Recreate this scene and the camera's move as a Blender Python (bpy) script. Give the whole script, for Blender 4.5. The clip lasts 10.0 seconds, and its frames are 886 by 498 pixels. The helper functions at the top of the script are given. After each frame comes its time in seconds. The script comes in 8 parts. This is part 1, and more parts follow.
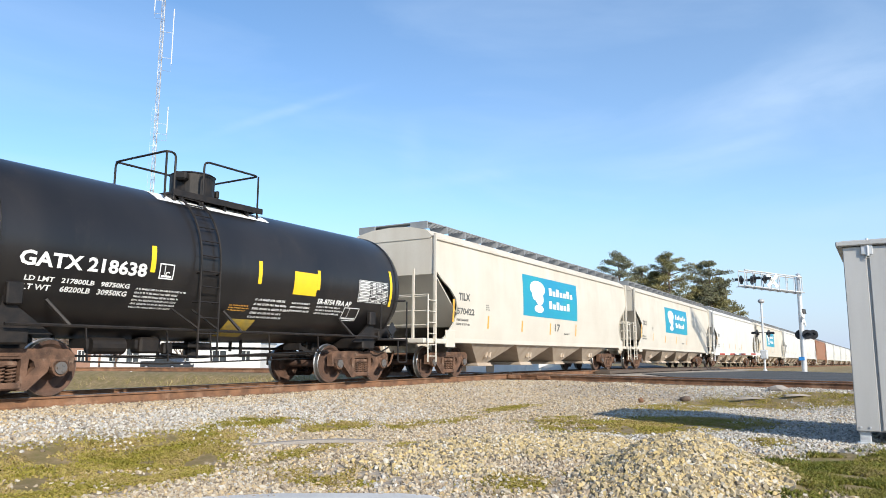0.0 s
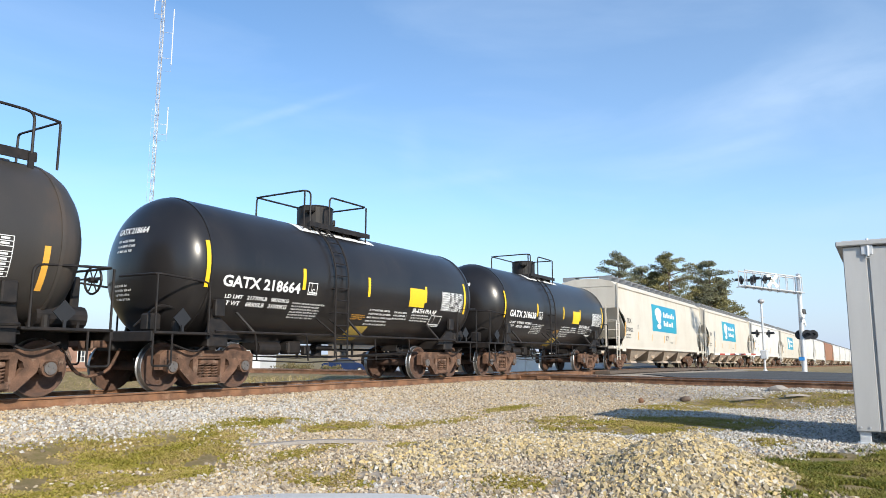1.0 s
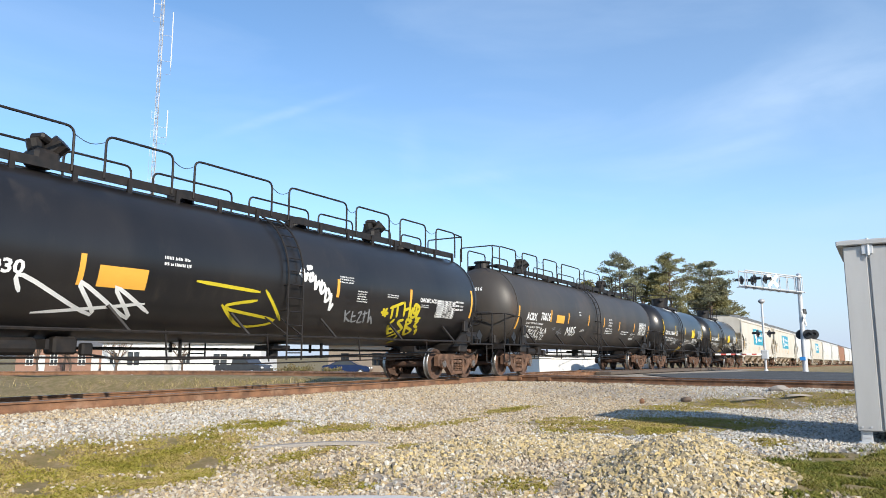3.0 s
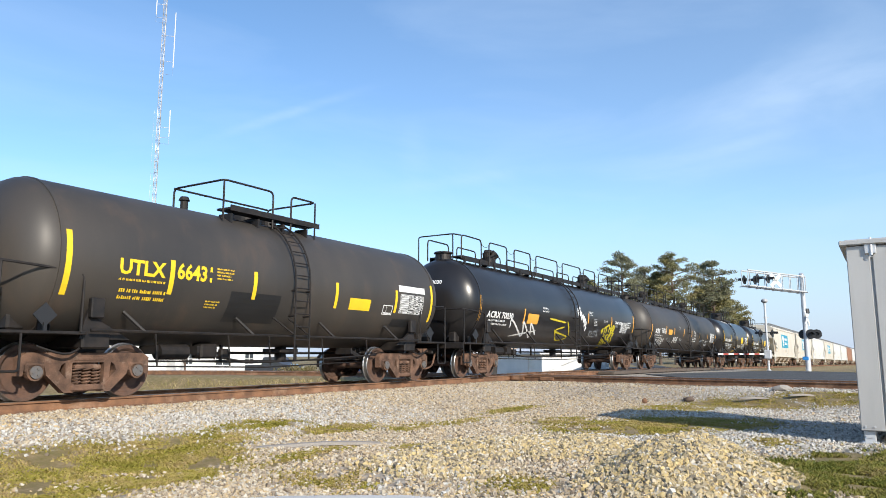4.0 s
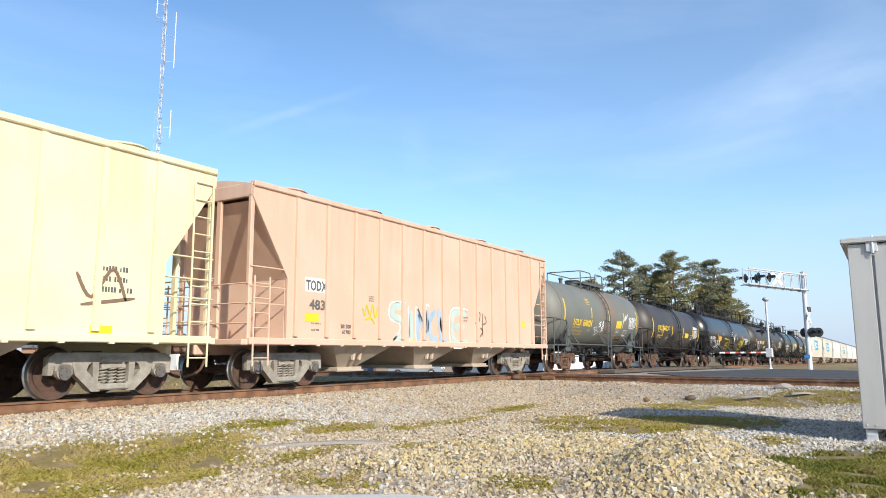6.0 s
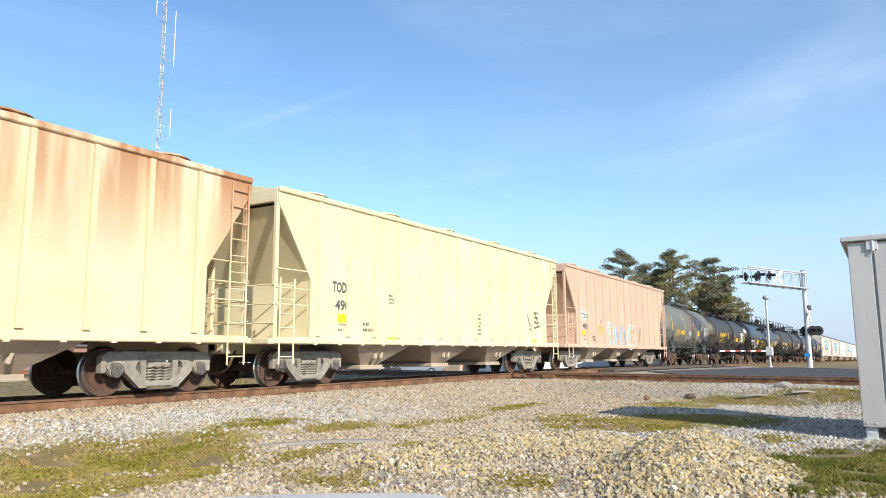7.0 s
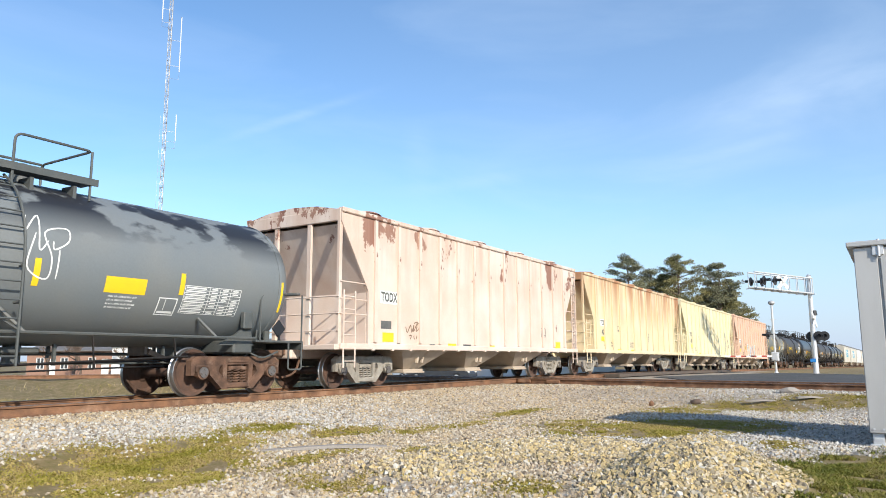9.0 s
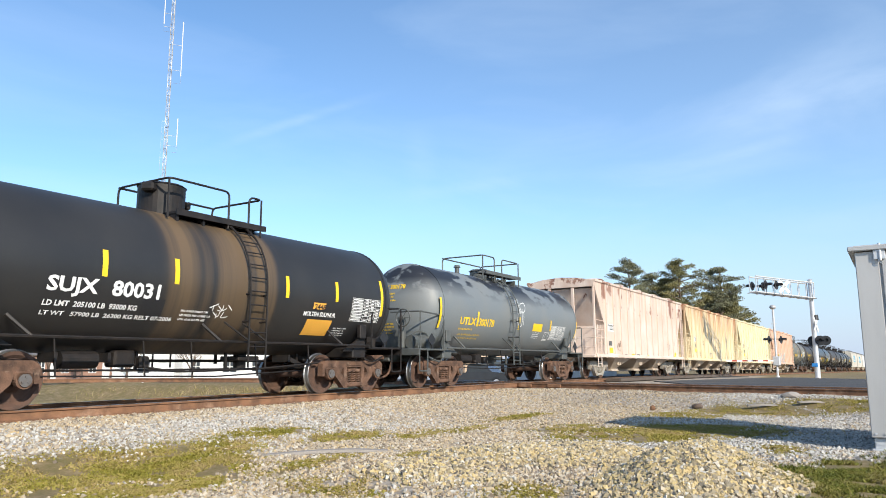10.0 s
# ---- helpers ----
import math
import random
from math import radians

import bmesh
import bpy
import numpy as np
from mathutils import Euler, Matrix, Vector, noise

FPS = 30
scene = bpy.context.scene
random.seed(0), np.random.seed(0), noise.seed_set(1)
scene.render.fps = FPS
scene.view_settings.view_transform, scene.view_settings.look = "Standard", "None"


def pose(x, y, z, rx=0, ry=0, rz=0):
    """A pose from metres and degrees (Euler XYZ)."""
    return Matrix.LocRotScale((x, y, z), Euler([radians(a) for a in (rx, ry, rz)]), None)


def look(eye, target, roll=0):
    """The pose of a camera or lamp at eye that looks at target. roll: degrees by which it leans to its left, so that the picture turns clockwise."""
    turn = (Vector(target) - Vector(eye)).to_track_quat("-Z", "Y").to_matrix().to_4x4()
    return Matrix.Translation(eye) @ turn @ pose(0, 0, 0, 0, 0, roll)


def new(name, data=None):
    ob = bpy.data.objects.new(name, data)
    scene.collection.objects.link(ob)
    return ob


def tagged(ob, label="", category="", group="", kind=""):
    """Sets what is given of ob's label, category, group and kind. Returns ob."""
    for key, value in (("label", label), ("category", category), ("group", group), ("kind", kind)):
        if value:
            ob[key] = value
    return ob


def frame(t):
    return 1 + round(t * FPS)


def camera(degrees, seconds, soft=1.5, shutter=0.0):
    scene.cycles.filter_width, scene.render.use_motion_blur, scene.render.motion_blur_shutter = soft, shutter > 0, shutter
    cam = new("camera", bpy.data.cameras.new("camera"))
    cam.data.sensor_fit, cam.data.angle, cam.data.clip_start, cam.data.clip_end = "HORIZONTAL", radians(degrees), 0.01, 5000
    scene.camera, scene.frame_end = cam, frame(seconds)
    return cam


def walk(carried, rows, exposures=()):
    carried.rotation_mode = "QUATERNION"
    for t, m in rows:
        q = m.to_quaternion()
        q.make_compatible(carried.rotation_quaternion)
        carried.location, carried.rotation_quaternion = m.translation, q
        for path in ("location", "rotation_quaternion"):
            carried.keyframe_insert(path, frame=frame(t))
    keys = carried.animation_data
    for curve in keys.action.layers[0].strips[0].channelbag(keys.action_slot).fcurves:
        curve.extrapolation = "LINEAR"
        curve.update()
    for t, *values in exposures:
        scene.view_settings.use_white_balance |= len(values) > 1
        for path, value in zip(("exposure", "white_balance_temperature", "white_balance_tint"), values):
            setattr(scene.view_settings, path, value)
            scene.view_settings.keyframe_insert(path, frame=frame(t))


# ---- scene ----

EYE = Vector((0, 0, 0.69))     # the rails' top is z = 0, the train runs along +x
SPEED = 16.63
TRACK_Y = 12.39
cam = camera(63.4, 10.0, soft=0.9)


def aim(heading, pitch, roll):
    a, b = radians(heading), radians(pitch)
    way = Vector((math.cos(a) * math.cos(b), math.sin(a) * math.cos(b), math.sin(b)))
    return look(EYE, EYE + way, roll)


PATH = [
    (0, 31.39, 8.35, 0.16),
    (0.5, 31.32, 8.38, 0.08),
    (1, 31.39, 8.37, 0.14),
    (1.5, 31.32, 8.32, 0.09),
    (2, 31.30, 8.21, -0.15),
    (2.5, 31.28, 8.42, -0.14),
    (4, 31.59, 8.48, -0.16),
    (4.5, 31.55, 8.38, -0.13),
    (5, 31.44, 8.44, -0.18),
    (5.5, 31.61, 8.49, -0.22),
    (7, 31.68, 8.31, -0.35),
    (7.5, 31.80, 8.42, -0.24),
    (8, 31.69, 8.55, -0.22),
    (8.5, 31.75, 8.67, -0.32),
    (9, 32.04, 8.71, -0.29),
    (9.5, 32.03, 8.98, -0.37),
    (10, 32.12, 9.04, -0.25),
]
walk(cam, [(t, aim(a, b, c)) for t, a, b, c in PATH])

# ---- world and light ----
SUN_WAY = Vector((0.55, 1.0, -0.60)).normalized()
world = bpy.data.worlds.new("sky")
scene.world = world
world.use_nodes = True


def sky_nodes():
    nt = world.node_tree
    nt.nodes.clear()
    out = nt.nodes.new("ShaderNodeOutputWorld")
    bg = nt.nodes.new("ShaderNodeBackground")
    sky = nt.nodes.new("ShaderNodeTexSky")
    sky.sky_type = "NISHITA"
    sky.sun_disc = False
    sky.sun_elevation = math.asin(-SUN_WAY.z)
    sky.sun_rotation = math.atan2(-SUN_WAY.x, -SUN_WAY.y)
    sky.air_density, sky.dust_density, sky.ozone_density = 1.0, 0.4, 1.6
    co = nt.nodes.new("ShaderNodeTexCoord")
    # thin cirrus: long soft streaks, denser towards the horizon
    mp = nt.nodes.new("ShaderNodeMapping")
    mp.inputs["Rotation"].default_value = (0.1, radians(-24), radians(30))
    mp.inputs["Scale"].default_value = (1.2, 3.0, 9.0)
    n1 = nt.nodes.new("ShaderNodeTexNoise")
    n1.inputs["Scale"].default_value, n1.inputs["Detail"].default_value = 1.1, 7
    n1.inputs["Roughness"].default_value = 0.55
    n1.inputs["Distortion"].default_value = 0.6
    r1 = nt.nodes.new("ShaderNodeMapRange")
    r1.inputs["From Min"].default_value, r1.inputs["From Max"].default_value = 0.45, 0.85
    r1.inputs["To Max"].default_value = 0.20
    mix = nt.nodes.new("ShaderNodeMix")
    mix.data_type = "RGBA"
    mix.inputs["B"].default_value = (4.2, 5.2, 6.5, 1)
    nt.links.new(co.outputs["Generated"], mp.inputs["Vector"])
    nt.links.new(mp.outputs["Vector"], n1.inputs["Vector"])
    nt.links.new(n1.outputs["Fac"], r1.inputs["Value"])
    # the sheet of cirrus thickens towards one side of the sky
    dot = nt.nodes.new("ShaderNodeVectorMath")
    dot.operation = "DOT_PRODUCT"
    dot.inputs[1].default_value = (0.70, -0.70, -0.2)
    nt.links.new(co.outputs["Generated"], dot.inputs[0])
    side = nt.nodes.new("ShaderNodeMapRange")
    side.inputs["From Min"].default_value, side.inputs["From Max"].default_value = -0.2, 0.7
    side.inputs["To Max"].default_value = 0.16
    nt.links.new(dot.outputs["Value"], side.inputs["Value"])
    cover = nt.nodes.new("ShaderNodeMath")
    nt.links.new(r1.outputs["Result"], cover.inputs[0])
    nt.links.new(side.outputs["Result"], cover.inputs[1])
    total = cover.outputs[0]
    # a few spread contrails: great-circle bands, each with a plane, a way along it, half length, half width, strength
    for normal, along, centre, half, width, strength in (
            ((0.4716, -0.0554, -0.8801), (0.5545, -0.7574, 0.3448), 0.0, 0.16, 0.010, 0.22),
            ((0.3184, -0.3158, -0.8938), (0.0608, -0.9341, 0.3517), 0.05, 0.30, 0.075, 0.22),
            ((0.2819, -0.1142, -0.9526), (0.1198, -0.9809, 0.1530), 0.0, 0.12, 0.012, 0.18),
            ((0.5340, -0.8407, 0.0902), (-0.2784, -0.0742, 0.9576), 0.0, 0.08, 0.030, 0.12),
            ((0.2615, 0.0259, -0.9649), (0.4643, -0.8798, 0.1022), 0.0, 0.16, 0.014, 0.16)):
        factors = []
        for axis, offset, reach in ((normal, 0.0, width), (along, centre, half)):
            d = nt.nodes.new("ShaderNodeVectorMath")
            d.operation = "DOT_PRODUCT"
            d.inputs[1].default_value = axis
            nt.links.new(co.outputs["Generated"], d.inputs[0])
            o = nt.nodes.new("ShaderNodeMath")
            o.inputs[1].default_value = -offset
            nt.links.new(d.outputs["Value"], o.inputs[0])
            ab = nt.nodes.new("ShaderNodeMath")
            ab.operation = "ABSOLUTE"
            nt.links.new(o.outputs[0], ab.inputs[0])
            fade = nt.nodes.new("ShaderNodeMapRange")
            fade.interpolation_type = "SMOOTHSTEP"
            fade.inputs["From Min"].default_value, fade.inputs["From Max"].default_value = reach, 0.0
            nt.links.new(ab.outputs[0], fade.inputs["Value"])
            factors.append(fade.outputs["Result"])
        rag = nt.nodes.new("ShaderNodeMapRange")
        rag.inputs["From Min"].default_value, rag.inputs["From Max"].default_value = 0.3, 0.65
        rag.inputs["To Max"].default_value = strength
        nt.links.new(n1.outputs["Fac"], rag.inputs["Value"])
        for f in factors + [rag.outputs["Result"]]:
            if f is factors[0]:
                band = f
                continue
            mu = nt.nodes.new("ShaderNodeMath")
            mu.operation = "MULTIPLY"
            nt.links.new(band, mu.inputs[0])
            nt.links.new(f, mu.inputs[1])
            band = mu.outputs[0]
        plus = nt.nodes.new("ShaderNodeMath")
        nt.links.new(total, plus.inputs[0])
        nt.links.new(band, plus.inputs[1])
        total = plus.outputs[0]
    nt.links.new(total, mix.inputs["Factor"])
    tint = nt.nodes.new("ShaderNodeVectorMath")
    tint.operation = "MULTIPLY"
    tint.inputs[1].default_value = (0.765, 0.95, 1.09)
    nt.links.new(sky.outputs["Color"], tint.inputs[0])
    nt.links.new(tint.outputs["Vector"], mix.inputs["A"])
    # pale haze low over the horizon
    sep = nt.nodes.new("ShaderNodeSeparateXYZ")
    low = nt.nodes.new("ShaderNodeMapRange")
    low.inputs["From Min"].default_value, low.inputs["From Max"].default_value = 0.20, 0.0
    low.inputs["To Max"].default_value = 0.95
    haze = nt.nodes.new("ShaderNodeMix")
    haze.data_type = "RGBA"
    haze.inputs["B"].default_value = (3.1, 3.7, 4.75, 1)
    nt.links.new(co.outputs["Generated"], sep.inputs[0])
    nt.links.new(sep.outputs["Z"], low.inputs["Value"])
    nt.links.new(low.outputs["Result"], haze.inputs["Factor"])
    nt.links.new(mix.outputs["Result"], haze.inputs["A"])
    nt.links.new(haze.outputs["Result"], bg.inputs["Color"])
    bg.inputs["Strength"].default_value = 0.15
    nt.links.new(bg.outputs["Background"], out.inputs["Surface"])


sky_nodes()
sun = new("sun", bpy.data.lights.new("sun", "SUN"))
sun.data.energy, sun.data.angle, sun.data.color = 4.35, radians(0.53), (1.0, 0.915, 0.78)
sun.matrix_world = look((0, 0, 60), Vector((0, 0, 60)) + SUN_WAY)
scene.view_settings.exposure = 0.35

# ---- materials ----
def shade(name, base, rough=0.6, metal=0.0, second=None, scale=3.0, amount=0.5, grain=0.25, grain_scale=60.0,
          bump=0.15, bump_scale=80.0, stretch=(1, 1, 1), third=None, third_scale=1.0, third_cut=(0.55, 0.7), random_shift=0.0, coat=0.0, spec=0.5):
    """A surface with a base colour, a patchy second colour, worn spots of a third, fine grain and relief."""
    m = bpy.data.materials.new(name)
    m.use_nodes = True
    nt = m.node_tree
    b = nt.nodes["Principled BSDF"]
    link, add = nt.links.new, nt.nodes.new
    co = add("ShaderNodeTexCoord")
    mp = add("ShaderNodeMapping")
    mp.inputs["Scale"].default_value = stretch
    link(co.outputs["Object"], mp.inputs["Vector"])
    second = second or tuple(c * 0.7 for c in base)
    n1 = add("ShaderNodeTexNoise")
    n1.inputs["Scale"].default_value, n1.inputs["Detail"].default_value = scale, 6
    link(mp.outputs["Vector"], n1.inputs["Vector"])
    r1 = add("ShaderNodeMapRange")
    r1.inputs["From Min"].default_value, r1.inputs["From Max"].default_value = 0.35, 0.7
    r1.inputs["To Max"].default_value = amount
    link(n1.outputs["Fac"], r1.inputs["Value"])
    mix = add("ShaderNodeMix")
    mix.data_type = "RGBA"
    mix.inputs["A"].default_value, mix.inputs["B"].default_value = (*base, 1), (*second, 1)
    link(r1.outputs["Result"], mix.inputs["Factor"])
    col = mix.outputs["Result"]
    if third:
        n3 = add("ShaderNodeTexNoise")
        n3.inputs["Scale"].default_value, n3.inputs["Detail"].default_value = third_scale, 8
        n3.inputs["Roughness"].default_value = 0.65
        link(mp.outputs["Vector"], n3.inputs["Vector"])
        r3 = add("ShaderNodeMapRange")
        r3.inputs["From Min"].default_value, r3.inputs["From Max"].default_value = third_cut
        link(n3.outputs["Fac"], r3.inputs["Value"])
        mix3 = add("ShaderNodeMix")
        mix3.data_type = "RGBA"
        mix3.inputs["B"].default_value = (*third, 1)
        link(r3.outputs["Result"], mix3.inputs["Factor"])
        link(col, mix3.inputs["A"])
        col = mix3.outputs["Result"]
    n2 = add("ShaderNodeTexNoise")
    n2.inputs["Scale"].default_value, n2.inputs["Detail"].default_value = grain_scale, 3
    link(co.outputs["Object"], n2.inputs["Vector"])
    r2 = add("ShaderNodeMapRange")
    r2.inputs["To Min"].default_value, r2.inputs["To Max"].default_value = 1 - grain, 1 + grain
    link(n2.outputs["Fac"], r2.inputs["Value"])
    value = r2.outputs["Result"]
    if random_shift:
        info = add("ShaderNodeObjectInfo")
        rr = add("ShaderNodeMapRange")
        rr.inputs["To Min"].default_value, rr.inputs["To Max"].default_value = 1 - random_shift, 1 + random_shift
        link(info.outputs["Random"], rr.inputs["Value"])
        mu = add("ShaderNodeMath")
        mu.operation = "MULTIPLY"
        link(value, mu.inputs[0])
        link(rr.outputs["Result"], mu.inputs[1])
        value = mu.outputs[0]
    vm = add("ShaderNodeVectorMath")
    vm.operation = "SCALE"
    link(col, vm.inputs[0])
    link(value, vm.inputs["Scale"])
    link(vm.outputs["Vector"], b.inputs["Base Color"])
    b.inputs["Roughness"].default_value, b.inputs["Metallic"].default_value = rough, metal
    b.inputs["Coat Weight"].default_value = coat
    b.inputs["Specular IOR Level"].default_value = spec
    if bump:
        nb = add("ShaderNodeTexNoise")
        nb.inputs["Scale"].default_value, nb.inputs["Detail"].default_value = bump_scale, 4
        link(co.outputs["Object"], nb.inputs["Vector"])
        bu = add("ShaderNodeBump")
        bu.inputs["Strength"].default_value, bu.inputs["Distance"].default_value = bump, 0.01
        link(nb.outputs["Fac"], bu.inputs["Height"])
        link(bu.outputs["Normal"], b.inputs["Normal"])
    return m


def streaked(name, base, second, rust, streak_top=4.3, streak_len=1.6, streak_amount=0.8, rough=0.65, patch=None, patch_cut=(0.6, 0.66), patch_scale=0.9, patch_top=None, across=(3.0, 3.0, 0.35), streak_cut=(0.4, 0.68), window=None):
    """Painted sheet steel with rust that has run down from the roof edge, patches and grime."""
    m = shade(name, base, rough, second=second, scale=0.8, amount=0.8, grain=0.08, grain_scale=30, bump=0.05, bump_scale=12)
    nt = m.node_tree
    link, add = nt.links.new, nt.nodes.new
    b = nt.nodes["Principled BSDF"]
    col = b.inputs["Base Color"].links[0].from_socket
    co = add("ShaderNodeTexCoord")
    if patch:
        np_ = add("ShaderNodeTexNoise")
        np_.inputs["Scale"].default_value, np_.inputs["Detail"].default_value = patch_scale, 8
        np_.inputs["Roughness"].default_value = 0.7
        mpp = add("ShaderNodeMapping")
        mpp.inputs["Scale"].default_value = (1.0, 1.0, 0.8)
        mpp.inputs["Location"].default_value = (len(name) * 1.7, 3.1, 0.4)
        link(co.outputs["Object"], mpp.inputs["Vector"])
        link(mpp.outputs["Vector"], np_.inputs["Vector"])
        rp = add("ShaderNodeMapRange")
        rp.inputs["From Min"].default_value, rp.inputs["From Max"].default_value = patch_cut
        link(np_.outputs["Fac"], rp.inputs["Value"])
        amount = rp.outputs["Result"]
        if patch_top:
            # blisters gather on the upper third of the sheet
            sp = add("ShaderNodeSeparateXYZ")
            link(co.outputs["Object"], sp.inputs[0])
            hi = add("ShaderNodeMapRange")
            hi.inputs["From Min"].default_value, hi.inputs["From Max"].default_value = patch_top - 1.9, patch_top - 0.5
            hi.inputs["To Min"].default_value, hi.inputs["To Max"].default_value = -0.10, 0.03
            link(sp.outputs["Z"], hi.inputs["Value"])
            ap = add("ShaderNodeMath")
            link(np_.outputs["Fac"], ap.inputs[0])
            link(hi.outputs["Result"], ap.inputs[1])
            link(ap.outputs[0], rp.inputs["Value"])
        mp_ = add("ShaderNodeMix")
        mp_.data_type = "RGBA"
        mp_.inputs["B"].default_value = (*patch, 1)
        link(col, mp_.inputs["A"])
        link(amount, mp_.inputs["Factor"])
        col = mp_.outputs["Result"]
    sep = add("ShaderNodeSeparateXYZ")
    link(co.outputs["Object"], sep.inputs[0])
    down = add("ShaderNodeMapRange")
    down.inputs["From Min"].default_value, down.inputs["From Max"].default_value = streak_top - streak_len, streak_top
    link(sep.outputs["Z"], down.inputs["Value"])
    mp = add("ShaderNodeMapping")
    mp.inputs["Scale"].default_value = across
    link(co.outputs["Object"], mp.inputs["Vector"])
    n = add("ShaderNodeTexNoise")
    n.inputs["Scale"].default_value, n.inputs["Detail"].default_value = 1.4, 6
    link(mp.outputs["Vector"], n.inputs["Vector"])
    rn = add("ShaderNodeMapRange")
    rn.inputs["From Min"].default_value, rn.inputs["From Max"].default_value = streak_cut
    link(n.outputs["Fac"], rn.inputs["Value"])
    mul = add("ShaderNodeMath")
    mul.operation = "MULTIPLY"
    link(rn.outputs["Result"], mul.inputs[0])
    link(down.outputs["Result"], mul.inputs[1])
    mul2 = add("ShaderNodeMath")
    mul2.operation = "MULTIPLY"
    mul2.inputs[1].default_value = streak_amount
    link(mul.outputs[0], mul2.inputs[0])
    if window:
        # the stain keeps to a stretch of the car where the load was spilled
        from_mid = add("ShaderNodeMath")
        from_mid.inputs[1].default_value = -(window[0] + window[1]) / 2
        link(sep.outputs["X"], from_mid.inputs[0])
        away = add("ShaderNodeMath")
        away.operation = "ABSOLUTE"
        link(from_mid.outputs[0], away.inputs[0])
        half = (window[1] - window[0]) / 2
        inside = add("ShaderNodeMapRange")
        inside.interpolation_type = "SMOOTHSTEP"
        inside.inputs["From Min"].default_value, inside.inputs["From Max"].default_value = half, half * 0.72
        inside.inputs["To Max"].default_value = streak_amount
        link(away.outputs[0], inside.inputs["Value"])
        link(inside.outputs["Result"], mul2.inputs[1])
    mix = add("ShaderNodeMix")
    mix.data_type = "RGBA"
    mix.inputs["B"].default_value = (*rust, 1)
    link(col, mix.inputs["A"])
    link(mul2.outputs[0], mix.inputs["Factor"])
    link(mix.outputs["Result"], b.inputs["Base Color"])
    return m


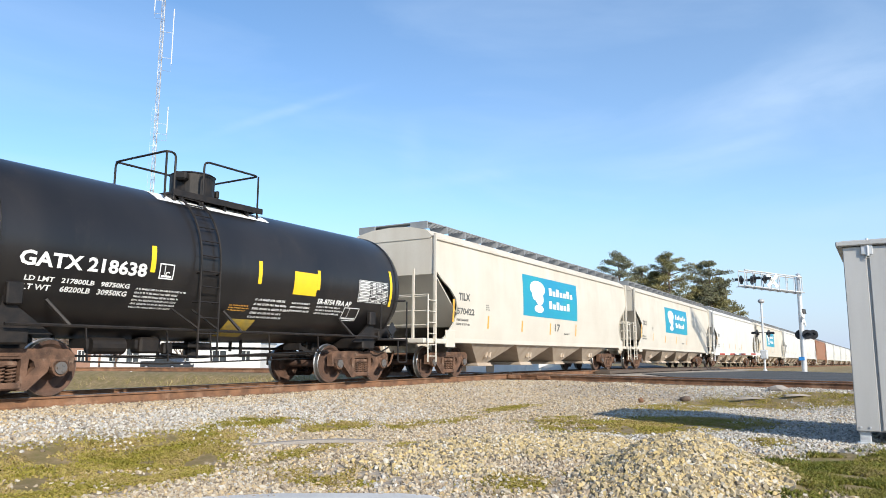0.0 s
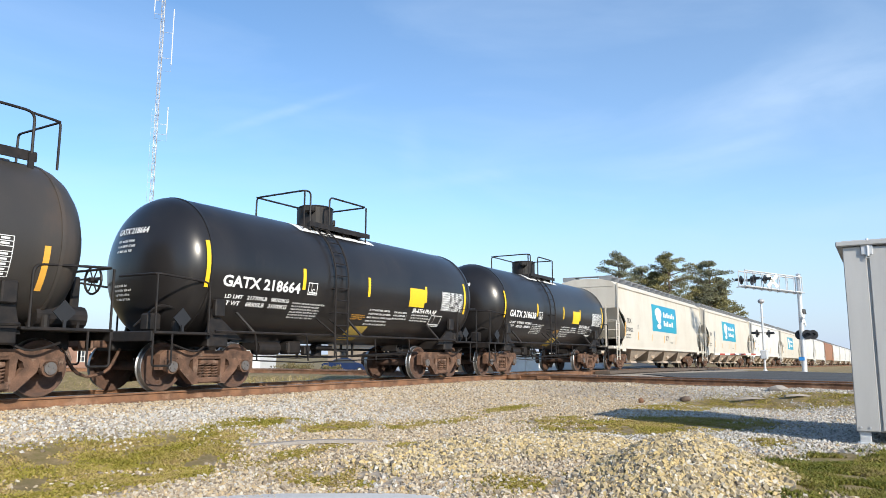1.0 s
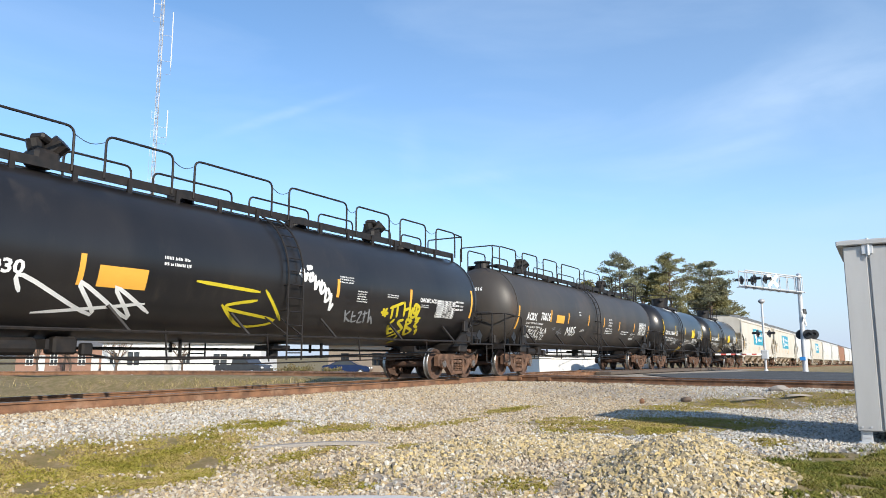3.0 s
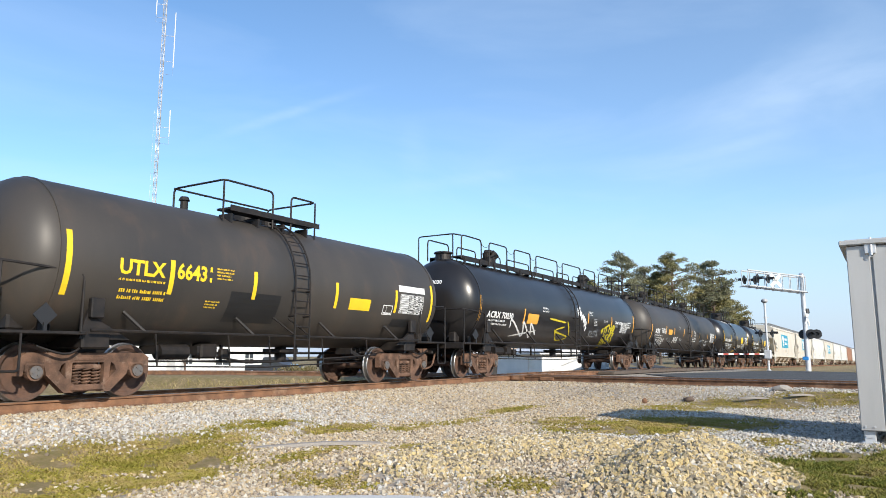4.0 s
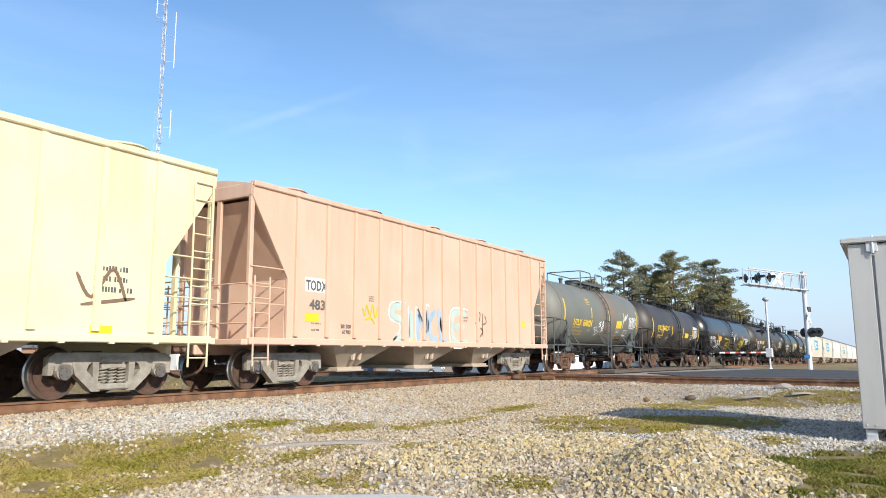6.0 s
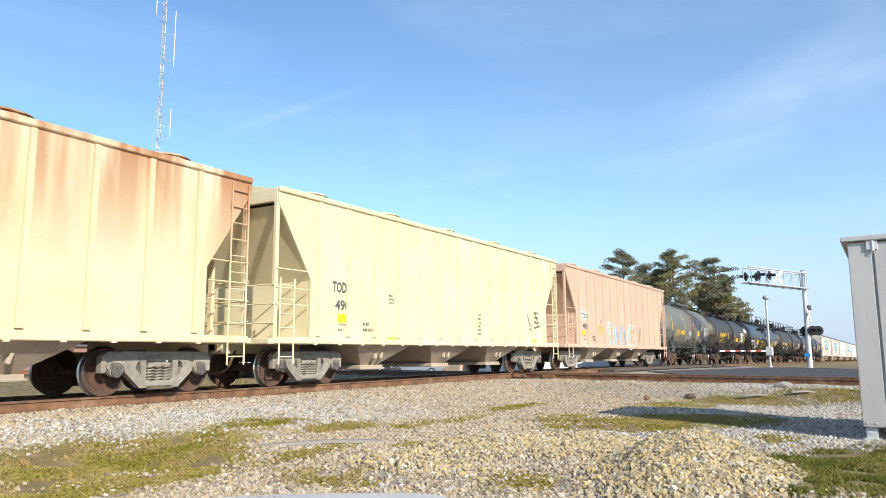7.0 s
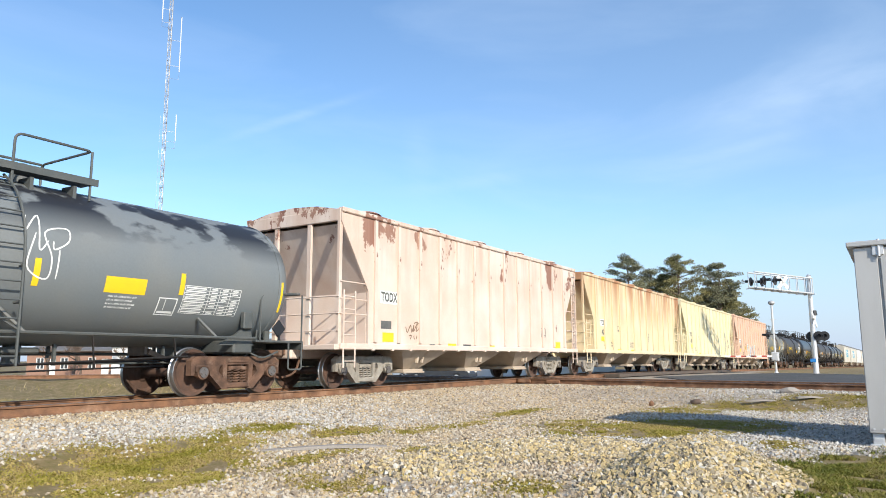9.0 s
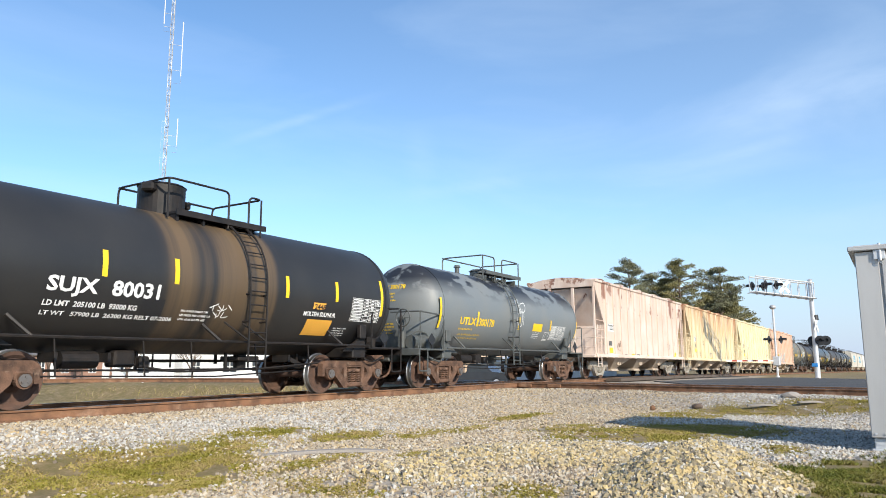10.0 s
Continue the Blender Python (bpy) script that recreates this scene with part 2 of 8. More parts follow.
MAT = dict(
    tank_black=shade("black_tank_paint", (0.012, 0.0115, 0.0125), 0.29, second=(0.026, 0.023, 0.022), scale=0.9, amount=0.8, grain=0.15, bump=0.03, bump_scale=8, stretch=(1, 1, 0.35), third=(0.034, 0.029, 0.025), third_scale=2.2, third_cut=(0.56, 0.78), spec=0.5),
    tank_dull=shade("dull_black_tank_paint", (0.036, 0.033, 0.031), 0.48, second=(0.066, 0.055, 0.045), scale=0.8, amount=0.9, grain=0.15, bump=0.04, bump_scale=8, stretch=(1, 1, 0.3), third=(0.078, 0.056, 0.042), third_scale=1.6, third_cut=(0.54, 0.76), spec=0.45),
    black_steel=shade("black_steel", (0.014, 0.013, 0.013), 0.55, second=(0.045, 0.034, 0.028), scale=6, bump=0.05, spec=0.3),
    grey_steel=shade("grey_painted_steel", (0.075, 0.084, 0.082), 0.55, second=(0.13, 0.125, 0.115), scale=5),
    rust_truck=shade("rusty_cast_steel", (0.185, 0.105, 0.070), 0.9, second=(0.055, 0.036, 0.028), scale=4, amount=1.0, grain=0.35, bump=0.5, bump_scale=50, third=(0.27, 0.19, 0.14), third_scale=3.0, third_cut=(0.56, 0.72), spec=0.2),
    grey_truck=shade("dusty_cast_steel", (0.36, 0.33, 0.28), 0.85, second=(0.20, 0.17, 0.14), scale=5, amount=0.9, grain=0.25, bump=0.4, bump_scale=60),
    bearing=shade("bearing_cap", (0.13, 0.095, 0.075), 0.7, second=(0.10, 0.15, 0.18), scale=9, grain=0.2),
    wheel=shade("rusty_wheel_steel", (0.115, 0.062, 0.042), 0.85, second=(0.055, 0.036, 0.028), scale=6, amount=0.9, grain=0.2, bump=0.2),
    tread=shade("bright_wheel_tread", (0.42, 0.41, 0.4), 0.35, metal=0.9, second=(0.3, 0.27, 0.25), scale=10),
    white=shade("white_stencil_paint", (0.78, 0.78, 0.76), 0.6, second=(0.6, 0.6, 0.58), scale=4, grain=0.1, bump=0),
    yellow=shade("yellow_reflective_tape", (0.88, 0.58, 0.02), 0.45, second=(0.8, 0.5, 0.03), scale=4, grain=0.08, bump=0),
    orange_tape=shade("faded_orange_tape", (0.80, 0.40, 0.06), 0.5, second=(0.7, 0.36, 0.05), scale=4, grain=0.08, bump=0),
    stencil_dark=shade("dark_stencil_paint", (0.09, 0.09, 0.085), 0.6, second=(0.2, 0.19, 0.17), scale=6, grain=0.1, bump=0),
    rail=shade("rusty_rail_steel", (0.25, 0.125, 0.065), 0.9, second=(0.105, 0.058, 0.036), scale=4, amount=0.9, grain=0.25, bump=0.3, third=(0.36, 0.22, 0.14), third_scale=1.3),
    rail_head=shade("worn_rail_head", (0.30, 0.25, 0.22), 0.4, metal=0.7, second=(0.2, 0.14, 0.1), scale=8),
    tie=shade("weathered_tie_wood", (0.10, 0.075, 0.06), 0.9, second=(0.17, 0.14, 0.11), scale=5, stretch=(6, 1, 1), bump=0.5, random_shift=0.25),
    cabinet=shade("brushed_aluminium", (0.50, 0.49, 0.47), 0.50, metal=0.25, second=(0.42, 0.41, 0.395), scale=1.2, amount=0.9, stretch=(3, 3, 0.5), grain=0.04, bump=0.02),
    galvanised=shade("galvanised_steel", (0.62, 0.63, 0.64), 0.5, metal=0.35, second=(0.48, 0.49, 0.5), scale=7, grain=0.08),
    lamp_black=shade("black_signal_paint", (0.02, 0.02, 0.022), 0.5),
    asphalt=shade("worn_asphalt", (0.052, 0.053, 0.055), 0.95, second=(0.085, 0.083, 0.08), scale=0.6, amount=0.8, grain=0.3, grain_scale=120, bump=0.4, bump_scale=150),
    concrete=shade("pale_concrete", (0.56, 0.55, 0.53), 0.9, second=(0.44, 0.43, 0.41), scale=1.5, grain=0.15, grain_scale=150, bump=0.3, bump_scale=160),
    hop_white=streaked("cream_hopper_paint", (0.62, 0.58, 0.50), (0.55, 0.50, 0.42), (0.45, 0.38, 0.30), 4.2, 3.2, 0.35, across=(1.5, 1.5, 0.15)),
    hop_plain=streaked("white_hopper_paint", (0.66, 0.65, 0.62), (0.58, 0.57, 0.53), (0.45, 0.40, 0.34), 4.2, 3.2, 0.3, across=(1.5, 1.5, 0.15)),
    hop_brown=streaked("brown_hopper_paint", (0.30, 0.14, 0.075), (0.36, 0.18, 0.10), (0.2, 0.08, 0.04), 4.2, 3.2, 0.5),
    logo=shade("blue_green_panel", (0.015, 0.27, 0.45), 0.5, second=(0.02, 0.36, 0.38), scale=0.4, amount=1.0, grain=0.05, bump=0),
    hop_pink=streaked("faded_pink_hopper_paint", (0.64, 0.425, 0.305), (0.67, 0.48, 0.37), (0.48, 0.28, 0.17), 4.3, 2.6, 0.35),
    hop_yellow=streaked("pale_yellow_hopper_paint", (0.70, 0.61, 0.375), (0.74, 0.67, 0.49), (0.56, 0.41, 0.22), 4.3, 2.0, 0.35),
    hop_rust=streaked("rust_run_yellow_hopper_paint", (0.69, 0.55, 0.33), (0.73, 0.63, 0.46), (0.40, 0.175, 0.075), 4.35, 2.3, 1.0, across=(1.5, 1.5, 0.14), streak_cut=(0.36, 0.56)),
    hop_patch=streaked("blistered_pink_hopper_paint", (0.64, 0.49, 0.395), (0.72, 0.64, 0.57), (0.46, 0.29, 0.20), 4.3, 2.6, 0.5, patch=(0.25, 0.12, 0.085), patch_cut=(0.585, 0.60), patch_top=4.3),
    faded_yellow=shade("faded_yellow_paint", (0.62, 0.42, 0.06), 0.6, second=(0.4, 0.3, 0.1), scale=5, amount=0.9, grain=0.15, bump=0),
    dark_patch=shade("black_touch_up_paint", (0.016, 0.016, 0.017), 0.45, scale=3, bump=0),
    grey_spray=shade("grey_spray_paint", (0.25, 0.26, 0.27), 0.6, scale=5, bump=0),
    yellow_spray=shade("yellow_spray_paint", (0.62, 0.50, 0.02), 0.55, second=(0.5, 0.42, 0.03), scale=5, bump=0),
    teal_spray=shade("teal_spray_paint", (0.40, 0.53, 0.49), 0.6, second=(0.60, 0.58, 0.52), scale=3, bump=0),
    blue_spray=shade("blue_spray_paint", (0.30, 0.42, 0.55), 0.6, second=(0.58, 0.56, 0.55), scale=3, bump=0),
    stencil_brown=shade("brown_marker", (0.22, 0.14, 0.09), 0.6, scale=5, bump=0),
    old_board=shade("grey_weathered_wood", (0.33, 0.30, 0.27), 0.9, second=(0.22, 0.19, 0.16), scale=4, stretch=(1, 8, 8), bump=0.4),
    blue_plate=shade("blue_enamel", (0.03, 0.22, 0.55), 0.4, scale=4, bump=0),
    gate_red=shade("red_reflective_paint", (0.36, 0.05, 0.035), 0.5, scale=5, bump=0),
    # the near-white second colour paints sun glints onto the dark steel
    mast_steel=shade("glint_patched_mast_steel", (0.17, 0.17, 0.18), 0.6, metal=0.2, second=(0.75, 0.75, 0.75), scale=1.1, amount=1.0),
    bark=shade("grey_brown_bark", (0.14, 0.10, 0.075), 0.95, second=(0.09, 0.065, 0.05), scale=6, bump=0.6, bump_scale=20),
    needles=shade("pine_needles", (0.165, 0.165, 0.075), 0.7, second=(0.30, 0.255, 0.095), scale=0.35, amount=1.0, grain=0.35, grain_scale=3, bump=0),
    needles_grey=shade("grey_green_pine_needles", (0.145, 0.155, 0.105), 0.7, second=(0.23, 0.225, 0.12), scale=0.35, amount=1.0, grain=0.35, grain_scale=3, bump=0),
    needles_dry=shade("scrub_leaves", (0.12, 0.11, 0.035), 0.7, second=(0.20, 0.14, 0.07), scale=1.5, amount=1.0, grain=0.3, grain_scale=9, bump=0),
    brick=shade("red_brick_wall", (0.34, 0.20, 0.145), 0.9, second=(0.27, 0.155, 0.11), scale=3, grain=0.2, grain_scale=12, bump=0.3),
    white_board=shade("white_boarding", (0.76, 0.76, 0.75), 0.6, second=(0.66, 0.66, 0.65), scale=1.2, grain=0.06, bump=0.05),
    stucco=shade("beige_stucco", (0.55, 0.42, 0.30), 0.9, second=(0.48, 0.36, 0.26), scale=0.8, grain=0.1, bump=0.2),
    roof_grey=shade("grey_shingles", (0.17, 0.16, 0.155), 0.9, second=(0.11, 0.105, 0.1), scale=4, grain=0.3, bump=0.4),
    roof_white=shade("pale_metal_roof", (0.66, 0.67, 0.68), 0.5, second=(0.55, 0.55, 0.55), scale=2, bump=0.05),
    dark_trim=shade("dark_brown_trim", (0.045, 0.042, 0.04), 0.6, scale=4, bump=0),
    pane=shade("window_glass", (0.06, 0.07, 0.08), 0.08, scale=1, grain=0.02, bump=0),
    car_silver=shade("silver_car_paint", (0.42, 0.47, 0.55), 0.25, metal=0.4, scale=2, grain=0.02, bump=0, coat=0.8),
    car_blue=shade("dark_blue_car_paint", (0.015, 0.03, 0.09), 0.22, scale=2, grain=0.02, bump=0, coat=0.8),
    car_grey=shade("dark_grey_car_paint", (0.05, 0.055, 0.065), 0.25, scale=2, grain=0.02, bump=0, coat=0.8),
    tank_olive=streaked("weathered_grey_tank_paint", (0.150, 0.155, 0.138), (0.195, 0.185, 0.155), (0.27, 0.135, 0.065), 4.0, 3.0, 0.8, 0.55, across=(1.6, 0.3, 0.10), streak_cut=(0.44, 0.62), window=(-0.9, 3.6)),
    tank_grey=streaked("slate_grey_tank_paint", (0.165, 0.185, 0.195), (0.20, 0.205, 0.195), (0.020, 0.022, 0.028), 3.2, 0.55, 1.0, 0.5, across=(0.8, 1.0, 1.6), streak_cut=(0.46, 0.52)),
    tank_stained=streaked("stained_black_tank_paint", (0.020, 0.020, 0.021), (0.034, 0.032, 0.030), (0.145, 0.095, 0.050), 3.3, 4.2, 0.95, 0.45, across=(2.2, 0.12, 0.06), streak_cut=(0.36, 0.58), window=(-1.45, 1.75)),
    bay=streaked("dusty_hopper_bay", (0.50, 0.42, 0.33), (0.40, 0.32, 0.25), (0.30, 0.2, 0.13), 1.2, 0.9, 0.7),
)



# ---- mesh helpers ----
def finish(bm, name, mat, smooth=False):
    me = bpy.data.meshes.new(name)
    bm.normal_update()
    bm.to_mesh(me)
    bm.free()
    for m in (mat if isinstance(mat, (list, tuple)) else [mat]):
        me.materials.append(m)
    if smooth:
        for p in me.polygons:
            p.use_smooth = True
    return me


def part(name, bm, material, parent=None, label="", m=None, smooth=False):
    """Links a bmesh, or a mesh that is shared, as one mesh object under a thing or a part."""
    me = bm if isinstance(bm, bpy.types.Mesh) else finish(bm, name, material, smooth)
    ob = new(name, me)
    ob.parent = parent
    if m is not None:
        ob.matrix_basis = m
    if label:
        tagged(ob, label)
    return ob


def thing(name, label, category, group="", kind="", m=None):
    ob = tagged(new(name), label, category, group, kind)
    ob.empty_display_size = 0.2
    if m is not None:
        ob.matrix_basis = m
    return ob


def box(bm, c, s, rot=(0, 0, 0), bevel=0.0, mat=0):
    m = pose(*c, *rot) @ Matrix.Diagonal((*s, 1))
    r = bmesh.ops.create_cube(bm, size=1, matrix=m)
    fs = set()
    for v in r["verts"]:
        fs.update(v.link_faces)
    for f in fs:
        f.material_index = mat
    if bevel:
        es = list({e for v in r["verts"] for e in v.link_edges})
        bmesh.ops.bevel(bm, geom=es, offset=bevel, segments=1, affect="EDGES", profile=0.5)
    return bm


def rod(bm, a, b, r, n=8, r2=None, caps=True, mat=0):
    a, b = Vector(a), Vector(b)
    d = b - a
    m = Matrix.Translation((a + b) / 2) @ d.to_track_quat("Z", "Y").to_matrix().to_4x4()
    res = bmesh.ops.create_cone(bm, cap_ends=caps, segments=n, radius1=r, radius2=r if r2 is None else r2, depth=d.length, matrix=m)
    for f in {f for v in res["verts"] for f in v.link_faces}:
        f.material_index = mat
    return bm


def pipe(bm, pts, r, n=6, closed=False, mat=0):
    """A round bar along a line of points, mitred at the bends."""
    pts = [Vector(p) for p in pts]
    rings = []
    count = len(pts)
    up = None
    for i, p in enumerate(pts):
        a = pts[(i - 1) % count] if (i or closed) else p
        b = pts[(i + 1) % count] if (i < count - 1 or closed) else p
        d = (b - a).normalized()
        if up is None:
            up = d.orthogonal().normalized()
        up = (up - d * up.dot(d))
        up = up.normalized() if up.length > 1e-6 else d.orthogonal().normalized()
        s = d.cross(up)
        rings.append([bm.verts.new(p + r * (math.cos(k * math.tau / n) * up + math.sin(k * math.tau / n) * s)) for k in range(n)])
    last = count if closed else count - 1
    for i in range(last):
        A, B = rings[i], rings[(i + 1) % count]
        for k in range(n):
            f = bm.faces.new((A[k], A[(k + 1) % n], B[(k + 1) % n], B[k]))
            f.material_index = mat
    if not closed:
        bm.faces.new(rings[0][::-1]).material_index = mat
        bm.faces.new(rings[-1]).material_index = mat
    return bm


def soften(pts, r=0.08, n=3):
    """Rounds the corners of a line of points."""
    pts = [Vector(p) for p in pts]
    out = [pts[0]]
    for a, b, c in zip(pts, pts[1:], pts[2:]):
        u, w = (a - b), (c - b)
        k = min(r, u.length / 2, w.length / 2)
        u, w = b + u.normalized() * k, b + w.normalized() * k
        for i in range(n + 1):
            t = i / n
            out.append(u * (1 - t) ** 2 + b * 2 * t * (1 - t) + w * t * t)
    return out + [pts[-1]]


def prism(bm, outline, y0, y1, mat=0):
    """A flat outline in x, z, given depth from y0 to y1."""
    A = [bm.verts.new((x, y0, z)) for x, z in outline]
    B = [bm.verts.new((x, y1, z)) for x, z in outline]
    n = len(A)
    fs = [bm.faces.new(A), bm.faces.new(B[::-1])]
    for i in range(n):
        fs.append(bm.faces.new((A[i], B[i], B[(i + 1) % n], A[(i + 1) % n])))
    for f in fs:
        f.material_index = mat
    bmesh.ops.recalc_face_normals(bm, faces=fs)
    return bm


def lathe_x(bm, profile, n=48, cz=0.0, mat=0, cap=False):
    """Turns a profile of (x, radius) round the x axis at height cz."""
    rings = []
    for x, r in profile:
        if r < 1e-6:
            rings.append([bm.verts.new((x, 0, cz))])
        else:
            rings.append([bm.verts.new((x, r * math.sin(k * math.tau / n), cz + r * math.cos(k * math.tau / n))) for k in range(n)])
    for A, B in zip(rings, rings[1:]):
        for k in range(n):
            j = (k + 1) % n
            if len(A) == 1:
                f = bm.faces.new((A[0], B[j], B[k]))
            elif len(B) == 1:
                f = bm.faces.new((A[k], A[j], B[0]))
            else:
                f = bm.faces.new((A[k], A[j], B[j], B[k]))
            f.material_index = mat
    return bm


SHARED = {}


def shared(key, build):
    if key not in SHARED:
        SHARED[key] = build()
    return SHARED[key]



# ---- trucks ----
def side_frame_mesh(mat):
    bm = bmesh.new()
    y0, y1 = -0.075, 0.075
    prism(bm, [(-1.14, 0.40), (-1.14, 0.68), (-1.02, 0.76), (1.02, 0.76), (1.14, 0.68), (1.14, 0.40), (1.06, 0.40), (1.04, 0.56), (0.74, 0.60), (-0.74, 0.60), (-1.04, 0.56), (-1.06, 0.40)], y0, y1)
    for s in (-1, 1):
        prism(bm, [(s * 0.76, 0.605), (s * 0.70, 0.40), (s * 0.40, 0.12), (s * 0.24, 0.12), (s * 0.24, 0.26), (s * 0.32, 0.28), (s * 0.50, 0.47), (s * 0.47, 0.56), (s * 0.40, 0.605)], y0 - 0.02, y1 - 0.02)
        prism(bm, [(s * 0.28, 0.24), (s * 0.28, 0.605), (s * 0.40, 0.605), (s * 0.37, 0.24)], y0 - 0.01, y1 - 0.03)
        box(bm, (s * 0.889, -0.02, 0.52), (0.30, 0.2, 0.16), bevel=0.03)
        rod(bm, (s * 0.889, -0.02, 0.457), (s * 0.889, -0.12, 0.457), 0.135, 14)
    box(bm, (0, 0.0, 0.19), (0.60, 0.24, 0.11), bevel=0.025)
    box(bm, (0, -0.03, 0.66), (0.5, 0.12, 0.05), bevel=0.01)
    return finish(bm, "side_frame", mat)


def spring_mesh(mat):
    bm = bmesh.new()
    for x in (-0.17, 0.0, 0.17):
        pts = [(x + 0.07 * math.cos(k * 0.9), 0.07 * math.sin(k * 0.9), 0.245 + 0.0075 * k) for k in range(36)]
        pipe(bm, pts, 0.017, 5)
    return finish(bm, "spring", mat, True)


def bolster_mesh(mat):
    bm = bmesh.new()
    box(bm, (0, 0, 0.60), (0.40, 2.05, 0.16), bevel=0.03)
    box(bm, (0, 0, 0.73), (0.6, 0.6, 0.14), bevel=0.03)
    box(bm, (0, -1.03, 0.53), (0.46, 0.12, 0.07), bevel=0.015)
    for s in (-1, 1):
        box(bm, (s * 0.42, 0, 0.42), (0.10, 1.7, 0.10), bevel=0.02)
        for y in (-0.75, 0.75):
            box(bm, (s * 0.46, y, 0.45), (0.1, 0.1, 0.3), (0, s * 14, 0), bevel=0.02)
    return finish(bm, "truck", mat)


def wheelset_mesh(r):
    bm = bmesh.new()

    def ring(profile, mats):
        n = 40
        rings = [[bm.verts.new((rr * math.sin(k * math.tau / n), y, rr * math.cos(k * math.tau / n))) for k in range(n)] for y, rr in profile]
        for i, (A, B) in enumerate(zip(rings, rings[1:])):
            for k in range(n):
                j = (k + 1) % n
                bm.faces.new((A[k], B[k], B[j], A[j])).material_index = mats[i]
    for s in (-1, 1):
        p = [(-0.83, 0.09), (-0.80, 0.16), (-0.755, 0.20), (-0.75, r - 0.12), (-0.80, r - 0.07), (-0.815, r - 0.012), (-0.80, r), (-0.715, r + 0.004), (-0.70, r + 0.028),
             (-0.685, r + 0.024), (-0.68, r - 0.07), (-0.71, r - 0.12), (-0.70, 0.2), (-0.66, 0.15), (-0.64, 0.085)]
        mats = [0, 0, 0, 0, 0, 1, 1, 1, 1, 0, 0, 0, 0, 0]
        ring([(s * -y, q) if s > 0 else (y, q) for y, q in p], mats)
        # cast marks on the plate
        for k in range(3):
            a = k * math.tau / 3 + 0.4
            box(bm, (0.26 * math.sin(a), s * 0.752, 0.26 * math.cos(a)), (0.05, 0.012, 0.03), (0, math.degrees(a), 0))
    rod(bm, (0, -0.66, 0), (0, 0.66, 0), 0.085, 14)
    rod(bm, (0, -1.10, 0), (0, 1.10, 0), 0.075, 12)
    for s in (-1, 1):
        rod(bm, (0, s * 1.06, 0), (0, s * 1.15, 0), 0.10, 14, mat=2)
        for k in range(3):
            a = k * math.tau / 3
            rod(bm, (0.055 * math.sin(a), s * 1.15, 0.055 * math.cos(a)), (0.055 * math.sin(a), s * 1.165, 0.055 * math.cos(a)), 0.02, 6, mat=2)
    bmesh.ops.recalc_face_normals(bm, faces=bm.faces[:])
    return finish(bm, "wheelset", [MAT["wheel"], MAT["tread"], MAT["bearing"]])


WHEELSETS = []


def add_trucks(car, half, mat, spin=True, wheel_r=0.457):
    for s in (-1, 1):
        tr = part("truck", shared(("bolster", mat.name), lambda: bolster_mesh(mat)), None, car, m=pose(s * half, 0, 0))
        for y in (-1, 1):
            sf = shared(("frame", mat.name), lambda: side_frame_mesh(mat))
            part("side_frame", sf, None, tr, m=pose(0, y * 1.0, 0, 0, 0, 0 if y < 0 else 180))
            part("spring", shared(("spring", mat.name), lambda: spring_mesh(mat)), None, tr, m=pose(0, y * 1.02, 0))
        for x in (-0.889, 0.889):
            w = part("wheelset", shared(("wheels", wheel_r), lambda: wheelset_mesh(wheel_r)), None, tr, m=pose(x, 0, wheel_r))
            if spin:
                WHEELSETS.append((w, x, wheel_r))


# ---- marks on the cars' sides ----
def text_mesh(text, size, bold=0.0, squeeze=1.0):
    cu = bpy.data.curves.new("lettering", "FONT")
    cu.body, cu.size, cu.offset, cu.resolution_u = text, size, bold, 2
    ob = bpy.data.objects.new("lettering", cu)
    me = bpy.data.meshes.new_from_object(ob)
    bpy.data.objects.remove(ob)
    bpy.data.curves.remove(cu)
    for v in me.vertices:
        v.co.x *= squeeze
    return me


def tank_side(R, cz):
    def at(x, v, off=0.004):
        a = v / R
        return Vector((x, -(R + off) * math.cos(a), cz + (R + off) * math.sin(a)))
    return at


def flat_side(W):
    def at(x, v, off=0.004):
        return Vector((x, -(W + off), v))
    return at


def letters(car, at, text, x, v, size, mat, width=None, bold=0.0, name="lettering", label=""):
    me = text_mesh(text, size, size * 0.032)
    w = max((q.co.x for q in me.vertices), default=1)
    k = width / w if width else 1.0
    bm = bmesh.new()
    bm.from_mesh(me)
    bpy.data.meshes.remove(me)
    for q in bm.verts:
        q.co = at(x + q.co.x * k, v + q.co.y, 0.006)
    return part(name, bm, mat, car, label)


def panel_on(bm, at, x0, x1, v0, v1, off=0.005, n=6, mat=0, lean=0.0):
    """A thin sheet laid on the side, with a rim."""
    for i in range(n):
        a, b = v0 + (v1 - v0) * i / n, v0 + (v1 - v0) * (i + 1) / n
        la, lb = lean * i / n, lean * (i + 1) / n
        q = [bm.verts.new(at(x, v, off)) for x, v in ((x0 + la, a), (x1 + la, a), (x1 + lb, b), (x0 + lb, b))]
        bm.faces.new(q).material_index = mat
    return bm


def strips(car, at, rows, mat, name="reflective_strip"):
    for x, v0, v1 in rows:
        part(name, panel_on(bmesh.new(), at, x - 0.05, x + 0.05, v0, v1), mat, car)


def plate(car, at, x0, x1, v0, v1, mat, name):
    part(name, panel_on(bmesh.new(), at, x0, x1, v0, v1, 0.004), mat, car)


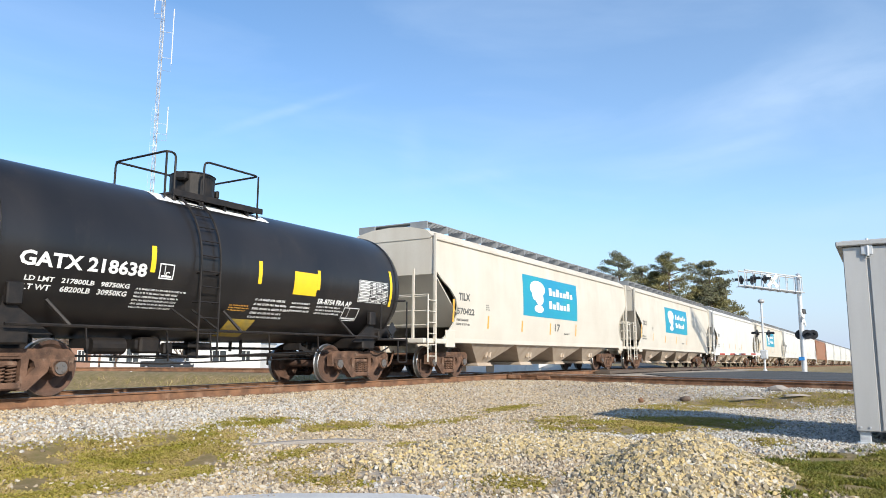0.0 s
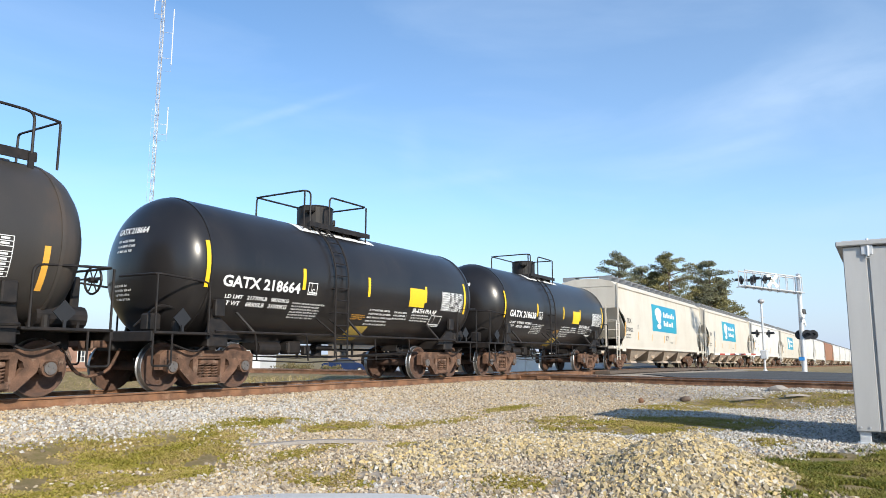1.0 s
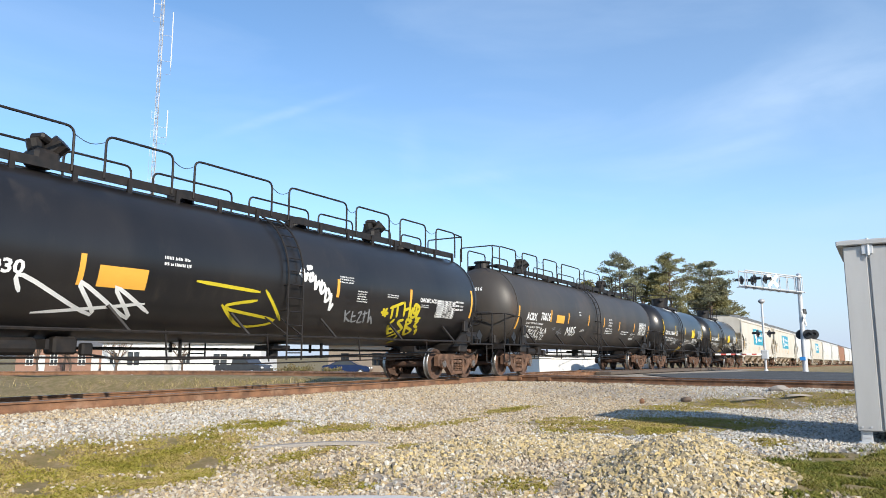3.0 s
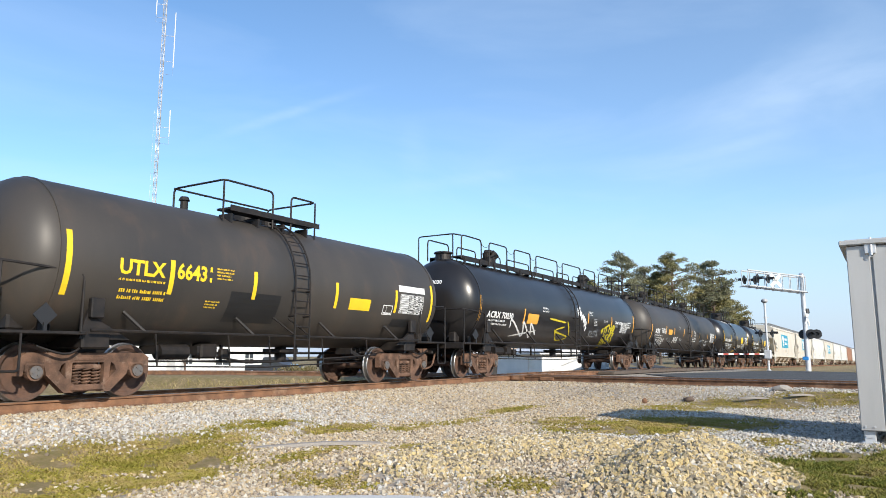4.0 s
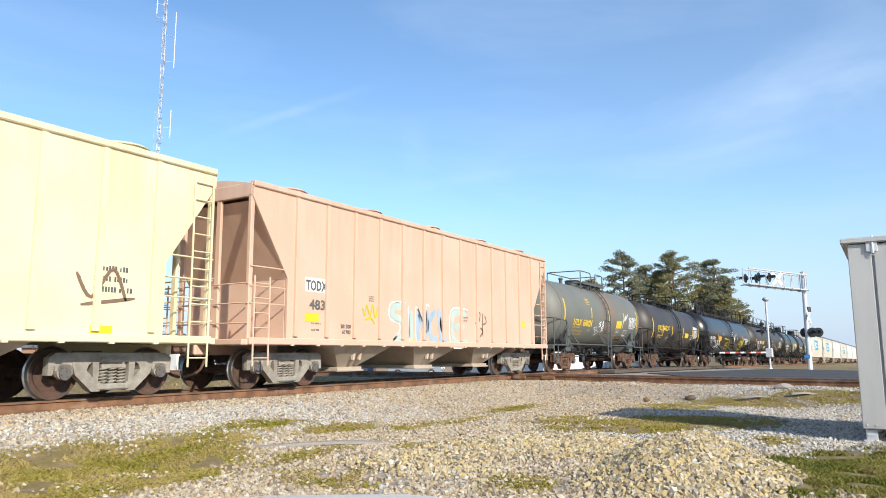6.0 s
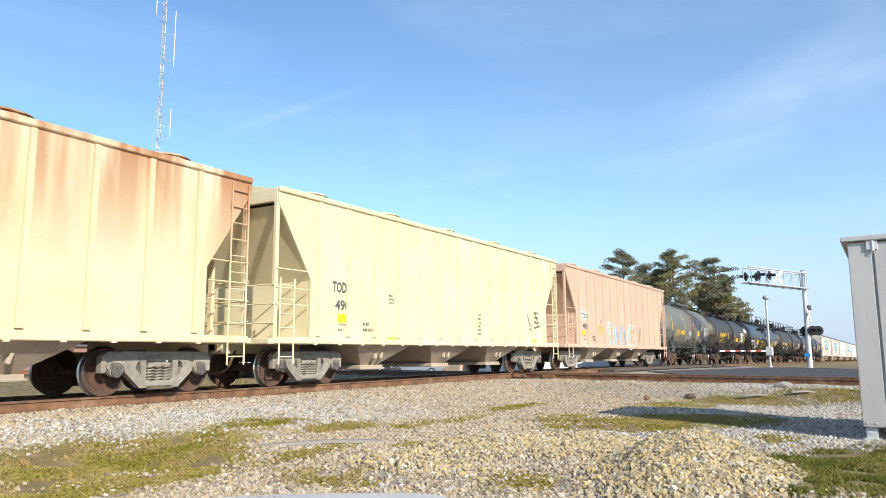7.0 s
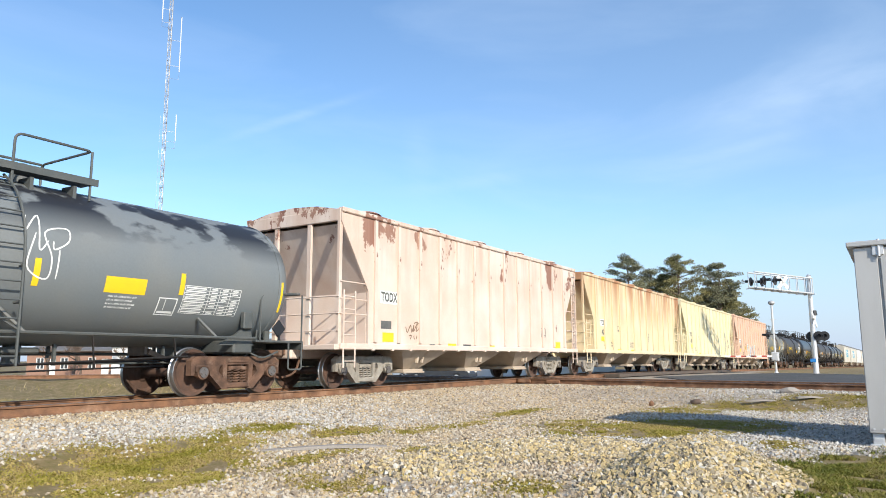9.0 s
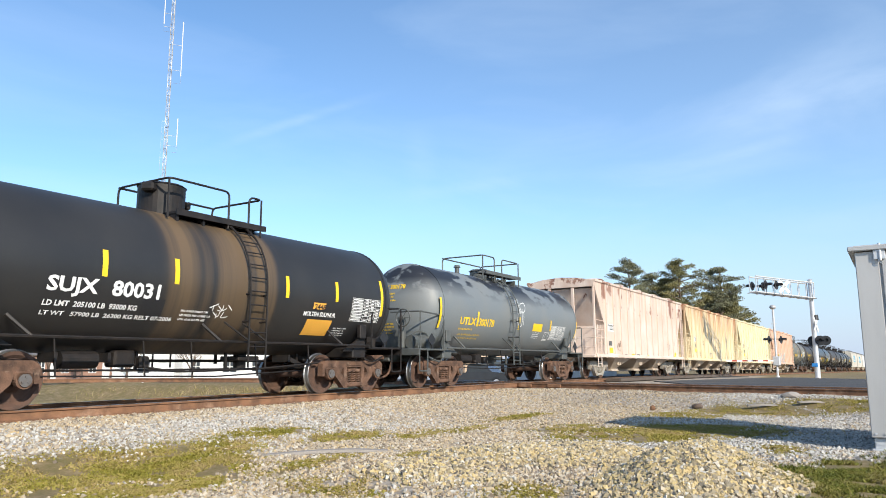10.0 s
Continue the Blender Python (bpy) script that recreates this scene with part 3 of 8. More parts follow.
def outline_box(car, at, x0, x1, v0, v1, mat):
    """A stencilled frame with a divided panel in it."""
    bm = bmesh.new()
    w = 0.022
    for a, b, c, d in ((x0, x1, v0, v0 + w), (x0, x1, v1 - w, v1), (x0, x0 + w, v0, v1), (x1 - w, x1, v0, v1), (x0 + 0.35 * (x1 - x0), x0 + 0.35 * (x1 - x0) + w * 0.6, v0 + 0.3 * (v1 - v0), v1)):
        panel_on(bm, at, a, b, c, d, 0.005, 3)
    panel_on(bm, at, x0 + w * 2, x1 - w * 2, v0 + 0.12 * (v1 - v0), v0 + 0.25 * (v1 - v0), 0.005, 1)
    part("stencil_box", bm, mat, car)


def head_letters(car, R, cz, cyl, shift, text, u, v, size, mat, width):
    """Lettering on the tank's rear head."""
    def at(x, w, off=0.006):
        r2 = min(0.98, (x * x + w * w) / (R * R))
        return Vector((shift - cyl - 0.55 * R * math.sqrt(1 - r2) - off * 2, -x, cz + w))
    letters(car, at, text, u, v, size, mat, width, 0.006)
    print_bars(car, at, [(u + 0.1, u + width * 0.8, v - 0.12, v - 0.42, 3), (u + 0.05, u + width * 0.7, v - 1.0, v - 1.35, 4)], mat)


def print_bars(car, at, blocks, mat, name="small_print"):
    """Blocks of unreadable print: rows of short bars. (x0, x1, top, bottom, rows)"""
    rnd = random.Random(len(blocks) * 7 + 3)
    for x0, x1, top, bot, rows in blocks:
        bm = bmesh.new()
        h = (top - bot) / rows
        for r in range(rows):
            x = x0
            end = x1 - rnd.random() * 0.25 * (x1 - x0)
            tall = min(0.5 * h, 0.085)
            cell = tall * 0.62
            while x < end - cell:
                for _ in range(rnd.randint(2, 7)):
                    if x > end - cell:
                        break
                    lift = tall * rnd.choice((0, 0, 0, 0.25))
                    panel_on(bm, at, x, x + cell * rnd.uniform(0.45, 0.8), top - r * h - tall, top - r * h - lift, 0.005, 1)
                    x += cell
                x += cell * 0.8
        tagged(part(name, bm, mat, car), kind="stuff")


def data_table(car, at, x0, x1, v0, v1, mat, rows=8, cols=4):
    """A stencilled table: rules and cells."""
    bm = bmesh.new()
    dv, dx = (v1 - v0) / rows, (x1 - x0) / (cols + 1.2)
    for r in range(rows + 1):
        panel_on(bm, at, x0, x1, v0 + r * dv - 0.006, v0 + r * dv + 0.006, 0.005, 1)
    for c in range(cols + 1):
        x = x1 - c * dx if c < cols else x0
        panel_on(bm, at, x - 0.006, x + 0.006, v0, v1, 0.0055, 4)
    for r in range(rows):
        panel_on(bm, at, x0 + 0.03, x0 + 1.9 * dx, v0 + (r + 0.3) * dv, v0 + (r + 0.72) * dv, 0.005, 1)
        for c in range(1, cols):
            if (r * 5 + c * 3) % 7:
                panel_on(bm, at, x1 - c * dx + 0.2 * dx, x1 - c * dx + 0.75 * dx, v0 + (r + 0.3) * dv, v0 + (r + 0.72) * dv, 0.005, 1)
    part("data_table", bm, mat, car, "white stencilled data table")


def scrawl(car, at, strokes, width, mat, label):
    """Spray-painted strokes; each is a line of (x, v)."""
    bm = bmesh.new()
    for line in strokes:
        pts = [Vector((x, v, 0)) for x, v in line]
        dense = []
        for i in range(len(pts) - 1):
            p0, p1, p2, p3 = pts[max(i - 1, 0)], pts[i], pts[i + 1], pts[min(i + 2, len(pts) - 1)]
            for k in range(5):
                t = k / 5
                dense.append(0.5 * ((2 * p1) + (p2 - p0) * t + (2 * p0 - 5 * p1 + 4 * p2 - p3) * t * t + (3 * p1 - p0 - 3 * p2 + p3) * t ** 3))
        dense.append(pts[-1])
        prev = None
        for i, p in enumerate(dense):
            d = dense[min(i + 1, len(dense) - 1)] - dense[max(i - 1, 0)]
            s = Vector((-d.y, d.x, 0)).normalized() * width * (0.5 if 0 < i < len(dense) - 1 else 0.25)
            cur = (bm.verts.new(at(p.x + s.x, p.y + s.y, 0.007)), bm.verts.new(at(p.x - s.x, p.y - s.y, 0.007)))
            if prev:
                bm.faces.new((prev[0], prev[1], cur[1], cur[0]))
            prev = cur
    tagged(part("graffiti", bm, mat, car, label), kind="stuff")


# ---- shared fittings ----
def coupler(car, x_end, s, mat):
    bm = bmesh.new()
    box(bm, (s * (x_end - 0.35), 0, 0.88), (0.7, 0.16, 0.16), bevel=0.02)
    box(bm, (s * (x_end - 0.06), 0.02, 0.88), (0.26, 0.3, 0.28), bevel=0.05)
    pipe(bm, soften([(s * (x_end - 0.6), -0.25, 0.78), (s * (x_end - 0.35), -0.3, 0.35), (s * (x_end - 0.02), -0.2, 0.28)], 0.25), 0.03, 6)
    part("coupler", bm, mat, car)


def ladder_bm(bm, x, w, pts, rungs, r=0.022):
    """Two stiles along pts (y, z) and rungs between them."""
    for dx in (-w / 2, w / 2):
        pipe(bm, [(x + dx, y, z) for y, z in pts], r, 6)
    total = sum(math.dist(a, b) for a, b in zip(pts, pts[1:]))
    for k in range(rungs):
        d = total * (k + 0.5) / rungs
        for a, b in zip(pts, pts[1:]):
            seg = math.dist(a, b)
            if d <= seg:
                y, z = a[0] + (b[0] - a[0]) * d / seg, a[1] + (b[1] - a[1]) * d / seg
                pipe(bm, [(x - w / 2, y, z), (x + w / 2, y, z)], 0.014, 5)
                break
            d -= seg
    return bm


def brake_wheel(car, x, y, z, mat):
    bm = bmesh.new()
    pipe(bm, [(x, y + 0.24 * math.cos(k * math.tau / 20), z + 0.24 * math.sin(k * math.tau / 20)) for k in range(20)], 0.02, 6, True)
    for k in range(6):
        a = k * math.tau / 6
        pipe(bm, [(x, y, z), (x, y + 0.24 * math.cos(a), z + 0.24 * math.sin(a))], 0.012, 5)
    rod(bm, (x - 0.07, y, z), (x + 0.07, y, z), 0.05, 10)
    part("brake_wheel", bm, mat, car)


car_dims = {}


# ---- tank cars ----
def tank_car(s0, label, half_tc, half_len, R=1.53, cz=2.62, tank_half=None, paint="tank_black", frame="black_steel", truck="rust_truck",
             style="dome", shift=0.0, gear=(-1.5, -1.29, -0.59, 0.9, 0.72, -0.22), brake=0):
    car = thing("tank_car", label, "tank car", "cars of the train")
    L = tank_half or half_tc + 1.40
    steel = MAT[frame]
    ladder_x = (gear[1] + gear[2]) / 2
    bm = bmesh.new()
    prof = []
    dome = 0.55 * R
    cyl = L - dome
    for k in range(9):
        a = k / 8 * math.pi / 2
        prof.append((shift - cyl - dome * math.cos(a), R * math.sin(a)))
    prof += [(shift - cyl + 2 * cyl * k / 8, R) for k in range(1, 8)]
    for k in range(8, -1, -1):
        a = k / 8 * math.pi / 2
        prof.append((shift + cyl + dome * math.cos(a), R * math.sin(a)))
    lathe_x(bm, prof, 72, cz)
    bmesh.ops.recalc_face_normals(bm, faces=bm.faces[:])
    part("tank", bm, MAT[paint], car, smooth=True)
    # a raised jacket ring at each end of the cylinder
    for s in (-1, 1):
        bm = bmesh.new()
        lathe_x(bm, [(shift + s * cyl - 0.03, R - 0.01), (shift + s * cyl - 0.03, R + 0.012), (shift + s * cyl + 0.03, R + 0.012), (shift + s * cyl + 0.03, R - 0.01)], 72, cz)
        bmesh.ops.recalc_face_normals(bm, faces=bm.faces[:])
        part("end_ring", bm, MAT[paint], car)
    # saddles, stub sills, running boards at the ends
    for s in (-1, 1):
        bm = bmesh.new()
        x = s * half_tc
        for y in (-1, 1):
            prism(bm, [(x - 0.62, 0.98), (x - 0.10, cz - 1.05), (x + 0.16, cz - 0.85), (x + 0.30, 0.98)] if s > 0 else
                  [(x + 0.62, 0.98), (x + 0.10, cz - 1.05), (x - 0.16, cz - 0.85), (x - 0.30, 0.98)], y * (R - 0.20) - 0.03, y * (R - 0.20) + 0.03)
            box(bm, (x + s * 0.05, y * (R - 0.13), cz - 0.82), (0.24, 0.12, 0.34), bevel=0.02)
        box(bm, (x, 0, 0.95), (0.5, 2 * (R - 0.15), 0.26), bevel=0.03)
        part("saddle", bm, steel, car)
        bm = bmesh.new()
        mid = (half_tc - 0.9 + half_len - 0.45) / 2
        box(bm, (s * mid, 0, 0.92), (half_len - 0.45 - half_tc + 0.9, 0.5, 0.36), bevel=0.03)
        part("stub_sill", bm, steel, car)
        bm = bmesh.new()
        e0, e1 = half_tc + 0.25, half_len - 0.42
        box(bm, (s * (e0 + e1) / 2, 0, 1.07), (e1 - e0, 2 * R - 0.1, 0.05), bevel=0.01)
        box(bm, (s * e1, 0, 1.0), (0.06, 2 * R - 0.1, 0.18), bevel=0.01)
        for y in (-1, 1):
            yy = y * (R - 0.06)
            pipe(bm, soften([(s * (e1 - 0.02), yy, 1.05), (s * (e1 - 0.02), yy, 0.48), (s * (e1 - 0.42), yy, 0.48), (s * (e1 - 0.42), yy, 1.05)], 0.06), 0.02, 6)
        part("end_platform", bm, steel, car)
        bm = bmesh.new()
        for y in (-1, 1):
            yy = y * (R - 0.05)
            pipe(bm, soften([(s * (half_tc + 0.35), yy, 1.08), (s * (half_tc + 0.35), yy, 2.05), (s * (e1 - 0.04), yy, 2.12), (s * (e1 - 0.04), y * 0.3, 2.12)], 0.15), 0.022, 6)
            pipe(bm, [(s * (e1 - 0.04), yy, 1.08), (s * (e1 - 0.04), yy, 2.1)], 0.022, 6)
        part("end_handrail", bm, steel, car)
        bm = bmesh.new()
        hx = s * (half_tc + 0.92)
        box(bm, (hx, -(R - 0.10), 1.34), (0.27, 0.02, 0.27), (0, 45, 0))
        box(bm, (hx, -(R - 0.08), 1.15), (0.05, 0.03, 0.14))
        part("placard_holder", bm, MAT["lamp_black"], car)
        bm = bmesh.new()
        pipe(bm, soften([(hx - s * 0.3, -0.9, 1.1), (hx - s * 0.3, -0.95, 1.52), (hx + s * 0.1, -0.8, 1.62), (hx + s * 0.32, -0.4, 1.2)], 0.15), 0.022, 5)
        pipe(bm, soften([(hx + s * 0.05, -1.2, 0.86), (hx - s * 0.45, -1.25, 0.70), (hx - s * 0.9, -1.1, 0.95)], 0.2), 0.02, 5)
        box(bm, (hx + s * 0.12, -0.62, 1.28), (0.30, 0.26, 0.34), bevel=0.04)
        rod(bm, (hx - s * 0.12, -1.02, 1.10), (hx - s * 0.12, -1.02, 1.30), 0.07, 10)
        part("end_valve", bm, steel, car)
        coupler(car, half_len, s, MAT["rust_truck"])
    # brake gear at the rear end
    bm = bmesh.new()
    bs = brake or 1
    e = bs * (half_len - 0.55)
    rod(bm, (e - bs * 0.1, -0.85, 1.28), (e - bs * 0.95, -0.85, 1.28), 0.19, 14)
    for q in (0.25, 0.8):
        box(bm, (e - bs * q, -0.85, 1.14), (0.05, 0.34, 0.12))
    if brake:
        box(bm, (e - bs * 0.1, -0.55, 1.55), (0.16, 0.2, 0.9), bevel=0.03)
    part("brake_reservoir", bm, steel, car)
    if brake:
        brake_wheel(car, bs * (half_len - 0.42), -0.75, 1.95, steel)
    # side rail with its brackets
    for y in (-1, 1):
        bm = bmesh.new()
        yy = y * (R - 0.02)
        pipe(bm, [(-half_tc - 0.2, yy, 1.12), (half_tc + 0.2, yy, 1.12)], 0.028, 6)
        n = max(3, round(half_tc / 1.3))
        for k in range(n):
            x = -half_tc + 0.8 + (2 * half_tc - 1.6) * k / (n - 1)
            pipe(bm, [(x, yy, 1.12), (x - 0.28, y * R * 0.82, cz - R * 0.60)], 0.035, 6)
        part("side_rail", bm, steel, car)
    # pipes and brake rods below the tank
    bm = bmesh.new()
    low = cz - R
    pipe(bm, [(-half_tc + 0.6, 0.25, low - 0.13), (half_tc - 0.6, 0.25, low - 0.13)], 0.03, 6)
    pipe(bm, [(-half_tc + 0.9, -0.35, low - 0.30), (half_tc - 0.9, -0.35, low - 0.30)], 0.018, 5)
    rod(bm, (ladder_x + 0.9, 0, low + 0.05), (ladder_x + 0.9, 0, low - 0.32), 0.14, 12)
    box(bm, (ladder_x + 0.9, 0, low - 0.08), (0.6, 0.6, 0.1), bevel=0.02)
    for k in range(4):
        x = -half_tc + 1.2 + (2 * half_tc - 2.4) * k / 3
        box(bm, (x, -0.3, low - 0.15), (0.05, 0.05, 0.36))
        box(bm, (x + 0.2, 0.25, low - 0.08), (0.05, 0.05, 0.24))
    part("underside_piping", bm, steel, car)
    bm = bmesh.new()
    rod(bm, (-half_tc + 1.7, -0.55, low - 0.12), (-half_tc + 2.35, -0.55, low - 0.12), 0.15, 14)
    box(bm, (-half_tc + 2.9, -0.45, low - 0.10), (0.42, 0.34, 0.30), bevel=0.04)
    box(bm, (-half_tc + 3.25, -0.62, low - 0.16), (0.20, 0.16, 0.22), bevel=0.03)
    for x in (-half_tc + 1.55, -half_tc + 2.5, half_tc - 1.9):
        box(bm, (x, -0.5, low - 0.08), (0.06, 0.5, 0.16))
    for k, dz in ((0, -0.28), (1, -0.38)):
        pipe(bm, [(-half_tc + 1.2, -0.62 - 0.2 * k, low + dz), (ladder_x - 0.4, -0.5 - 0.3 * k, low + dz - 0.06), (half_tc - 1.3, -0.6, low + dz + 0.03)], 0.016, 5)
    pipe(bm, soften([(-half_tc + 3.1, -0.5, low - 0.2), (-half_tc + 3.7, -0.9, low - 0.34), (ladder_x + 0.9, -0.7, low - 0.30), (half_tc - 1.1, -0.9, low - 0.18)], 0.3), 0.022, 5)
    for k in range(5):
        x = -half_tc + 1.5 + (2 * half_tc - 3.0) * k / 4 + 0.23 * math.sin(k * 2.1)
        pipe(bm, [(x, -0.75, low + 0.22), (x + 0.05, -0.78, low - 0.40)], 0.018, 5)
    box(bm, (half_tc - 1.5, -0.6, low - 0.18), (0.5, 0.05, 0.09), (0, 20, 0))
    part("brake_rigging", bm, MAT["black_steel"], car)
    # ladder on both sides
    for y in (-1, 1):
        bm = bmesh.new()
        pts = [(y * (R + 0.10), 0.62), (y * (R + 0.10), cz)]
        for k in range(1, 7):
            a = k / 6 * radians(64)
            pts.append((y * (R + 0.10) * math.cos(a), cz + (R + 0.10) * math.sin(a)))
        ladder_bm(bm, ladder_x, 0.46, pts, 12)
        for x in (-0.23, 0.23):
            pipe(bm, [(ladder_x + x, y * (R + 0.1), 1.15), (ladder_x + x - 0.5, y * (R - 0.06), 1.5)], 0.02, 5)
            for z in (0.75, 0.2):
                pipe(bm, [(ladder_x + x, y * (R + 0.1), cz - z), (ladder_x + x, y * (R * 0.93), cz - z)], 0.02, 5)
        part("ladder", bm, steel, car)
    top_gear(car, R, cz, gear, style, steel, cyl)
    add_trucks(car, half_tc, MAT[truck])
    car_dims[car.name] = (R, cz, cyl, shift)
    return car, tank_side(R, cz)


def rail_loop(bm, x0, x1, y, z0, z1, r=0.024):
    pipe(bm, soften([(x0, y, z0), (x0, y, z1), (x1, y, z1), (x1, y, z0)], 0.16, 4), r, 7)


LONG_RAILS = ((-8.2, -6.83), (-6.26, -4.86), (-4.25, -2.81), (-2.28, -0.1), (0.46, 2.6), (3.0, 4.5), (5.04, 6.4), (7.0, 8.16))


def top_gear(car, R, cz, gear, style, steel, cyl):
    top = cz + R
    xl, xa, xb, xr, rise, dx = gear
    if style == "long":
        # a walkway along the whole top with low rails
        bm = bmesh.new()
        for y in (-0.42, 0.42):
            box(bm, (0, y, top + 0.10), (2 * cyl - 0.2, 0.44, 0.05))
            box(bm, (0, y * 1.5, top + 0.03), (2 * cyl - 0.2, 0.04, 0.14))
        n = round(2 * cyl / 1.1)
        for k in range(n + 1):
            x = -cyl + 0.2 + (2 * cyl - 0.4) * k / n
            for y in (-0.66, 0.66):
                box(bm, (x, y, top - 0.12), (0.09, 0.05, 0.42))
        part("walkway", bm, steel, car)
        for y in (-0.66, 0.66):
            for x0, x1 in LONG_RAILS:
                bm = bmesh.new()
                rail_loop(bm, x0, x1, y, top, top + rise if y < 0 else top + rise - 0.06)
                part("handrail", bm, steel, car)
        chain = bmesh.new()
        for (_, a), (b, _) in zip(LONG_RAILS, LONG_RAILS[1:]):
            pipe(chain, [(a + (b - a) * k / 6, -0.66, top + rise - 0.12 - 0.1 * math.sin(math.pi * k / 6)) for k in range(7)], 0.008, 4)
        part("safety_chain", chain, steel, car)
        for x in (-8.75, 8.6):
            bm = bmesh.new()
            pipe(bm, soften([(x, -0.66, top - 0.1), (x, -0.66, top + rise - 0.05), (x, 0.66, top + rise - 0.05), (x, 0.66, top - 0.1)], 0.08), 0.022, 6)
            pipe(bm, [(x, -0.66, top + rise - 0.05), (x * 0.94, -0.66, top + rise - 0.02)], 0.022, 6)
            part("handrail", bm, steel, car)
        for x in (-5.0, 4.6):
            bm = bmesh.new()
            box(bm, (x, 0.05, top + 0.28), (0.46, 0.46, 0.3), bevel=0.06)
            rod(bm, (x + 0.12, 0.05, top + 0.40), (x + 0.26, -0.14, top + 0.62), 0.17, 12)
            rod(bm, (x - 0.1, 0.05, top + 0.40), (x - 0.16, 0.05, top + 0.62), 0.14, 10)
            box(bm, (x + 0.05, 0.05, top + 0.60), (0.5, 0.3, 0.14), (0, 15, 20), bevel=0.04)
            part("valve_housing", bm, steel, car)
        for x in (-8.1, -2.0, 1.5, 6.2):
            bm = bmesh.new()
            rod(bm, (x, 0.1, top - 0.06), (x, 0.1, top + 0.22), 0.3, 20, 0.26)
            rod(bm, (x, 0.1, top + 0.22), (x, 0.1, top + 0.27), 0.33, 20, 0.30)
            part("manway", bm, steel, car)
        return
    bm = bmesh.new()
    zp = top - 0.06 if style == "dome" else top + 0.08
    for y in (-0.60, 0.60):
        box(bm, ((xl + xr) / 2 + 0.15, y, zp), (xr - xl - 0.1, 0.46, 0.045))
        box(bm, ((xl + xr) / 2 + 0.15, y - 0.23 if y < 0 else y + 0.23, zp), (xr - xl - 0.05, 0.03, 0.12))
        for k in range(4):
            x = xl + 0.25 + (xr - xl - 0.5) * k / 3
            box(bm, (x, y, top - 0.16), (0.06, 0.36, 0.26))
    part("top_platform", bm, steel, car)
    bm = bmesh.new()
    if style == "dome":
        rod(bm, (dx, 0, top - 0.1), (dx, 0, top + 0.56), 0.46, 32)
        rod(bm, (dx, 0, top + 0.56), (dx, 0, top + 0.60), 0.48, 32, 0.42)
        box(bm, (dx - 0.44, -0.22, top + 0.46), (0.3, 0.26, 0.18), (0, 0, 30), bevel=0.04)
        box(bm, (dx + 0.49, -0.2, top + 0.25), (0.08, 0.12, 0.16), bevel=0.02)
        part("dome_housing", bm, steel, car)
    else:
        rod(bm, (dx, 0, top - 0.05), (dx, 0, top + 0.24), 0.34, 24)
        rod(bm, (dx, 0, top + 0.24), (dx, 0, top + 0.30), 0.38, 24, 0.3)
        part("manway", bm, steel, car)
        bm = bmesh.new()
        rod(bm, (dx + 0.8, 0.1, top - 0.05), (dx + 0.8, 0.1, top + 0.34), 0.19, 16)
        rod(bm, (dx + 0.8, 0.1, top + 0.34), (dx + 0.8, 0.1, top + 0.38), 0.15, 16, 0.08)
        part("vent_dome", bm, steel, car)
        bm = bmesh.new()
        rod(bm, (xl - 0.35, 0, top - 0.05), (xl - 0.35, 0, top + 0.22), 0.08, 12)
        rod(bm, (xl - 0.35, 0, top + 0.22), (xl - 0.35, 0, top + 0.30), 0.12, 12, 0.08)
        part("relief_valve", bm, steel, car)
    w = 0.80
    bm = bmesh.new()
    pipe(bm, soften([(xl, w, top - 0.15), (xl, w, top + rise), (xl, -w, top + rise), (xa, -w, top + rise), (xa, -w, top - 0.2)], 0.13, 4), 0.023, 7)
    pipe(bm, [(xl, -w, top + rise - 0.01), (xl, -w, top - 0.2)], 0.023, 6)
    part("handrail", bm, steel, car)
    bm = bmesh.new()
    pipe(bm, soften([(xb, -w, top - 0.2), (xb, -w, top + rise), (xr, -w, top + rise), (xr, w, top + rise), (xr, w, top - 0.15)], 0.13, 4), 0.023, 7)
    pipe(bm, [(xr, -w, top + rise - 0.01), (xr, -w, top - 0.25)], 0.023, 6)
    part("handrail", bm, steel, car)
    bm = bmesh.new()
    pipe(bm, [(xl, w, top + rise), (xr, w, top + rise)], 0.023, 6)
    part("handrail", bm, steel, car)


# ---- covered hopper cars ----
def bays(car, centres, width, top_z, W, mat):
    for x in centres:
        bm = bmesh.new()
        a, b, h = width / 2, 0.34, 0.42
        verts = []
        for z, hx, hy in ((top_z, a, W - 0.04), (h, b, 0.95)):
            verts.append([bm.verts.new((x + sx * hx, sy * hy, z)) for sx, sy in ((-1, -1), (1, -1), (1, 1), (-1, 1))])
        for k in range(4):
            bm.faces.new((verts[0][k], verts[0][(k + 1) % 4], verts[1][(k + 1) % 4], verts[1][k]))
        bm.faces.new(verts[1])
        bm.faces.new(verts[0][::-1])
        bmesh.ops.recalc_face_normals(bm, faces=bm.faces[:])
        bay = part("hopper_bay", bm, mat, car)
        bm = bmesh.new()
        box(bm, (x, 0, 0.37), (0.95, 2.1, 0.10), bevel=0.01)
        pipe(bm, [(x - 0.5, -1.07, 0.33), (x + 0.5, -1.07, 0.33)], 0.025, 6)
        part("outlet_gate", bm, mat, bay)
        bm = bmesh.new()
        sl = (W - 0.99) / (top_z - h)
        for dx in (-0.12, 0.12):
            box(bm, (x + dx, -(0.95 + sl * (0.68 - h)) - 0.03, 0.68), (0.07, 0.08, 0.22), (0, 18, 0), bevel=0.01)
        part("vibrator_bracket", bm, mat, bay)


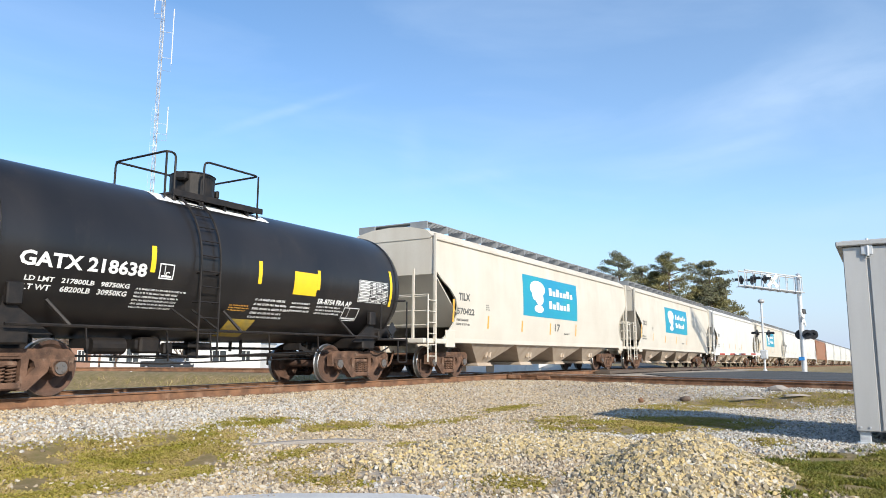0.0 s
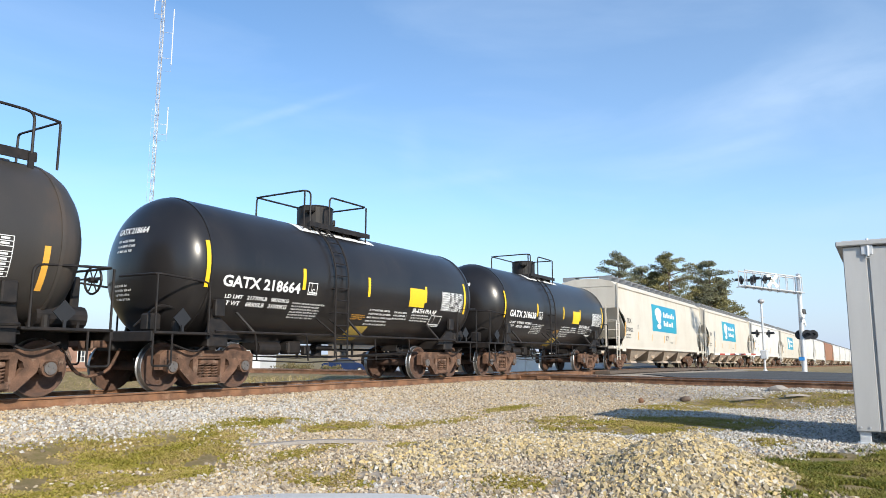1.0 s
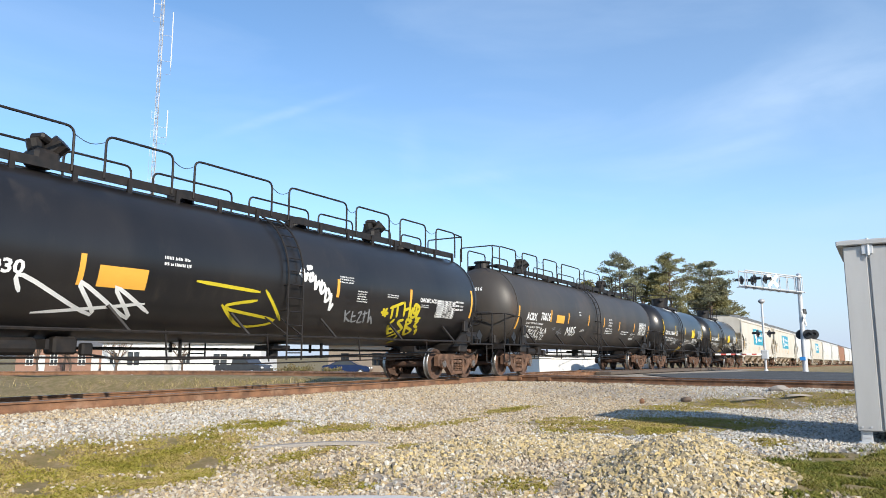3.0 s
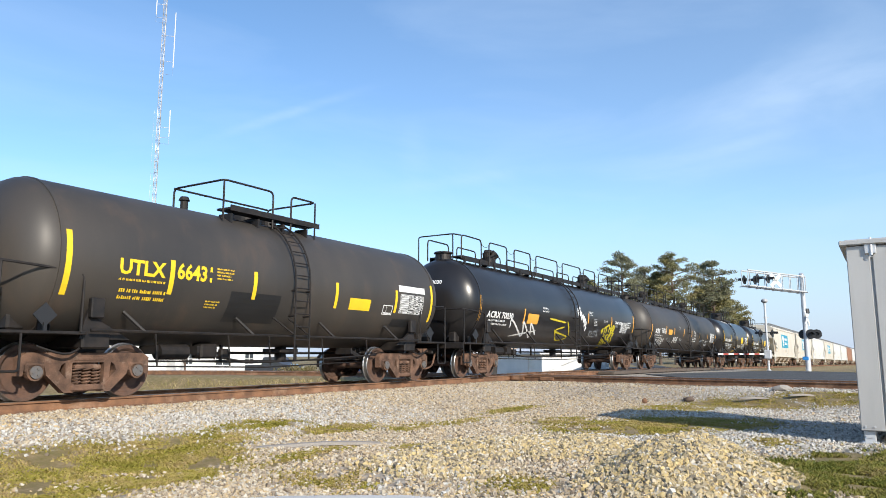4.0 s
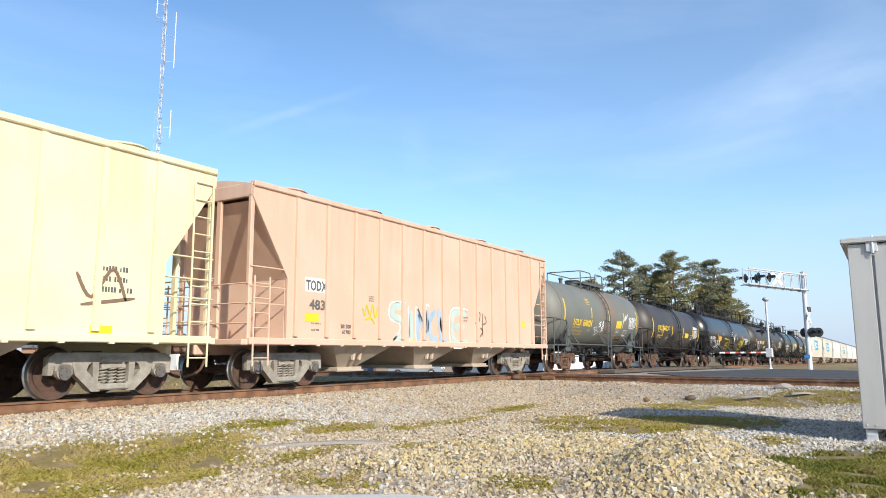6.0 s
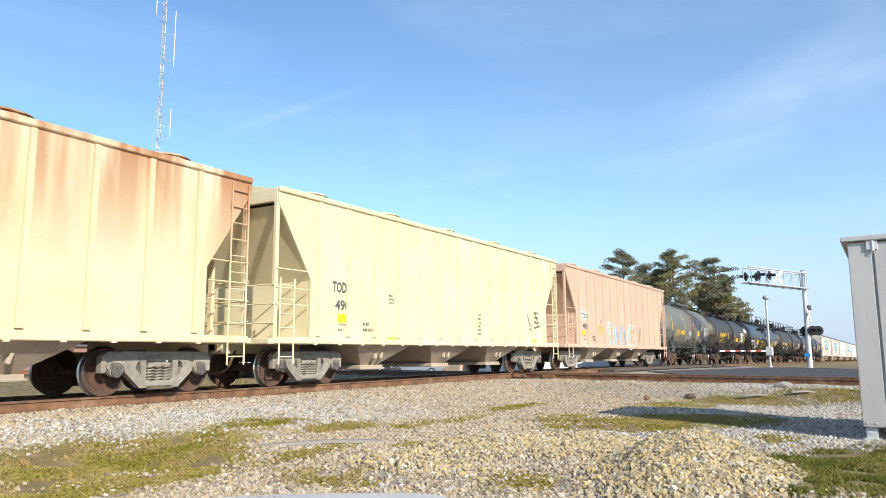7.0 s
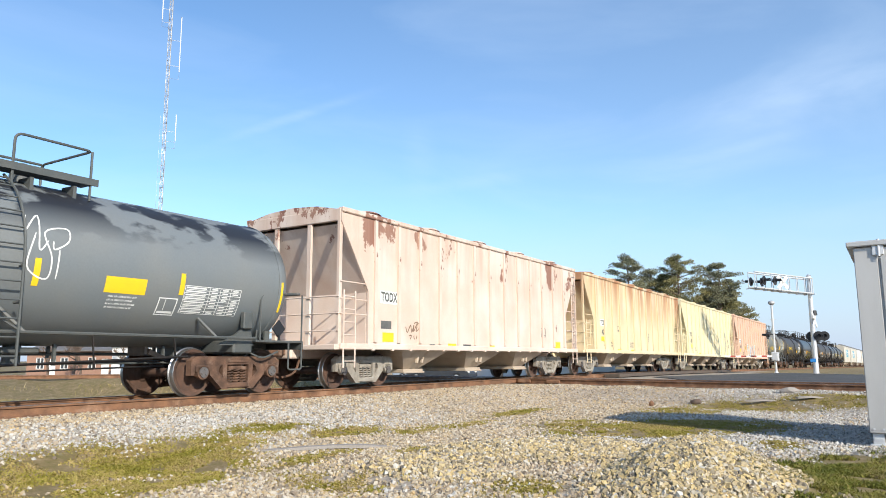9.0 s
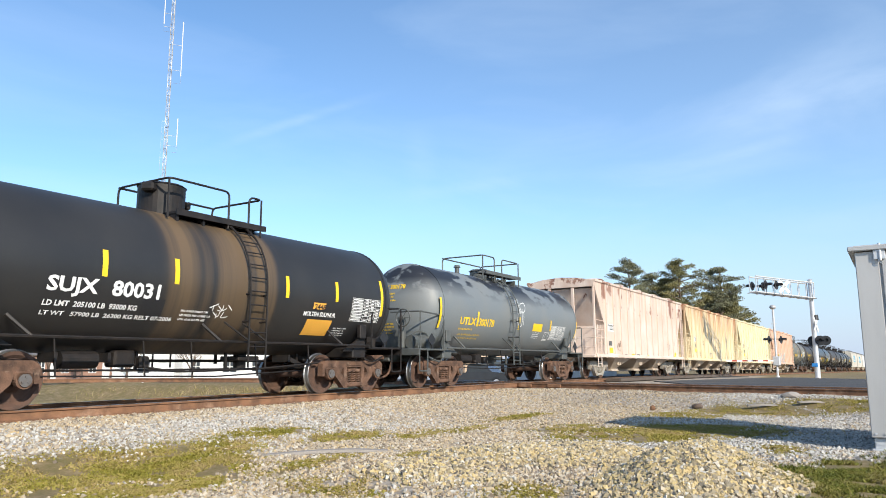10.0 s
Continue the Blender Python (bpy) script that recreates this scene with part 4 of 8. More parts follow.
def ribbed_hopper(s0, label, half_tc, half_len, paint, truck="grey_truck"):
    """A three-bay covered hopper with upright ribs and open sloping ends."""
    car = thing("covered_hopper_car", label, "hopper car", "cars of the train")
    W, top, sill = 1.55, 4.18, 1.02
    E = half_len - 0.45      # end of the roof
    mat = MAT[paint]
    for y in (-1, 1):
        bm = bmesh.new()
        out = [(-E, top), (-E, top - 0.25), (-E + 1.05, top - 1.85), (-E + 1.05, sill), (E - 1.05, sill), (E - 1.05, top - 1.85), (E, top - 0.25), (E, top)]
        prism(bm, out, y * W - 0.03, y * W + 0.03)
        part("side_sheet", bm, mat, car)
        n = 12
        rib = bmesh.new()
        prism(rib, [(-0.06, 0.08), (-0.05, 3.10), (0.05, 3.10), (0.06, 0.08)], y * 0.0, y * 0.055)
        rib_me = finish(rib, "rib", mat)
        for k in range(n + 1):
            part("rib", rib_me, None, car, m=pose(-E + 1.3 + (2 * E - 2.6) * k / n, y * (W + 0.028), sill))
        bm = bmesh.new()
        box(bm, (0, y * (W + 0.0), sill - 0.03), (2 * E, 0.14, 0.14), bevel=0.015)
        for k in range(16):
            box(bm, (-E + 1.2 + (2 * E - 2.4) * k / 15, y * (W + 0.06), sill - 0.09), (0.09, 0.05, 0.06))
        part("side_sill", bm, mat, car)
        bm = bmesh.new()
        box(bm, (0, y * W, top + 0.02), (2 * E, 0.16, 0.12), bevel=0.02)
        part("roof_rail", bm, mat, car)
    # roof
    bm = bmesh.new()
    outline = [(-W, top + 0.02), (-0.8, top + 0.17), (0, top + 0.22), (0.8, top + 0.17), (W, top + 0.02), (W, top - 0.05), (-W, top - 0.05)]
    A = [bm.verts.new((-E, y, z)) for y, z in outline]
    B = [bm.verts.new((E, y, z)) for y, z in outline]
    for k in range(len(A)):
        bm.faces.new((A[k], A[(k + 1) % len(A)], B[(k + 1) % len(A)], B[k]))
    bm.faces.new(A[::-1])
    bm.faces.new(B)
    bmesh.ops.recalc_face_normals(bm, faces=bm.faces[:])
    part("roof", bm, mat, car)
    hatches = 5
    for k in range(hatches):
        x = -E + 1.6 + (2 * E - 3.2) * k / (hatches - 1)
        for y in (-0.92, 0.92):
            bm = bmesh.new()
            rod(bm, (x, y, top + 0.05), (x, y, top + 0.19), 0.46, 24)
            rod(bm, (x, y, top + 0.19), (x, y, top + 0.24), 0.50, 24, 0.42)
            part("hatch", bm, mat, car)
    for s in (-1, 1):
        # slope sheet, end wall and corner posts
        bm = bmesh.new()
        x_top, x_bot = s * (E - 0.12), s * (E - 1.06)
        q = [bm.verts.new(p) for p in ((x_top, -W + 0.04, top - 0.3), (x_top, W - 0.04, top - 0.3), (x_bot, W - 0.04, sill + 1.28), (x_bot, -W + 0.04, sill + 1.28))]
        bm.faces.new(q)
        ex = bmesh.ops.extrude_face_region(bm, geom=bm.faces[:])
        bmesh.ops.translate(bm, verts=[v for v in ex["geom"] if isinstance(v, bmesh.types.BMVert)], vec=(-s * 0.05, 0, -0.03))
        bmesh.ops.recalc_face_normals(bm, faces=bm.faces[:])
        part("slope_sheet", bm, mat, car)
        bm = bmesh.new()
        box(bm, (s * (E - 1.08), 0, sill + 0.62), (0.05, 2 * W - 0.1, 1.35), bevel=0.01)
        part("end_wall", bm, mat, car)
        bm = bmesh.new()
        box(bm, (s * (E - 0.03), 0, top - 0.10), (0.08, 2 * W, 0.30), bevel=0.015)
        for y in (-W + 0.05, W - 0.05):
            box(bm, (s * (E - 0.04), y, (top + sill) / 2 - 0.1), (0.10, 0.10, top - sill - 0.2), bevel=0.015)
        for y in (-0.55, 0.55):
            box(bm, (s * (E - 0.05), y, (top + sill) / 2 - 0.1), (0.07, 0.14, top - sill - 0.2), bevel=0.015)
        part("end_post", bm, mat, car)
        bm = bmesh.new()
        box(bm, (s * (E - 0.5), 0, sill - 0.05), (1.3, 2 * W, 0.12), bevel=0.015)
        box(bm, (s * (E - 1.0), 0, 0.86), (2.4, 0.5, 0.3), bevel=0.03)
        part("end_sill", bm, mat, car)
        bm = bmesh.new()
        for y in (-1, 1):
            ladder_bm(bm, s * (E - 0.30), 0.42, [(y * (W + 0.06), 0.50), (y * (W + 0.06), top - 0.1 if s > 0 else 2.3)], 11 if s > 0 else 6, 0.02)
            for z in (1.75, 2.1, 2.5):
                pipe(bm, [(s * (E - 1.0), y * (W + 0.02), z), (s * E, y * (W + 0.02), z)], 0.016, 5)
        for z in (1.35, 1.75, 2.15):
            pipe(bm, [(s * (E + 0.03), -W, z), (s * (E + 0.03), W, z)], 0.016, 5)
        part("ladder", bm, mat, car)
        coupler(car, half_len, s, MAT["rust_truck"])
    bays(car, [-3.5, -0.2, 3.1], 2.35, sill - 0.08, W, MAT["bay"])
    add_trucks(car, half_tc, MAT[truck], wheel_r=0.42)
    return car, flat_side(W + 0.03)


def smooth_hopper(label, half_tc, half_len, paint, spin=False, logo=False, group="cars of the train"):
    """A long covered hopper with smooth bowed sides, four bays and rounded openings at its ends."""
    car = thing("covered_hopper_car", label, "hopper car", group)
    W, top, sill = 1.58, 4.08, 1.12
    E = half_len - 0.42
    mat = MAT[paint]

    def bow(z):
        return W - 0.10 * ((z - 2.5) / 1.6) ** 2

    def build_shell():
        for y in (-1, 1):
            bm = bmesh.new()
            zs = [sill + (top - sill) * k / 12 for k in range(13)]
            grid_a, grid_b = [], []
            for z in zs:
                # the end of the sheet: full length at the roof, cut in a rounded sweep lower down
                t = (z - sill) / (top - sill)
                cut = 0.35 if t > 0.62 else 0.35 + 1.25 * math.sin(min(1, (0.62 - t) / 0.30) * math.pi / 2) ** 0.8
                if t < 0.22:
                    cut = 0.9 + 0.7 * (t / 0.22)
                row = []
                for x in (-E + cut, -E + 1.8, 0, E - 1.8, E - cut):
                    row.append(x)
                grid_a.append([bm.verts.new((x, y * bow(z), z)) for x in row])
                grid_b.append([bm.verts.new((x, y * (bow(z) - 0.05), z)) for x in row])
            for i in range(12):
                for k in range(4):
                    bm.faces.new((grid_a[i][k], grid_a[i][k + 1], grid_a[i + 1][k + 1], grid_a[i + 1][k]))
                    bm.faces.new((grid_b[i][k], grid_b[i + 1][k], grid_b[i + 1][k + 1], grid_b[i][k + 1]))
                for k in (0, 4):
                    bm.faces.new((grid_a[i][k], grid_a[i + 1][k], grid_b[i + 1][k], grid_b[i][k]))
            bmesh.ops.recalc_face_normals(bm, faces=bm.faces[:])
            yield finish(bm, "side_sheet", mat, False)
    sides = shared(("smooth_side", paint), lambda: list(build_shell()))
    for me in sides:
        part("side_sheet", me, None, car)

    def roof():
        bm = bmesh.new()
        outline = [(-bow(top), top), (-1.25, top + 0.20), (-0.7, top + 0.32), (0, top + 0.36), (0.7, top + 0.32), (1.25, top + 0.20), (bow(top), top), (1.4, top - 0.06), (-1.4, top - 0.06)]
        A = [bm.verts.new((-E + 0.3, y, z)) for y, z in outline]
        B = [bm.verts.new((E - 0.3, y, z)) for y, z in outline]
        n = len(A)
        for k in range(n):
            bm.faces.new((A[k], A[(k + 1) % n], B[(k + 1) % n], B[k]))
        bm.faces.new(A[::-1])
        bm.faces.new(B)
        bmesh.ops.recalc_face_normals(bm, faces=bm.faces[:])
        return finish(bm, "roof", mat)
    part("roof", shared(("smooth_roof", paint), roof), None, car)

    def drip():
        bm = bmesh.new()
        box(bm, (0, -bow(top) - 0.03, top - 0.06), (2 * E - 0.9, 0.07, 0.07), bevel=0.01)
        box(bm, (0, bow(top) + 0.03, top - 0.06), (2 * E - 0.9, 0.07, 0.07), bevel=0.01)
        return finish(bm, "gutter", mat)
    part("gutter", shared(("smooth_drip", paint), drip), None, car)

    def board():
        bm = bmesh.new()
        for y in (-0.95, 0.95):
            for dy in (-0.25, -0.125, 0, 0.125, 0.25):
                box(bm, (0, y + dy, top + 0.46), (2 * E - 1.1, 0.05, 0.03))
            n = 17
            for k in range(n):
                box(bm, (-E + 0.4 + (2 * E - 0.8) * k / (n - 1), y, top + 0.36), (0.06, 0.6, 0.22))
        for s in (-1, 1):
            box(bm, (s * (E - 0.62), 0, top + 0.46), (0.4, 2.3, 0.03))
        return finish(bm, "running_board", MAT["grey_spray"])
    part("running_board", shared("smooth_board", board), None, car)

    def ends(s):
        bm = bmesh.new()
        # upper end plate, slope sheet, lower bulkhead
        pts = [(s * (E - 0.32), top), (s * (E - 0.36), top - 1.1), (s * (E - 2.1), sill + 0.4)]
        prev = None
        for x, z in pts:
            w = bow(z) - 0.05
            cur = [bm.verts.new((x, -w, z)), bm.verts.new((x, w, z))]
            if prev:
                bm.faces.new((prev[0], prev[1], cur[1], cur[0]))
            prev = cur
        ex = bmesh.ops.extrude_face_region(bm, geom=bm.faces[:])
        bmesh.ops.translate(bm, verts=[v for v in ex["geom"] if isinstance(v, bmesh.types.BMVert)], vec=(-s * 0.05, 0, 0))
        bmesh.ops.recalc_face_normals(bm, faces=bm.faces[:])
        return finish(bm, "slope_sheet", mat)

    def end_gear(s):
        bm = bmesh.new()
        box(bm, (s * (E - 0.55), 0, sill - 0.06), (1.5, 2 * W - 0.1, 0.14), bevel=0.02)
        box(bm, (s * (E - 1.0), 0, 0.9), (2.6, 0.5, 0.36), bevel=0.03)
        for y in (-1, 1):
            box(bm, (s * (E - 1.25), y * (W - 0.06), sill + 0.02), (0.5, 0.06, 0.5), bevel=0.01)
        return finish(bm, "end_sill", mat)

    def end_ladders(s):
        bm = bmesh.new()
        for y in (-1, 1):
            ladder_bm(bm, s * (E - 0.12), 0.42, [(y * (W + 0.02), 0.48), (y * (W + 0.02), 2.35)], 6, 0.022)
            box(bm, (s * (E - 0.34), y * (W - 0.02), 2.6), (0.07, 0.07, 3.1))
            box(bm, (s * (E + 0.06), y * (W - 0.5), 2.1), (0.06, 0.06, 2.0))
        for z in (1.5, 1.9, 2.3, 2.35):
            pipe(bm, [(s * (E + 0.05), -W, z), (s * (E + 0.05), W, z)], 0.018, 5)
        return finish(bm, "ladder", mat)
    for s in (-1, 1):
        part("slope_sheet", shared(("smooth_end", paint, s), lambda: ends(s)), None, car)
        part("end_sill", shared(("smooth_sill", paint, s), lambda: end_gear(s)), None, car)
        part("ladder", shared(("smooth_ladder", paint, s), lambda: end_ladders(s)), None, car)
        coupler(car, half_len, s, MAT["rust_truck"])

    def side_sill():
        bm = bmesh.new()
        for y in (-1, 1):
            box(bm, (0, y * (W - 0.13), sill - 0.02), (2 * E - 2.0, 0.12, 0.16), bevel=0.015)
        return finish(bm, "side_sill", mat)
    part("side_sill", shared(("smooth_ssill", paint), side_sill), None, car)
    step = 3.22
    bays(car, [(-1.5 + k) * step - 0.2 for k in range(4)], 3.18, sill - 0.08, W - 0.1, MAT["bay"])
    add_trucks(car, half_tc, MAT["rust_truck"], spin)

    def at(x, v, off=0.004):
        return Vector((x, -(bow(v) + off), v))
    return car, at



# ---- ground ----
def smooth(a, b, x):
    t = max(0.0, min(1.0, (x - a) / (b - a)))
    return t * t * (3 - 2 * t)


def ease(a, b, x, slope):
    """Nought before a, then a straight run at the slope, rounded off between a and b."""
    if x <= a:
        return 0.0
    if x < b:
        return slope * (x - a) ** 2 / (2 * (b - a))
    return slope * (x - (a + b) / 2)


def grade(x):
    """The main line falls gently once it is past the crossing."""
    return ease(24.0, 46.0, x, -0.0100)


def bend(x):
    """It also swings a little off its first line."""
    return ease(34.0, 66.0, x, -0.0145)


def on_line(x, off=0.0):
    return Vector((x, TRACK_Y + bend(x) + off, grade(x)))


def car_pose(x, half=6.0):
    """A car stands on its two trucks, wherever the line takes them."""
    a, b = on_line(x - half), on_line(x + half)
    d = b - a
    m = (a + b) / 2
    return pose(m.x, m.y, m.z, 0, -math.degrees(math.asin(d.z / d.length)), math.degrees(math.atan2(d.y, d.x)))


# the second track crosses the first at nearly a right angle and curves away beyond it
CROSS_LINE = [(16.0, -24), (18.9, -10), (21.0, 0), (22.2, 5.4), (23.6, 12.4), (24.7, 19), (24.6, 26), (22.6, 32), (18.6, 36.5), (11, 41), (-4, 47), (-30, 55)]


def curve_through(pts, step=6):
    out = []
    for i in range(len(pts) - 1):
        p0, p1, p2, p3 = (Vector(pts[max(0, min(len(pts) - 1, i + k))]) for k in (-1, 0, 1, 2))
        for k in range(step):
            t = k / step
            out.append(0.5 * ((2 * p1) + (p2 - p0) * t + (2 * p0 - 5 * p1 + 4 * p2 - p3) * t * t + (3 * p1 - p0 - 3 * p2 + p3) * t ** 3))
    return out + [Vector(pts[-1])]


CROSS = curve_through(CROSS_LINE)
CROSS_A = np.array([tuple(p) for p in CROSS])


def off_cross(x, y):
    if y < 19 and abs(x - 21 - 0.216 * y) > 6 or y > 44:
        return 9.0
    a, b = CROSS_A[:-1], CROSS_A[1:]
    d = b - a
    t = np.clip(((x - a[:, 0]) * d[:, 0] + (y - a[:, 1]) * d[:, 1]) / (d ** 2).sum(1), 0, 1)
    return float(np.sqrt(((a + d * t[:, None] - (x, y)) ** 2).sum(1).min()))


# the road runs obliquely over both tracks
ROAD_A, ROAD_WAY = Vector((24.5, 0.7)), Vector((0.868, 0.497))
ROAD_SIDE = Vector((0.497, -0.868))
ROAD_W = 9.3


def road_uv(x, y):
    p = Vector((x, y)) - ROAD_A
    return p.dot(ROAD_WAY), p.dot(ROAD_SIDE)


def verge(u):
    """The asphalt widens on one side where it comes to the tracks."""
    return -3.0 * smooth(1.0, 6.0, u)


def pile(x, y):
    z = 0.40 * math.exp(-(((x - 7.25) / 0.95) ** 2 + ((y - 1.72) / 0.70) ** 2) ** 1.3)
    z += 0.16 * math.exp(-(((x - 8.7) / 0.8) ** 2 + ((y - 3.3) / 0.9) ** 2))
    z += 0.12 * math.exp(-(((x - 8.0) / 0.7) ** 2 + ((y - 4.4) / 0.8) ** 2))
    z += 0.07 * math.exp(-(((x - 6.6) / 0.5) ** 2 + ((y - 4.3) / 1.2) ** 2))
    return z


def ground_height(x, y):
    far = smooth(16, 30, y)
    z = -0.50 - 0.60 * far
    z -= 0.13 * smooth(7.2, 5.4, x) * (1 - far)
    yb = y - bend(x)
    bed = smooth(7.4, 10.4, yb) * smooth(17.4, 14.4, yb)
    z += (-0.19 - z) * bed
    if -30 < x < 40 and -26 < y < 60:
        z += (-0.19 - z) * smooth(3.6, 1.5, off_cross(x, y))
    u, v = road_uv(x, y)
    road = smooth(-2.5, -0.3, v - verge(u)) * smooth(ROAD_W + 2.5, ROAD_W + 0.3, v) * smooth(-30, -4, u) * smooth(90, 60, u)
    z += (-0.20 - z) * road
    if x > 24:
        z += grade(min(x, 420)) * smooth(26, 17, y) * smooth(-160, -40, y)
    r = math.hypot(x, y)
    if r < 60:
        z += 0.03 * noise.noise((x * 0.8, y * 0.8, 0)) * (1 - bed * 0.6) * (1 - road)
    if r < 20:
        z += pile(x, y)
        z += 0.012 * noise.noise((x * 3.1, y * 3.1, 4)) * (1 - road)
    return z


def spread(lo, hi, fine, far):
    """Grid lines, fine from lo to hi and wider towards far on both sides."""
    a = [lo + fine * k for k in range(int((hi - lo) / fine) + 1)]
    s, x = fine, a[-1]
    while x < far:
        s *= 1.30
        x += s
        a.append(x)
    s, x = fine, a[0]
    while x > -far:
        s *= 1.30
        x -= s
        a.insert(0, x)
    return a


def ground_material():
    m = shade("gravel_and_grass", (0.37, 0.315, 0.25), 0.95, second=(0.26, 0.20, 0.145), scale=0.5, amount=0.9, grain=0.35, grain_scale=16, bump=0.8, bump_scale=26)
    nt = m.node_tree
    link, add = nt.links.new, nt.nodes.new
    b = nt.nodes["Principled BSDF"]
    col = b.inputs["Base Color"].links[0].from_socket
    co = add("ShaderNodeTexCoord")
    vo = add("ShaderNodeTexVoronoi")
    vo.inputs["Scale"].default_value = 19
    link(co.outputs["Object"], vo.inputs["Vector"])
    ramp = add("ShaderNodeValToRGB")
    ramp.color_ramp.elements[0].color, ramp.color_ramp.elements[1].color = (0.16, 0.14, 0.12, 1), (0.56, 0.50, 0.42, 1)
    sep = add("ShaderNodeSeparateColor")
    link(vo.outputs["Color"], sep.inputs[0])
    link(sep.outputs[0], ramp.inputs["Fac"])
    mx = add("ShaderNodeMix")
    mx.data_type = "RGBA"
    mx.inputs["Factor"].default_value = 0.55
    link(col, mx.inputs["A"])
    link(ramp.outputs["Color"], mx.inputs["B"])
    at = add("ShaderNodeAttribute")
    at.attribute_name = "grass"
    n = add("ShaderNodeTexNoise")
    n.inputs["Scale"].default_value, n.inputs["Detail"].default_value = 2.2, 8
    n.inputs["Roughness"].default_value = 0.75
    link(co.outputs["Object"], n.inputs["Vector"])
    ad = add("ShaderNodeMath")
    link(at.outputs["Fac"], ad.inputs[0])
    link(n.outputs["Fac"], ad.inputs[1])
    mr = add("ShaderNodeMapRange")
    mr.inputs["From Min"].default_value, mr.inputs["From Max"].default_value = 0.80, 1.02
    link(ad.outputs[0], mr.inputs["Value"])
    n2 = add("ShaderNodeTexNoise")
    n2.inputs["Scale"].default_value, n2.inputs["Detail"].default_value = 3.5, 12
    n2.inputs["Roughness"].default_value = 0.86
    link(co.outputs["Object"], n2.inputs["Vector"])
    gr = add("ShaderNodeValToRGB")
    e = gr.color_ramp.elements
    e[0].color, e[1].color = (0.11, 0.105, 0.020, 1), (0.36, 0.265, 0.16, 1)
    e[0].position, e[1].position = 0.34, 0.66
    q = e.new(0.5)
    q.color = (0.20, 0.145, 0.060, 1)
    link(n2.outputs["Fac"], gr.inputs["Fac"])
    mg = add("ShaderNodeMix")
    mg.data_type = "RGBA"
    link(mr.outputs["Result"], mg.inputs["Factor"])
    link(mx.outputs["Result"], mg.inputs["A"])
    link(gr.outputs["Color"], mg.inputs["B"])
    link(mg.outputs["Result"], b.inputs["Base Color"])
    return m


TURF = ((7.2, 0.9, 0.5, 0.5, 0.65), (9.6, 0.5, 0.9, 0.5, 0.65), (7.9, 0.35, 0.7, 0.4, 0.7), (8.9, 0.4, 0.8, 0.5, 0.7), (13.0, 3.6, 1.6, 1.0, 0.65), (11.4, 4.4, 0.9, 0.7, 0.55), (9.2, -0.2, 0.9, 0.5, 0.65), (8.6, 1.0, 0.7, 0.6, 0.6), (4.6, 6.9, 1.3, 0.6, 0.6), (6.0, 7.4, 1.2, 0.6, 0.55), (6.0, 5.0, 0.35, 0.8, 0.4), (5.3, 8.2, 1.7, 0.9, 0.6), (3.9, 7.2, 1.5, 1.1, 0.6), (6.6, 8.1, 1.2, 0.6, 0.55), (8.4, 8.6, 0.9, 0.35, 0.55), (9.3, 7.7, 1.0, 0.42, 0.6), (10.4, 7.0, 0.9, 0.4, 0.55), (11.6, 6.7, 0.7, 0.3, 0.5),
        (14.6, 7.2, 1.5, 0.35, 0.6), (12.6, 5.3, 1.1, 0.5, 0.5), (12.0, 3.7, 1.3, 1.3, 0.62), (13.6, 2.6, 1.5, 1.3, 0.6), (16.8, 4.2, 1.1, 1.0, 0.5), (18.3, 3.0, 1.0, 1.6, 0.6), (19.0, 0.6, 1.0, 2.0, 0.6),
        (8.5, 0.55, 0.75, 0.75, 0.65), (10.2, 0.0, 0.8, 0.5, 0.6), (7.6, 0.1, 0.8, 0.4, 0.6), (6.5, 3.0, 0.4, 0.45, 0.45), (7.9, 5.3, 0.4, 0.3, 0.5), (7.0, 6.2, 1.2, 0.35, 0.5), (5.4, 6.7, 1.2, 0.4, 0.5), (10.9, 1.5, 0.5, 0.3, 0.5))


def grass_amount(x, y):
    """Where the turf grows: strips beside the ballast, and the fields beyond the railway."""
    g = 0.0
    if y > 16.5 or math.hypot(x, y) > 70:
        g = 0.62
    u, v = road_uv(x, y)
    if v > ROAD_W + 1.5 and x > 30:
        g = 0.55
    for cx, cy, rx, ry, k in TURF:
        d = ((x - cx) / rx) ** 2 + ((y - cy) / ry) ** 2
        if d < 1.5:
            g = max(g, k * (1.5 - d) / 1.1 if d > 0.4 else k)
    return g


def build_ground():
    bm = bmesh.new()
    xs, ys = spread(3.0, 27.0, 0.16, 3000), spread(-0.6, 16.0, 0.16, 3000)
    lay = bm.verts.layers.float.new("grass")
    rows = []
    for y in ys:
        row = []
        for x in xs:
            v = bm.verts.new((x, y, ground_height(x, y)))
            v[lay] = grass_amount(x, y)
            row.append(v)
        rows.append(row)
    for A, B in zip(rows, rows[1:]):
        for k in range(len(A) - 1):
            bm.faces.new((A[k], A[k + 1], B[k + 1], B[k]))
    return tagged(part("ground", bm, ground_material(), smooth=True), "pale gravel ground with patches of thin winter grass", "ground", kind="structure")


build_ground()


